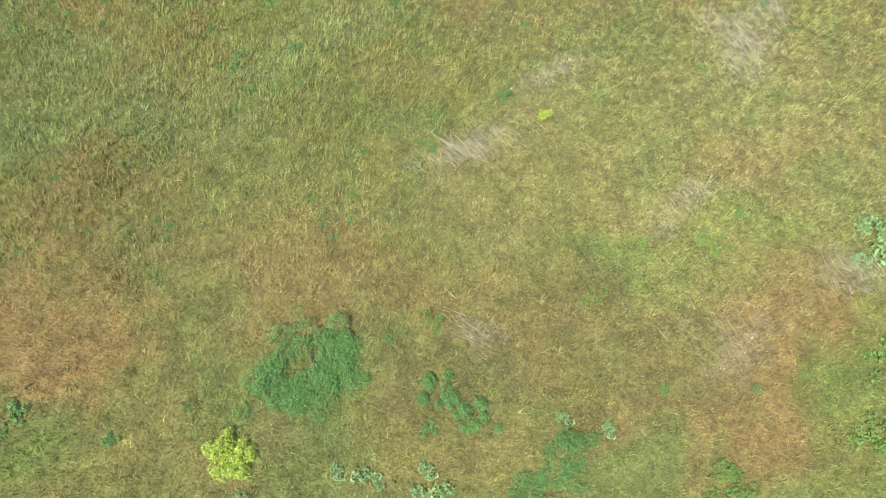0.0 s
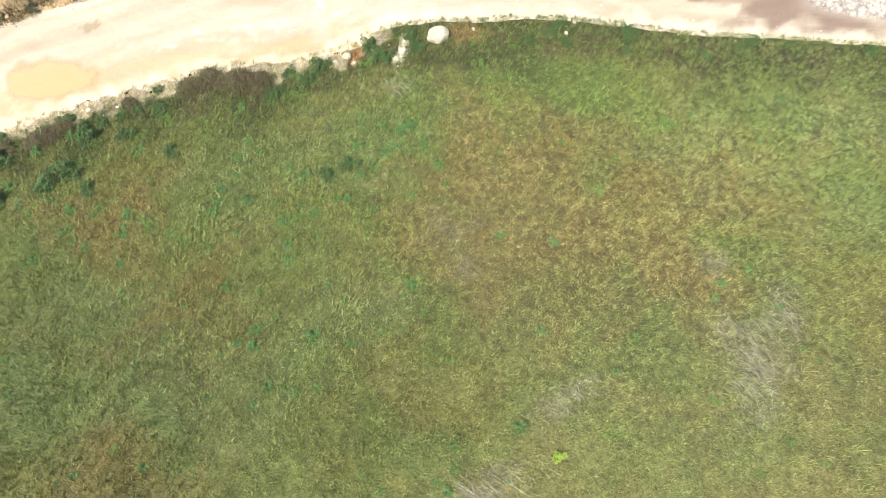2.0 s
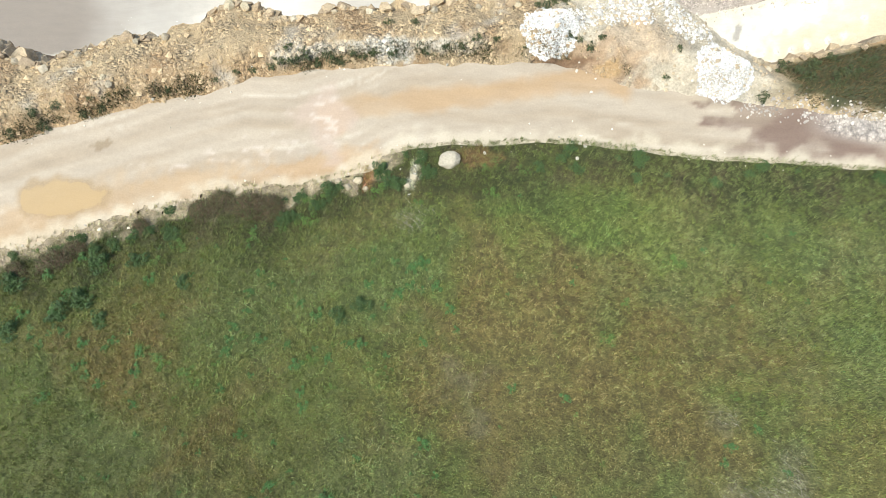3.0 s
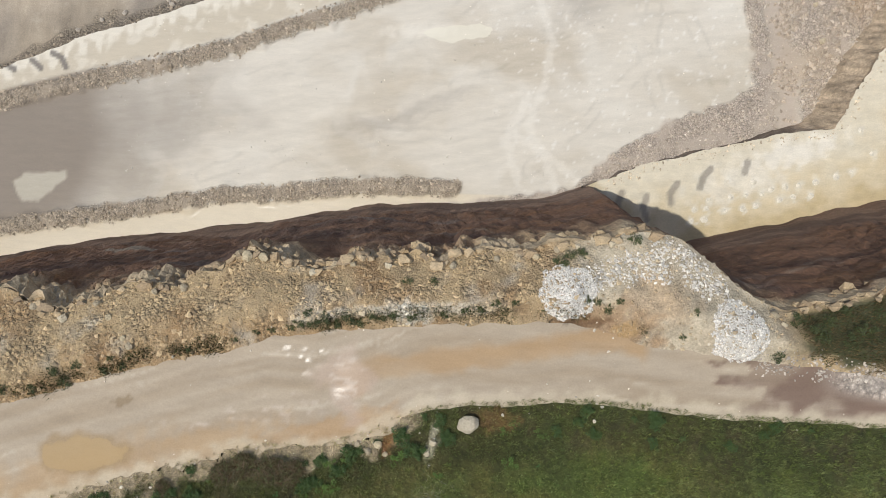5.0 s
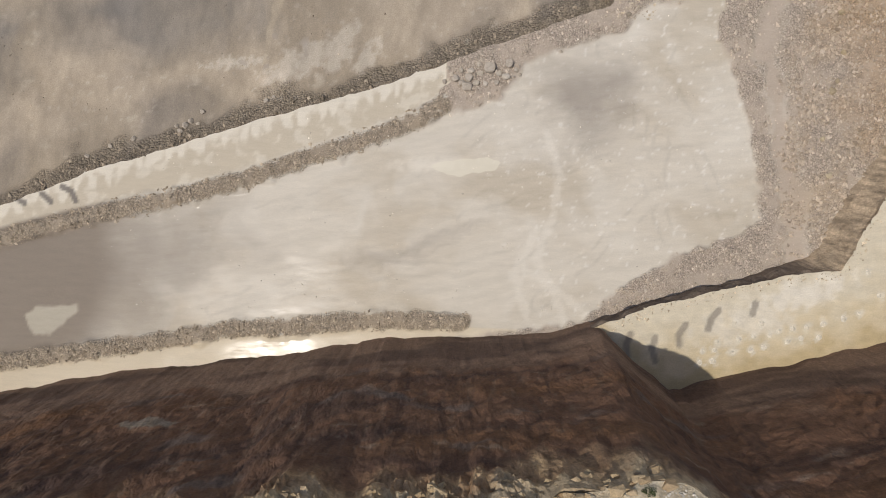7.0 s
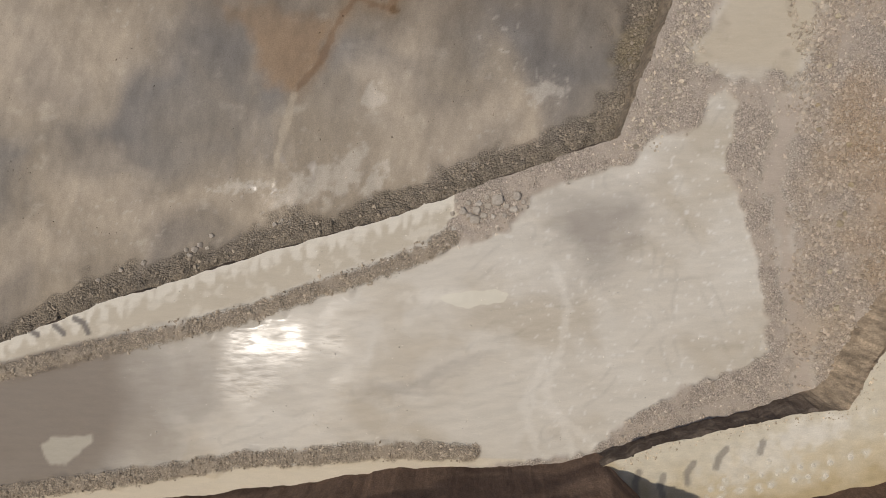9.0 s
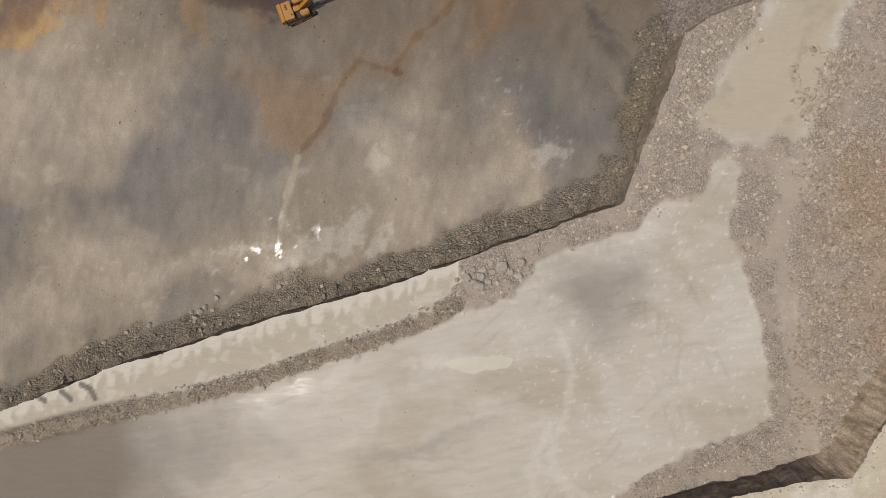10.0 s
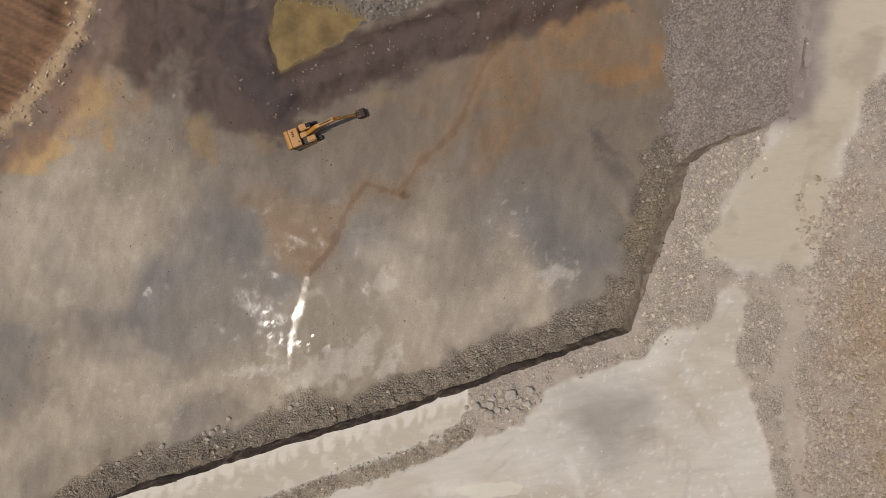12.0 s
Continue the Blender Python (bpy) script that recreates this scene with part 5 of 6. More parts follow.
def straw(name, spots, label):
    """Bleached stalks lying over in drifts."""
    xs, ys = [], []
    for cx, cy, rx, ry, turn, n in spots:
        u, v = rng.normal(0, 0.5, n) * rx, rng.normal(0, 0.5, n) * ry
        c, s = math.cos(radians(turn)), math.sin(radians(turn))
        xs.append(cx + c * u - s * v), ys.append(cy + s * u + c * v)
    x, y = np.concatenate(xs), np.concatenate(ys)
    n = len(x)
    long = rng.uniform(0.4, 1.1, n)
    way = rng.normal(2.5, 0.25, n)
    lean = np.c_[np.cos(way), np.sin(way)] * long[:, None]
    tint = srgb(172, 164, 146) * rng.uniform(0.6, 1.3, (n, 1))
    return blades(name, x, y, long * 0.45, np.full(n, 0.016), lean, tint, label)


straw("dead_stalks", [(12.8, 13.4, 2.6, 1.4, 60, 420), (-0.4, 7.6, 2.6, 0.9, 15, 260), (3.7, 11.8, 1.8, 1.0, 30, 90), (12.4, 15.6, 1.5, 1, 0, 70), (15.2, 16.2, 1.2, 1.4, 0, 90), (12.4, 19.2, 1.1, 0.6, 0, 40),
                      (9.5, -0.4, 2.2, 1, 0, 60), (14.9, 1.8, 1.8, 1.2, 0, 150), (-0.3, -0.6, 1.4, 0.6, -45, 60), (-6.6, 30.4, 1.2, 1.0, 0, 90), (8.7, 5.2, 1.6, 0.5, 10, 50)],
      "drifts of bleached grey grass stalks lying over")


def leaf_mesh(name, centres, size, colour, upward=0.7, spreadout=0.25):
    """Many small folded leaves, each two facets, round the given centres."""
    n = len(centres)
    nrm = rng.normal(0, 1, (n, 3)) * (1 - upward) + [0, 0, upward]
    nrm /= np.linalg.norm(nrm, axis=1)[:, None]
    a = np.cross(nrm, rng.normal(0, 1, (n, 3)))
    a /= np.linalg.norm(a, axis=1)[:, None]
    b = np.cross(nrm, a)
    s = (size * rng.uniform(0.6, 1.4, n))[:, None]
    verts = np.stack([centres - a * s, centres + b * s * 0.45 + nrm * s * 0.15, centres + a * s, centres - b * s * 0.45 + nrm * s * 0.15], 1).reshape(-1, 3)
    i = np.arange(n)[:, None] * 4
    faces = np.concatenate([i + [0, 1, 2], i + [0, 2, 3]], 0)
    tint = np.repeat(colour * rng.uniform(1 - spreadout, 1 + spreadout, (n, 1)), 4, 0)
    me = mesh_of(name, verts, faces, tint)
    me.materials.append(leaf_mat)
    return me


def dome(n, rx, ry, h, lumps, hollow=0.55):
    """Leaf places on an uneven mound made of lumps."""
    a, r = rng.uniform(0, 2 * math.pi, lumps), rng.uniform(0, 1, lumps) ** 0.5
    reach = 0.72 + 0.28 * np.sin(3 * a + rng.uniform(0, 6)) * np.sin(2 * a + rng.uniform(0, 6))
    c = np.c_[np.cos(a) * r * reach * rx, np.sin(a) * r * reach * ry]
    k = rng.integers(0, len(c), n)
    size = np.minimum(rx, ry) * rng.uniform(0.22, 0.42, len(c)) * (8 / max(lumps, 8)) ** 0.25
    d = rng.normal(0, 1, (n, 3))
    d[:, 2] = np.abs(d[:, 2])
    d /= np.linalg.norm(d, axis=1)[:, None]
    d *= rng.uniform(hollow, 1, (n, 1)) ** 0.5
    top = h * rng.uniform(0.6, 1.0, len(c))
    return np.c_[c[k] + d[:, :2] * size[k][:, None], d[:, 2] * top[k]]


twig_mat = island_mat("twigs", srgb(60, 46, 34), srgb(96, 78, 60), 0.9)


def stems(n, rx, ry, h):
    bm = bmesh.new()
    for _ in range(n):
        a, r = random.uniform(0, 6.28), random.uniform(0.2, 0.8)
        tip = Vector((math.cos(a) * r * rx, math.sin(a) * r * ry, h * random.uniform(0.5, 0.9)))
        side = Vector((-math.sin(a), math.cos(a), 0)) * 0.02
        foot = Vector((tip.x * 0.15, tip.y * 0.15, -0.08))
        up = Vector((0, 0, 0.02))
        v = [bm.verts.new(p) for p in (foot - side, foot + side, foot + up * 2, tip)]
        for f in ((0, 1, 3), (1, 2, 3), (2, 0, 3)):
            bm.faces.new([v[k] for k in f])
    return bm


def shrub(name, rx, ry, h, leaves, size, colour, lumps, label, category, upward=0.6, twigs=7):
    thing = tagged(new(name), label, category)
    fol = new("foliage", leaf_mesh("foliage", dome(leaves, rx, ry, h, lumps), size, colour, upward))
    fol.parent = thing
    part("woody_base", stems(twigs, rx, ry, h), twig_mat, thing)
    return thing


def plant_at(thing, x, y, turn=0.0, scale=1.0, first=False):
    m = pose(x, y, ground_at(x, y) - 0.03, 0, 0, turn) @ Matrix.Scale(scale, 4)
    if first:
        thing.matrix_basis = m
        return thing
    return copy_thing(thing, m)


GREEN, DEEP, LIME, BLUISH = srgb(92, 118, 50), srgb(76, 112, 54), srgb(138, 156, 60), srgb(104, 130, 82)
plant_at(shrub("low_shrub", 3.0, 2.6, 0.8, 26000, 0.042, DEEP * 1.12, 60, "wide dark green leafy shrub spreading over the meadow", "shrub", 0.55, 20), -7.0, -2.0, 0, 1, True)
plant_at(shrub("low_shrub", 1.1, 0.9, 0.45, 2600, 0.042, DEEP, 16, "small dark green leafy shrub in dry grass", "shrub"), -2.0, -2.7, 0, 1, True)
plant_at(shrub("low_shrub", 1.5, 0.9, 0.45, 3000, 0.042, DEEP * 1.05, 18, "small dark green leafy shrub in dry grass", "shrub"), -0.4, -3.5, -30, 1, True)
plant_at(shrub("low_shrub", 1.3, 1.1, 0.45, 2800, 0.042, DEEP, 18, "small dark green leafy shrub in dry grass", "shrub"), 3.4, -5.0, 0, 1, True)
plant_at(shrub("low_shrub", 2.2, 1.3, 0.45, 4600, 0.042, DEEP * 1.05, 24, "dark green leafy shrub spreading in dry grass", "shrub"), 2.2, -6.7, 10, 1, True)
plant_at(shrub("low_shrub", 1.6, 1.1, 0.45, 3000, 0.042, GREEN * 0.95, 18, "fresh green leafy shrub in dry grass", "shrub"), 9.4, -6.3, 10, 1, True)
plant_at(shrub("yellow_shrub", 1.25, 1.2, 0.9, 6400, 0.045, LIME * 1.1, 90, "rounded yellow-green flowering shrub on the meadow", "shrub", 0.5, 10), -10.1, -5.3, 0, 1, True)
plant_at(shrub("yellow_shrub", 0.42, 0.38, 0.4, 260, 0.085, LIME * 0.9, 8, "small bright lime green shrub among grass", "shrub"), 2.8, 9.4, 0, 1, True)
fresh = plant_at(shrub("leafy_weed", 0.7, 0.6, 0.3, 460, 0.045, GREEN, 10, "small fresh green leafy weed in the grass", "weed", 0.6, 4), -2.3, 0.0, 0, 1, True)
dark = plant_at(shrub("leafy_weed", 0.5, 0.45, 0.3, 420, 0.045, DEEP, 8, "small dark green leafy weed in the grass", "weed", 0.6, 4), 1.0, 10.6, 0, 1, True)
pale = plant_at(shrub("thistle", 0.55, 0.5, 0.4, 300, 0.06, BLUISH * 1.2, 8, "pale grey-green thistle among dry grass", "weed", 0.4, 5), 3.1, -3.8, 0, 1, True)
for x, y, s in ((6.2, 3.0, 1.5), (4.4, 1.2, 1.3), (5.2, 10.5, 1.3), (-19.8, 20.3, 1.5), (-7.6, 21.0, 1.2), (-8.7, 21.1, 0.9), (14.1, 19.6, 0.8), (6.9, 25.4, 0.9), (-21.6, 20.6, 1.6), (-12.3, 21.2, 1.1), (-23.2, 21.4, 1.3),
                (5.4, 23.3, 1.3), (10.2, 28.1, 1.6), (16.2, 14.7, 0.5), (-7.9, 0.6, 0.9), (14.9, -4.0, 2.2), (15.6, -1.6, 2.0), (9.6, 3.4, 1.6), (-19.4, 19.5, 1.1), (-10.8, 19.8, 0.8), (-16.9, 22.4, 0.9)):
    plant_at(fresh, x, y, random.uniform(0, 360), s * 0.8)
for x, y, s in ((-2.2, 9.7, 0.7), (-2.4, 7.8, 0.8), (11.9, 17.9, 0.9), (-12.0, 11.8, 0.9), (2.9, 20.0, 0.9), (-0.1, 20.4, 0.8), (2.1, 15.1, 0.8), (-17.8, 7.7, 0.8), (-14.4, 4.3, 0.8), (-16.0, 16.9, 1.0),
                (-3.5, 23.5, 0.7), (11.4, 17.1, 0.8), (13.6, 18.8, 0.8), (-15.6, -4.8, 1.0), (-19.8, -3.8, 1.4), (-12.3, -3.5, 0.6), (7.0, -2.6, 0.7), (10.6, -2.6, 0.6), (-9.8, -3.6, 0.9), (12.5, -2.0, 0.5),
                (-4.0, -0.7, 0.7), (10.6, 4.6, 0.7), (-20.5, -4.6, 0.9), (-2.3, -4.2, 1.0)):
    plant_at(dark, x, y, random.uniform(0, 360), s)
for x, y, s in ((4.8, -4.2, 0.9), (-5.9, -5.9, 1.0), (-5.0, -6.0, 1.1), (-4.3, -6.2, 0.9), (-2.3, -5.8, 1.1), (-1.8, -6.6, 1.2), (-2.6, -6.6, 1.0), (16.1, 4.0, 1.6), (16.3, 3.0, 1.8), (15.4, 2.6, 1.0), (-9.6, -7.0, 1.0)):
    plant_at(pale, x, y, random.uniform(0, 360), s)

meadow_rng = np.random.default_rng(33)
for _ in range(170):
    west = meadow_rng.uniform() < 0.7
    x, y = (meadow_rng.uniform(-30, -4), meadow_rng.uniform(3, 30)) if west else (meadow_rng.uniform(-4, 20), meadow_rng.uniform(8, 33))
    if y < float(along(GRASS_EDGE, x)) - 1.0:
        plant_at(dark if meadow_rng.uniform() < 0.6 else fresh, x, y, meadow_rng.uniform(0, 360), meadow_rng.uniform(0.3, 0.7))
for _ in range(70):
    cx, cy = ((-10, 15), (-13, 21), (-18, 24), (-26, 20), (-30, 23), (-7, 25))[meadow_rng.integers(0, 6)]
    x, y = cx + meadow_rng.normal(0, 2.6), cy + meadow_rng.normal(0, 1.8)
    if y < float(along(GRASS_EDGE, x)) - 1.2:
        plant_at(dark, x, y, meadow_rng.uniform(0, 360), meadow_rng.uniform(0.6, 1.25))
for _ in range(30):
    x = meadow_rng.uniform(-38, 4)
    plant_at(fresh, x, float(along(GRASS_EDGE, x)) - meadow_rng.uniform(0.8, 5), meadow_rng.uniform(0, 360), meadow_rng.uniform(0.5, 1.2))

# the dense verge by the road
verge = plant_at(shrub("verge_shrub", 1.1, 0.9, 0.8, 1500, 0.06, srgb(74, 96, 48) * 0.9, 14, "dense dark green shrub on the road verge", "shrub", 0.5, 6), -9.2, 33.9, 0, 1, True)
for x, y, s in ((-8.4, 33.0, 1.0), (-28.6, 24.3, 1.3), (-30.2, 23.4, 1.2), (-25.4, 27.2, 1.0), (-21.6, 25.7, 0.8), (-28.3, 26.7, 1.2), (-13.5, 31.5, 0.8), (-34.2, 25.2, 1.3), (-36.3, 24.2, 1.3), (-23.6, 29.0, 0.9),
                (-11.0, 24.0, 0.9), (-9.3, 24.8, 0.9), (-33.0, 22.0, 1.1), (-26.8, 23.0, 0.9), (-15.0, 30.6, 0.7), (8.6, 35.5, 0.6), (3.2, 35.4, 0.6)):
    plant_at(verge, x, y, random.uniform(0, 360), s)

hedge = np.random.default_rng(21)
for _ in range(46):
    x = hedge.uniform(-38, -5) if hedge.uniform() < 0.7 else hedge.uniform(-4, 26)
    y = float(along(GRASS_EDGE, x)) - hedge.uniform(0.3, 2.4)
    plant_at(verge, x, y, hedge.uniform(0, 360), hedge.uniform(0.35, 0.85))


def dead_bush(rx, ry, h, n):
    thing = tagged(new("dead_bush"), "dry brown leafless bush at the road edge", "bush")
    a, r = rng.uniform(0, 2 * math.pi, n), rng.uniform(0, 1, n) ** 0.6
    foot = np.c_[np.cos(a) * r * rx * 0.7, np.sin(a) * r * ry * 0.7, rng.uniform(0, 0.5, n) * h * (1 - r * 0.5)]
    way = np.c_[np.cos(a) * 0.2 + rng.normal(0, 0.7, n), np.sin(a) * 0.2 + rng.normal(0, 0.7, n), rng.uniform(-0.2, 0.8, n)] * rng.uniform(0.1, 0.4, (n, 1))
    side = np.cross(way, rng.normal(0, 1, (n, 3)))
    side *= 0.022 / np.linalg.norm(side, axis=1)[:, None]
    verts = np.stack([foot - side, foot + side, foot + way], 1).reshape(-1, 3)
    me = mesh_of("crown", verts, np.arange(3 * n).reshape(-1, 3), np.repeat(np.where(rng.uniform(0, 1, (n, 1)) < 0.35, srgb(98, 104, 62), srgb(104, 84, 62)) * rng.uniform(0.5, 1.2, (n, 1)), 3, 0))
    me.materials.append(leaf_mat)
    new("crown", me).parent = thing
    part("woody_base", stems(8, rx, ry, h), twig_mat, thing)
    return thing


brush = plant_at(dead_bush(1.6, 1.2, 1.3, 4200), -21.6, 30.7, 0, 1, True)
for x, y, s in ((-20.2, 31.2, 1.0), (-18.3, 31.1, 1.15), (-16.8, 31.0, 0.9), (-31.9, 26.6, 1.1), (-30.6, 27.6, 0.8), (-34.6, 25.8, 0.8), (-26.0, 29.3, 0.7)):
    plant_at(brush, x, y, random.uniform(0, 360), s)

# shrubs on the stony bank
bank_shrub = plant_at(shrub("bank_shrub", 0.8, 0.7, 0.45, 700, 0.05, srgb(72, 80, 44), 12, "straggly green shrub on the stony bank", "shrub", 0.5, 6), 1.6, 46.6, 0, 1, True)
for x, y, s in ((3.4, 44.3, 0.7), (5.0, 43.6, 0.7), (3.4, 47.4, 0.9), (-15.9, 41.8, 0.8), (-14.3, 41.7, 0.7), (-12.6, 41.9, 0.7), (-8.9, 42.5, 0.7), (-17.6, 41.3, 0.7), (-32.7, 37.9, 0.8), (-33.9, 36.6, 0.9), (-29.7, 37.9, 0.6),
                (7.2, 48.6, 0.9), (19.4, 43.0, 1.3), (20.4, 42.2, 1.4), (17.7, 40.7, 1.0), (-4.0, 43.2, 0.5), (-38.6, 35.9, 0.8), (-9.4, 44.8, 0.7), (-5.2, 43.1, 0.5), (-11.0, 42.2, 0.6), (21.6, 43.0, 1.2), (22.6, 41.8, 1.3),
                (-19.0, 41.0, 0.6), (-16.9, 41.6, 0.8), (-15.0, 42.2, 0.9), (-13.4, 42.2, 0.8), (-11.8, 42.5, 0.7), (-10.2, 42.6, 0.7), (-16.2, 42.5, 0.6), (-13.0, 41.8, 0.6), (-34.6, 37.4, 0.8), (-31.0, 37.6, 0.7),
                (-30.4, 38.6, 0.5), (-36.2, 36.0, 0.7), (-21.6, 40.2, 0.5), (-6.6, 42.7, 0.6), (-3.0, 43.6, 0.6), (4.2, 44.0, 0.6), (5.8, 44.2, 0.5), (-1.6, 43.8, 0.5), (2.4, 47.2, 0.8), (10.6, 41.8, 0.5), (11.4, 43.6, 0.5),
                (-7.4, 44.9, 0.7), (0.4, 43.4, 0.4), (-20.0, 40.9, 0.5), (-25.0, 39.4, 0.5), (24.0, 42.8, 1.4), (23.2, 44.0, 1.0), (25.6, 44.0, 1.3)):
    plant_at(bank_shrub, x, y, random.uniform(0, 360), s)


# ---- loose stone ----
g = (1 + 5 ** 0.5) / 2
ICO = np.array([(-1, g, 0), (1, g, 0), (-1, -g, 0), (1, -g, 0), (0, -1, g), (0, 1, g), (0, -1, -g), (0, 1, -g), (g, 0, -1), (g, 0, 1), (-g, 0, -1), (-g, 0, 1)]) / math.hypot(1, g)
ICO_F = np.array([(0, 11, 5), (0, 5, 1), (0, 1, 7), (0, 7, 10), (0, 10, 11), (1, 5, 9), (5, 11, 4), (11, 10, 2), (10, 7, 6), (7, 1, 8), (3, 9, 4), (3, 4, 2), (3, 2, 6), (3, 6, 8), (3, 8, 9), (4, 9, 5), (2, 4, 11), (6, 2, 10), (8, 6, 7), (9, 8, 1)])
OCT = np.array([(1, 0, 0), (-1, 0, 0), (0, 1, 0), (0, -1, 0), (0, 0, 1), (0, 0, -1)], float)
OCT_F = np.array([(0, 2, 4), (2, 1, 4), (1, 3, 4), (3, 0, 4), (2, 0, 5), (1, 2, 5), (3, 1, 5), (0, 3, 5)])


def stones(name, x, y, z, size, tint, label, fine=False, category="rubble"):
    """Loose angular stones as one mesh."""
    base, faces = (OCT, OCT_F) if fine else (ICO, ICO_F)
    n, k = len(x), len(base)
    pts = base[None] * rng.uniform(0.5, 1.3, (n, k, 1)) * rng.uniform(0.55, 1.3, (n, 1, 3)) * [1, 1, 0.75]
    t = rng.uniform(0, 2 * math.pi, n)
    c, s = np.cos(t)[:, None], np.sin(t)[:, None]
    pts = np.stack([pts[..., 0] * c - pts[..., 1] * s, pts[..., 0] * s + pts[..., 1] * c, pts[..., 2] + 0.25 * pts[..., 0] * s], -1)
    pts = pts * (size / 2)[:, None, None] + np.c_[x, y, z + size * 0.12][:, None]
    f = (np.arange(n)[:, None, None] * k + faces[None]).reshape(-1, 3)
    ob = new(name, mesh_of(name, pts.reshape(-1, 3), f, np.repeat(tint, k, 0)))
    ob.data.materials.append(stone_mat)
    return tagged(ob, label, category, kind="stuff")


def sizes(n, small, large, power=3.0):
    return small + (large - small) * rng.uniform(0, 1, n) ** power


def scatter(name, n, box, chance, height, small, large, shade, label, power=3.0, fine=False, blend=None, vary=0.35):
    x, y = rng.uniform(box[0], box[1], n), rng.uniform(box[2], box[3], n)
    ok = rng.uniform(0, 1, n) < chance(x, y)
    x, y = x[ok], y[ok]
    tint = np.asarray(shade) * rng.uniform(1 - vary, 1 + vary, (len(x), 1))
    if blend is not None:
        base = blend(x, y, x)[0]
        tint = (0.55 * tint + 0.45 * base) if blend is not pit_colour else base * rng.uniform(0.75, 1.3, (len(x), 1))
    return stones(name, x, y, height(x, y), sizes(len(x), small, large, power), tint, label, fine)


def clumpy(x, y, seed, size=2.0):
    return 0.25 + 0.75 * step(-0.3, 0.5, fbm(x, y, size, 3, seed))


def on_bank(x, y):
    r = y - along(ROAD_EDGE, x)
    return (r > 0.1) * before(CREST_LINE, CREST, x, y) * (x < 19) * clumpy(x, y, 401) * (1 - 0.7 * step(-2, 5, x))


scatter("rubble", 110000, (-50, 28, 30, 51), on_bank, top_height, 0.07, 0.5, srgb(186, 164, 128), "pale broken limestone rubble on the bank", 6.5, True, bank_colour)
scatter("white_rubble", 9000, (3, 18, 41, 50), lambda x, y: (past(CREST, x, y) < -0.3) * step(1.6, 0.4, np.minimum(away([(4.5, 45.6), (8, 46.6), (9.8, 48.6)], x, y), away([(10, 48.3), (12.5, 46.5), (13.2, 45.4)], x, y)) + 0.7 * fbm(x, y, 2.5, 3, 412)) * (y > along(ROAD_EDGE, x) + 0.8), top_height, 0.08, 0.38, srgb(202, 196, 184),
        "whitish crushed limestone spread over the bank", 4.0)
for hx, hy, hr, _ in HEAPS:
    scatter("gravel_heap", 5600, (hx - hr, hx + hr, hy - hr, hy + hr), lambda x, y: (np.hypot(x - hx, y - hy) < hr * (0.95 + 0.1 * fbm(x, y, 1, 2, 5))) * 1.0, top_height, 0.1, 0.24, srgb(214, 209, 199),
            "heap of clean white crushed stone beside the road", 1.5, True, None, 0.22)
scatter("gravel", 2500, (16, 30, 38, 42.5), lambda x, y: step(1.4, 0.2, np.abs(y - along(ROAD_EDGE, x))) * clumpy(x, y, 402), top_height, 0.1, 0.3, srgb(176, 166, 152), "grey gravel along the road edge", 2.0)
scatter("road_gravel", 1800, (-40, 28, 26, 43), lambda x, y: (np.exp(-np.abs(y - along(GRASS_EDGE, x)) / 0.5) + 0.5 * np.exp(-np.abs(y - along(ROAD_EDGE, x)) / 0.5)) * 1.0, top_height, 0.08, 0.3, srgb(206, 196, 176),
        "pale loose stones along the road", 3.0)


def by_berm(line, wide):
    return lambda x, y: step(wide, wide * 0.45, away(line, x, y) + 0.5 * fbm(x, y, 1.8, 3, 403))


scatter("berm_rubble", 42000, (-86, -6, 44, 60), by_berm(BERM_SOUTH, 1.5), floor_height, 0.1, 0.6, srgb(172, 159, 140), "low bank of grey broken stone on the quarry floor", 5.0, True)
scatter("berm_rubble", 56000, (-86, -9, 60, 90), by_berm(BERM_NORTH, 1.7), floor_height, 0.1, 0.6, srgb(170, 157, 138), "low bank of grey broken stone beside the ledge", 5.0, True)
scatter("floor_rubble", 75000, (-14, 52, 58, 150), lambda x, y: gravelly(x, y) * clumpy(x, y, 404, 3.0) * (past(LEDGE, x, y) < -0.3) * (past(BENCH, x, y) > 0.5), floor_height, 0.15, 0.7, srgb(196, 185, 169), "grey broken stone scattered over the quarry floor",
        4.0, True, floor_colour)
scatter("floor_rubble", 36000, (33, 52, 68, 124), lambda x, y: (past(BENCH, x, y) > 0.8) * step(-0.1, 0.6, fbm(x, y, 5, 4, 405) + 0.7 * step(3.5, 0.5, np.abs(x - np.interp(y, [70, 85, 93, 108, 118], [41.5, 43, 41, 38, 40])))) * step(33, 38, x), floor_height, 0.14, 0.85, srgb(184, 170, 151), "coarse tan broken rock at the side of the floor", 4.5, True,
        floor_colour)
scatter("shelf_rubble", 14000, (9, 52, 56, 84), lambda x, y: step(1.1, 0.1, np.abs(past(BENCH, x, y) + 0.55) + 0.4 * fbm(x, y, 1.6, 3, 415)) * (past(BENCH, x, y) < -0.1) * (x > 10.5), shelf_height, 0.08, 0.45, srgb(196, 182, 158), "pale crumbled stone along the lip of the shelf", 4.0, True)
scatter("talus", 45000, (-92, 22, 62, 132), lambda x, y: step(4.8, 1.0, past(LEDGE, x, y) * (1 + 0.35 * fbm(x, y, 18, 3, 139)) + 1.6 * fbm(x, y, 4, 5, 145)) * clumpy(x, y, 406, 3.0) * (past(LEDGE, x, y) > 0.7), pit_height, 0.13, 0.8, srgb(154, 142, 125), "grey rubble fallen along the foot of the ledge", 3.5)
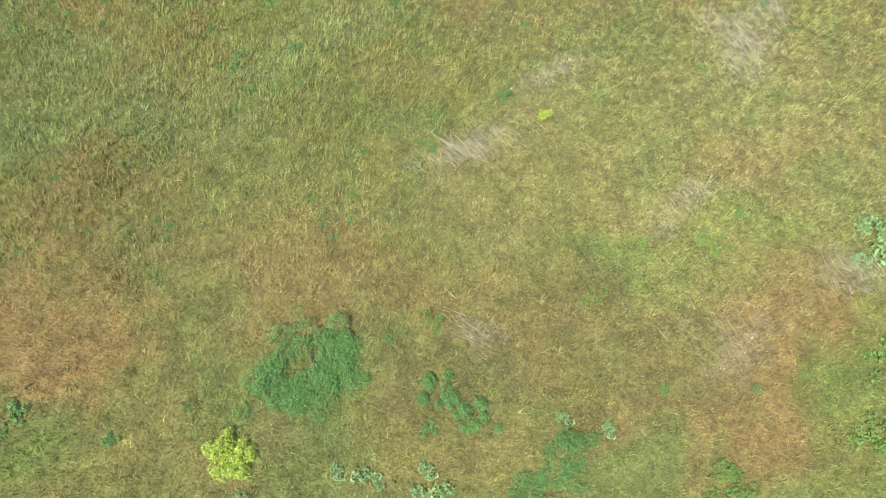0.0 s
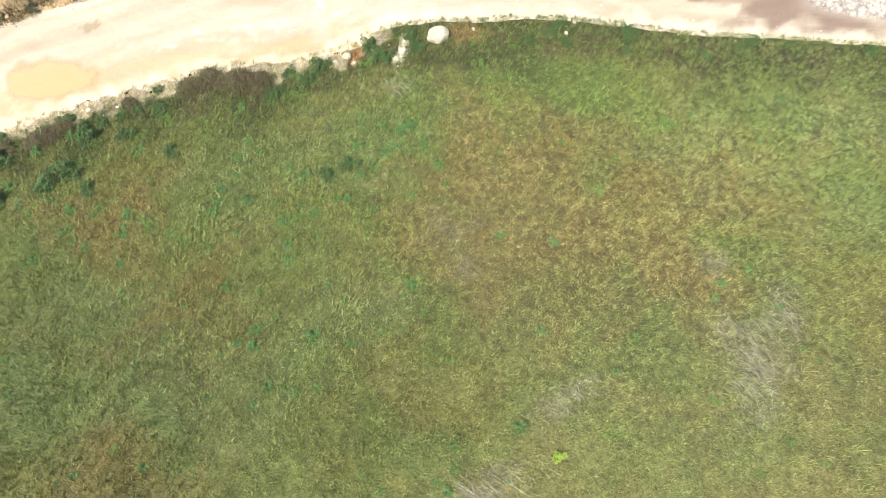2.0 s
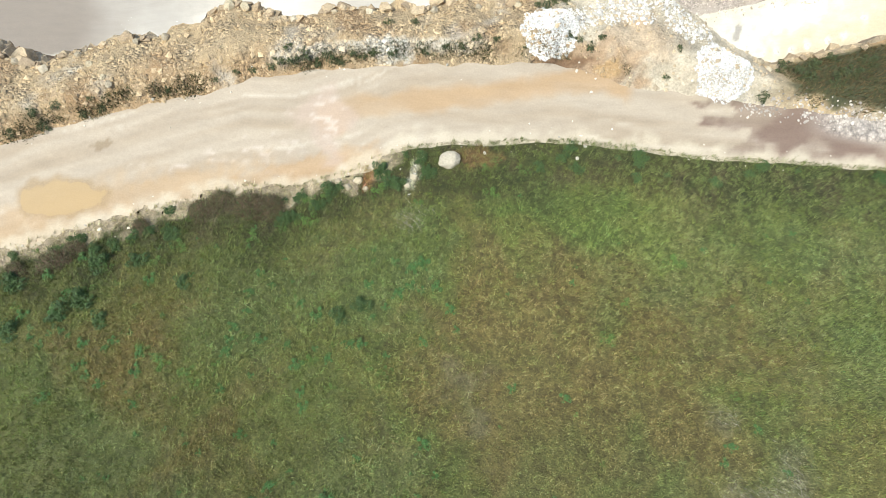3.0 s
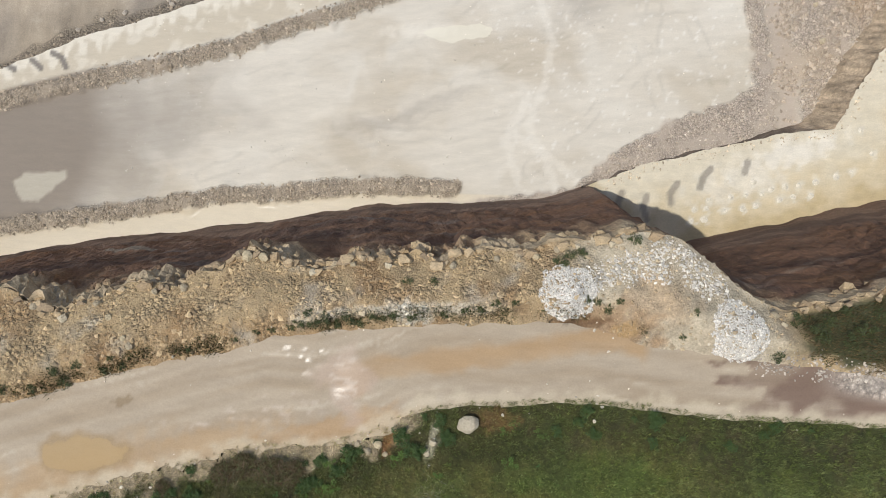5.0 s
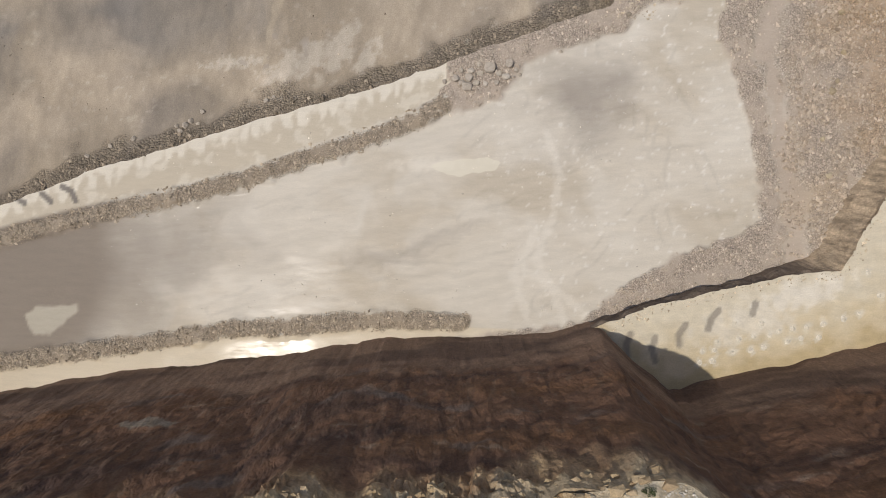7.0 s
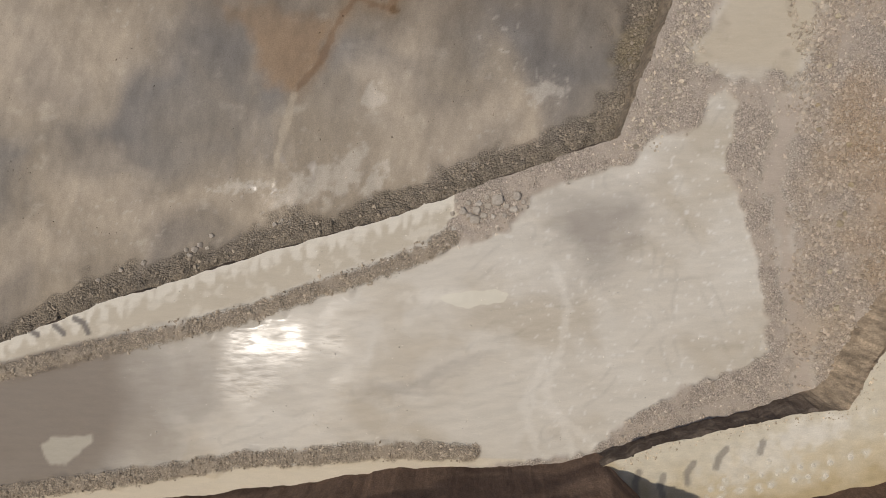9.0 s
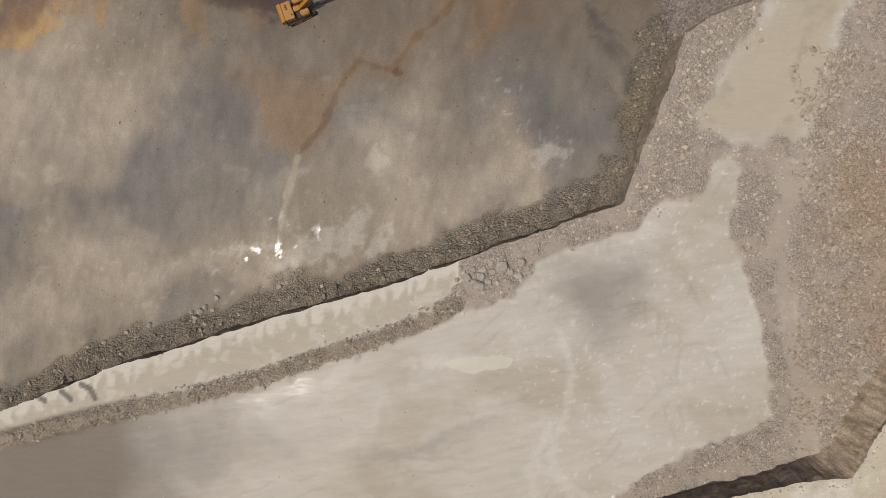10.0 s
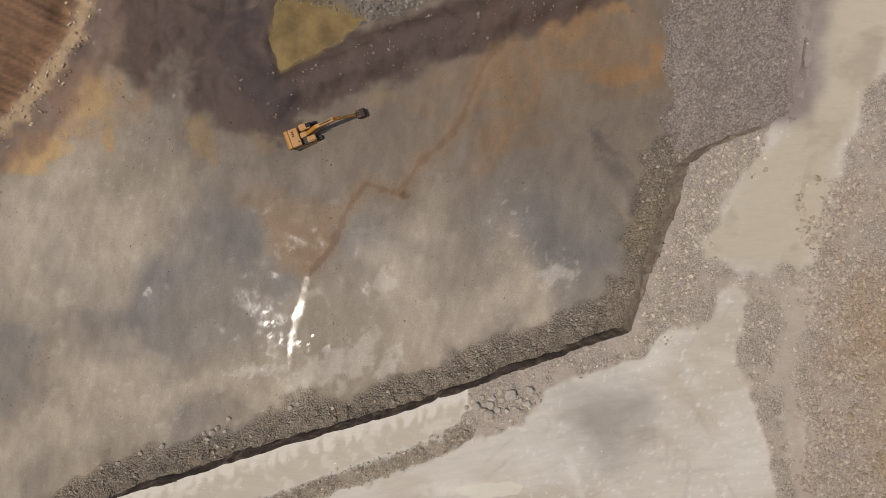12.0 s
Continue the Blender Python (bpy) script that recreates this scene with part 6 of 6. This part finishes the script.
scatter("ramp_rubble", 15000, (13, 36, 124, 158), lambda x, y: (past(LEDGE, x, y) > 0.5) * clumpy(x, y, 407, 3.0) * step(16.2, 18.6, x + 2.2 * fbm(x, y, 5, 5, 144)) * (0.25 + 0.75 * step(33, 22, x + 2 * fbm(x, y, 4, 3, 147))), pit_height, 0.1, 0.6, srgb(154, 144, 132), "grey crushed stone on the ramp between the floors", 3.5, True)
scatter("pond_rubble", 4200, (-42, -8, 146, 160), lambda x, y: step(-0.5, 0.6, y - np.interp(x, [-42, -36, -30, -26, -20, -14, -8], [151.5, 150.3, 148.8, 147.6, 149.6, 152.5, 156]) + 0.8 * fbm(x, y, 2, 3, 413)), pit_height, 0.25, 0.95, srgb(132, 126, 116),
        "coarse grey boulders heaped beyond the pond", 2.0, True)
scatter("scarp_rubble", 2600, (-92, -62, 124, 160), lambda x, y: step(2.6, 0.4, away(SCARP, x, y) + 0.8 * fbm(x, y, 2, 3, 408)), pit_height, 0.15, 0.8, srgb(176, 158, 132), "pale stones along the top of the spoil slope", 3.0)
scatter("pit_stones", 14000, (-86, 20, 84, 150), lambda x, y: step(0.0, 0.9, fbm(x, y, 6, 4, 409)) * (past(LEDGE, x, y) > 3) * (inside(POND, x, y) < -1), pit_height, 0.07, 0.4, srgb(166, 156, 140), "scattered small stones on the lower pit floor", 4.0, True, pit_colour)
scatter("ridge_stones", 1600, (-50, 6, 133, 156), lambda x, y: step(6.0, 2.0, away(RIDGE, x, y)) * clumpy(x, y, 410, 3), pit_height, 0.12, 0.6, srgb(120, 108, 98), "stones on the brown mud ridge", 3.0)
scatter("floor_chips", 9000, (-60, 34, 54, 110), lambda x, y: step(0.1, 0.9, fbm(x, y, 5, 4, 414)) * (past(LEDGE, x, y) < -0.8) * (past(TOE, x, y) > 0.5) * ((x < 9) | (past(BENCH, x, y) > 0.5)), floor_height, 0.06, 0.3, srgb(204, 198, 186), "small pale stone chips strewn on the white floor", 3.0, True)
scatter("ledge_stones", 3000, (8, 30, 100, 132), lambda x, y: step(3.4, 2.2, np.abs(-past(LEDGE, x, y) - 3.2) + fbm(x, y, 3, 3, 411)) * (past(LEDGE, x, y) < -0.6), floor_height, 0.15, 0.7, srgb(190, 178, 158), "line of broken stone along the ledge", 3.0)


# ---- single boulders, each a thing ----
boulder_mat = earth("boulder_stone", 2.0, 9.0, 0.18, 0.6, 0.9, 0.9)


def boulder_mesh(seed, sharp=20, flat=0.7, shades=((186, 170, 138), (176, 160, 130), (196, 182, 154), (166, 152, 126))):
    r = random.Random(seed)
    bm = bmesh.new()
    for _ in range(sharp):
        v = Vector((r.gauss(0, 1), r.gauss(0, 1), r.gauss(0, 1))).normalized()
        bm.verts.new((v.x * r.uniform(0.8, 1.05), v.y * r.uniform(0.7, 0.95), v.z * flat))
    res = bmesh.ops.convex_hull(bm, input=bm.verts)
    loose = [e for e in res["geom_interior"] if isinstance(e, bmesh.types.BMVert)]
    bmesh.ops.delete(bm, geom=loose, context="VERTS")
    bmesh.ops.bevel(bm, geom=list(bm.edges), offset=0.06, segments=1, affect="EDGES")
    me = bpy.data.meshes.new("boulder")
    bm.to_mesh(me)
    bm.free()
    a = me.attributes.new("tint", "FLOAT_COLOR", "POINT")
    shade = srgb(*r.choice(shades))
    a.data.foreach_set("color", np.tile([*shade, 1.0], len(me.vertices)).astype(np.float32))
    me.materials.append(boulder_mat)
    return me


BOULDERS = [boulder_mesh(500 + k) for k in range(9)]
GREY_BOULDERS = [boulder_mesh(530 + k, 15, 0.6, ((188, 178, 162), (178, 168, 154), (198, 189, 175))) for k in range(7)]


def boulder(x, y, size, height, label="angular grey limestone boulder among rubble", group="", k=None):
    while height is top_height and not before(CREST_LINE, CREST, np.array([x]), np.array([y + 0.25]))[0]:
        y -= 0.15
    z = float(height(np.array([x]), np.array([y]))[0])
    me = random.choice(BOULDERS if k is None else GREY_BOULDERS)
    ob = new("boulder", me)
    ob.matrix_basis = pose(x, y, z + size * 0.18, random.uniform(-12, 12), random.uniform(-12, 12), random.uniform(0, 360)) @ Matrix.Scale(size / 2, 4)
    return tagged(ob, label, "boulder", group)


bm = bmesh.new()
bmesh.ops.create_icosphere(bm, subdivisions=4, radius=1)
for v in bm.verts:
    n = noise.fractal(v.co * 1.3 + Vector((3, 1, 7)), 1.0, 2.0, 4)
    v.co *= 1 + 0.16 * n
    v.co.x, v.co.y, v.co.z = v.co.x * 1.0, v.co.y * 0.8, max(v.co.z * 0.62, -0.45)
round_mesh = bpy.data.meshes.new("boulder")
bm.to_mesh(round_mesh)
bm.free()
a = round_mesh.attributes.new("tint", "FLOAT_COLOR", "POINT")
a.data.foreach_set("color", np.tile([*srgb(184, 172, 148), 1.0], len(round_mesh.vertices)).astype(np.float32))
round_mesh.materials.append(boulder_mat)
round_rock = new("boulder", round_mesh)
round_rock.matrix_basis = pose(-4.6, 35.0, ground_at(-4.6, 35.0) + 0.25, 6, -4, 20) @ Matrix.Scale(0.78, 4)
tagged(round_rock, "large rounded pale boulder on the road verge", "boulder")
for x, y, s in ((-5.3, 92.8, 2.2), (-2.6, 93.4, 1.6), (-3.0, 91.5, 1.5), (-7.9, 92.2, 1.3), (-8.2, 91.3, 1.6), (-8.4, 90.1, 2.0), (-10.1, 91.1, 1.4), (-11.1, 92.6, 0.9), (-5.9, 90.5, 1.0), (-6.6, 92.0, 1.2), (-9.3, 92.4, 1.1), (-4.3, 90.6, 1.0), (-7.2, 90.6, 1.3), (-9.2, 90.6, 1.2), (-6.8, 93.2, 1.0), (-4.0, 92.0, 1.2), (-11.6, 90.8, 1.0), (-1.6, 92.6, 1.1)):
    boulder(x, y, s, floor_height, "large split block of limestone on the floor", "blocks beside the ledge", 1)
for x, y, s in ((-38.8, 88.8, 1.0), (-37.7, 89.5, 0.7), (-59.0, 82.5, 1.1), (-51.0, 84.7, 1.5), (-51.6, 83.8, 1.2), (-48.5, 86.9, 1.0), (-50.2, 85.4, 1.3), (-52.4, 84.6, 1.0), (-49.0, 85.0, 0.8), (-62.5, 81.3, 0.9), (-66.0, 79.6, 1.0)):
    boulder(x, y, s, pit_height, "angular grey boulder fallen below the ledge", "boulders below the ledge", 1)
for x, y, s in ((-21.4, 46.2, 1.7), (-20.2, 46.2, 1.4), (-31.2, 41.3, 1.0), (-28.9, 39.5, 1.1), (-29.4, 40.0, 0.8), (-35.0, 41.0, 1.5), (-10.9, 46.0, 1.2), (17.7, 43.5, 1.3), (18.3, 42.9, 1.0), (-6.2, 46.2, 1.1), (-16.4, 45.5, 1.3),
                (-0.1, 47.1, 1.0), (1.5, 47.7, 1.1), (3.0, 48.0, 0.9), (-3.0, 46.8, 0.9), (-13.5, 45.9, 1.0), (-26.0, 43.7, 1.2), (-28.2, 43.3, 1.0), (-32.5, 42.2, 1.1), (5.5, 48.3, 1.0), (9.3, 49.0, 0.8), (-37.6, 41.7, 1.3)):
    boulder(x, y, s * 0.65, top_height, "broken block of tan limestone at the quarry edge", "blocks at the quarry edge")
for x, y, s in ((-7.0, 33.7, 0.9), (-7.4, 33.0, 0.7), (-10.9, 33.3, 0.9), (-11.6, 32.8, 0.8), (-10.3, 32.7, 0.7), (-12.4, 33.2, 0.7), (-13.4, 32.9, 0.6)):
    boulder(x, y, s * 0.8, top_height, "pale lump of limestone in the verge", "lumps in the verge")
for x, y, s in ((41.6, 90.6, 1.3), (42.2, 92.0, 0.9), (43.0, 96.0, 1.1), (40.4, 84.0, 0.9), (41.4, 79.0, 1.1), (38.6, 103.5, 1.0), (39.6, 112.2, 0.9), (40.6, 119.0, 1.0), (38.2, 106.8, 0.9), (42.4, 101.5, 1.0)):
    boulder(x, y, s, floor_height, "tan boulder on the stony side of the floor", "boulders at the side")


# ---- white cones of drill dust on the shelf ----
def dust_mesh():
    bm = bmesh.new()
    bmesh.ops.create_cone(bm, cap_ends=True, segments=14, radius1=0.45, radius2=0.06, depth=0.14)
    for v in bm.verts:
        v.co += Vector((random.uniform(-0.07, 0.07), random.uniform(-0.07, 0.07), 0.07))
    me = bpy.data.meshes.new("dust_cone")
    bm.to_mesh(me)
    bm.free()
    a = me.attributes.new("tint", "FLOAT_COLOR", "POINT")
    a.data.foreach_set("color", np.tile([*srgb(218, 210, 192), 1.0], len(me.vertices)).astype(np.float32))
    me.materials.append(boulder_mat)
    return me


DUST_MESH = dust_mesh()
for x, y in DUST:
    cone = new("dust_cone", DUST_MESH)
    cone.matrix_basis = pose(x, y, float(shelf_height(np.array([x]), np.array([y]))[0]) - 0.03, 0, 0, random.uniform(0, 360)) @ Matrix.Scale(random.uniform(0.7, 1.15), 4)
    tagged(cone, "small cone of white drill dust on the shelf", "dust heap", "drill dust cones")


# ---- the excavator ----
def paint(name, colour, rough, metal=0.0, dirt=0.35):
    m, nodes, links, out = material(name)
    co = nodes.new("ShaderNodeTexCoord").outputs["Object"]
    n = noise_node(nodes, links, co, 1.6, 8, 0.7)
    col = ramp(nodes, links, n, [(0.35, tuple(colour)), (0.75, tuple(np.asarray(colour) * (1 - dirt) + srgb(140, 124, 98) * dirt * 0.6))])
    links.new(col, out.inputs["Base Color"])
    out.inputs["Roughness"].default_value, out.inputs["Metallic"].default_value = rough, metal
    return m


yellow = paint("worn_yellow_paint", srgb(184, 128, 48), 0.5)
black = paint("black_rubber_and_steel", srgb(44, 42, 40), 0.7, 0.0, 0.5)
steel = paint("bare_steel", srgb(120, 116, 110), 0.4, 0.8)
chrome = paint("chromed_rod", srgb(200, 200, 200), 0.15, 1.0, 0.1)
rusty = paint("worn_rusty_steel", srgb(78, 62, 52), 0.65, 0.3, 0.4)
glass_dark = paint("tinted_glass", srgb(26, 32, 36), 0.05, 0.0, 0.1)


def box(x0, x1, y0, y1, z0, z1, bevel=0.05):
    bm = bmesh.new()
    bmesh.ops.create_cube(bm, size=1)
    for v in bm.verts:
        v.co = Vector(((x0 + x1) / 2 + v.co.x * (x1 - x0), (y0 + y1) / 2 + v.co.y * (y1 - y0), (z0 + z1) / 2 + v.co.z * (z1 - z0)))
    if bevel:
        bmesh.ops.bevel(bm, geom=list(bm.edges), offset=bevel, segments=2, affect="EDGES")
    return bm


def profile(points, y0, y1, bevel=0.03):
    """A side outline in x and z, given width from y0 to y1."""
    bm = bmesh.new()
    f = bm.faces.new([bm.verts.new((x, y0, z)) for x, z in points])
    res = bmesh.ops.extrude_face_region(bm, geom=[f])
    bmesh.ops.translate(bm, vec=(0, y1 - y0, 0), verts=[v for v in res["geom"] if isinstance(v, bmesh.types.BMVert)])
    bmesh.ops.recalc_face_normals(bm, faces=bm.faces)
    if bevel:
        bmesh.ops.bevel(bm, geom=[e for e in bm.edges if e.calc_face_angle(0) > 0.5], offset=bevel, segments=1, affect="EDGES")
    return bm


def rod(a, b, r, seg=12):
    bm = bmesh.new()
    a, b = Vector(a), Vector(b)
    bmesh.ops.create_cone(bm, segments=seg, radius1=r, radius2=r, depth=(b - a).length, cap_ends=True)
    bm.transform(Matrix.Translation((a + b) / 2) @ (b - a).to_track_quat("Z", "Y").to_matrix().to_4x4())
    return bm


def join(*parts):
    bm = bmesh.new()
    for p in parts:
        me = bpy.data.meshes.new("tmp")
        p.to_mesh(me)
        p.free()
        bm.from_mesh(me)
        bpy.data.meshes.remove(me)
    return bm


def excavator(x, y, z, turn):
    ex = tagged(new("excavator"), "yellow tracked excavator with its bucket on the pit floor", "excavator")
    ex.matrix_basis = pose(x, y, z, 0, 0, turn)
    for side in (-1, 1):
        c = side * 1.2
        loop = [(-2.2, 0.45), (-2.0, 0.15), (-1.7, 0.02), (1.7, 0.02), (2.0, 0.15), (2.2, 0.45), (2.05, 0.75), (1.75, 0.92), (-1.75, 0.92), (-2.05, 0.75)]
        tr = part("track", profile(loop, c - 0.3, c + 0.3, 0.04), black, ex, "muddy black steel track")
        tr.rotation_euler = (0, 0, radians(5))
        for k in range(17):
            part("shoe", box(-2.0 + 0.25 * k - 0.09, -2.0 + 0.25 * k + 0.09, c - 0.32, c + 0.32, 0.9, 0.955, 0), black, tr)
        part("track_frame", box(-1.5, 1.5, c - 0.34, c + 0.34, 0.3, 0.65, 0.05), yellow, tr)
    part("undercarriage", box(-1.1, 1.1, -0.95, 0.95, 0.45, 0.95, 0.08), black, ex)
    part("slew_ring", rod((0, 0, 0.9), (0, 0, 1.12), 0.62, 24), steel, ex)
    part("deck", box(-2.3, 1.5, -1.4, 1.4, 1.1, 1.32, 0.04), black, ex)
    cw = [(-2.95, 1.2), (-2.3, 1.12), (-2.2, 2.45), (-2.75, 2.45), (-2.95, 2.2)]
    part("counterweight", profile(cw, -1.4, 1.4, 0.1), yellow, ex, "rounded yellow counterweight")
    hood = part("engine_hood", box(-2.2, -0.75, -1.35, 1.35, 1.3, 2.4, 0.08), yellow, ex)
    for k in range(3):
        part("vent", box(-1.75, -1.4, 0.15 + 0.3 * k, 0.38 + 0.3 * k, 2.39, 2.425, 0.01), black, hood, "black vent grille")
    part("exhaust", rod((-1.1, -0.8, 2.3), (-1.1, -0.8, 2.85), 0.07), steel, hood, "sooty exhaust pipe")
    part("walkway", box(-0.75, 0.1, -1.3, 1.3, 1.3, 1.5, 0.02), black, ex)
    part("side_box", box(0.15, 1.5, -1.4, -0.5, 1.3, 2.1, 0.07), yellow, ex)
    part("valve_cover", box(-0.65, 0.35, -0.35, 0.42, 1.4, 2.05, 0.06), yellow, ex)
    cab = part("cab", box(-0.3, 1.45, 0.48, 1.42, 1.3, 2.95, 0.1), yellow, ex, "yellow operator cab with tinted windows")
    part("windscreen", box(1.42, 1.48, 0.56, 1.34, 1.6, 2.8, 0.02), glass_dark, cab, "dark tinted glass")
    part("roof_hatch", box(0.75, 1.4, 0.6, 1.3, 2.93, 2.97, 0.02), glass_dark, cab, "dark tinted glass")
    part("side_window", box(-0.15, 1.3, 1.4, 1.44, 1.9, 2.75, 0.02), glass_dark, cab, "dark tinted glass")
    part("handrail", join(rod((0.2, -1.35, 2.1), (0.2, -1.35, 2.7), 0.025), rod((1.4, -1.35, 2.1), (1.4, -1.35, 2.7), 0.025), rod((0.2, -1.35, 2.7), (1.4, -1.35, 2.7), 0.025)), black, ex)
    boom = [(0.2, 1.55), (0.55, 1.45), (2.6, 3.45), (5.6, 4.1), (5.7, 4.4), (5.3, 4.55), (2.3, 4.15), (0.1, 1.85)]
    bo = part("boom", profile(boom, -0.28, 0.28, 0.04), yellow, ex, "cranked yellow boom")
    for side in (-0.42, 0.42):
        part("boom_cylinder", join(rod((0.9, side, 1.5), (2.2, side, 2.9), 0.11), rod((2.2, side, 2.9), (2.75, side, 3.45), 0.06)), steel, bo)
    part("arm_cylinder", join(rod((3.0, 0, 4.45), (4.6, 0, 4.85), 0.1), rod((4.6, 0, 4.85), (5.15, 0, 4.95), 0.06)), steel, bo)
    arm = [(5.0, 5.05), (5.35, 5.0), (5.75, 4.3), (8.5, 1.65), (8.35, 1.4), (8.15, 1.45), (5.3, 3.95), (5.2, 4.3)]
    ar = part("arm", profile(arm, -0.2, 0.2, 0.03), yellow, ex, "straight yellow dipper arm")
    part("bucket_cylinder", join(rod((6.0, 0, 4.4), (7.3, 0, 3.2), 0.09), rod((7.3, 0, 3.2), (8.2, 0, 2.3), 0.05)), chrome, ar, "bright hydraulic rod")
    part("bucket_link", join(rod((8.2, -0.15, 2.3), (8.9, -0.15, 1.75), 0.06), rod((8.2, 0.15, 2.3), (8.9, 0.15, 1.75), 0.06)), black, ar)
    shell = [(8.35, 1.55), (8.95, 1.75), (9.55, 1.5), (9.8, 0.95), (9.55, 0.4), (9.0, 0.12), (8.55, 0.25), (9.0, 0.4), (9.4, 0.85), (9.25, 1.25), (8.75, 1.3)]
    bu = part("bucket", profile(shell, -0.6, 0.6, 0.02), rusty, ex, "dark worn steel bucket")
    for side in (-0.6, 0.57):
        part("side_plate", profile([(8.35, 1.5), (9.5, 1.5), (9.75, 0.95), (9.5, 0.4), (8.6, 0.25)], side, side + 0.03, 0), rusty, bu)
    for k in range(5):
        part("tooth", profile([(8.62, 0.27), (8.3, 0.2), (8.6, 0.2)], -0.55 + 0.24 * k, -0.45 + 0.24 * k, 0), steel, bu)
    return ex


excavator(-36.2, 130.5, float(pit_height(np.array([-36.2]), np.array([130.5]))[0]), 21.0)
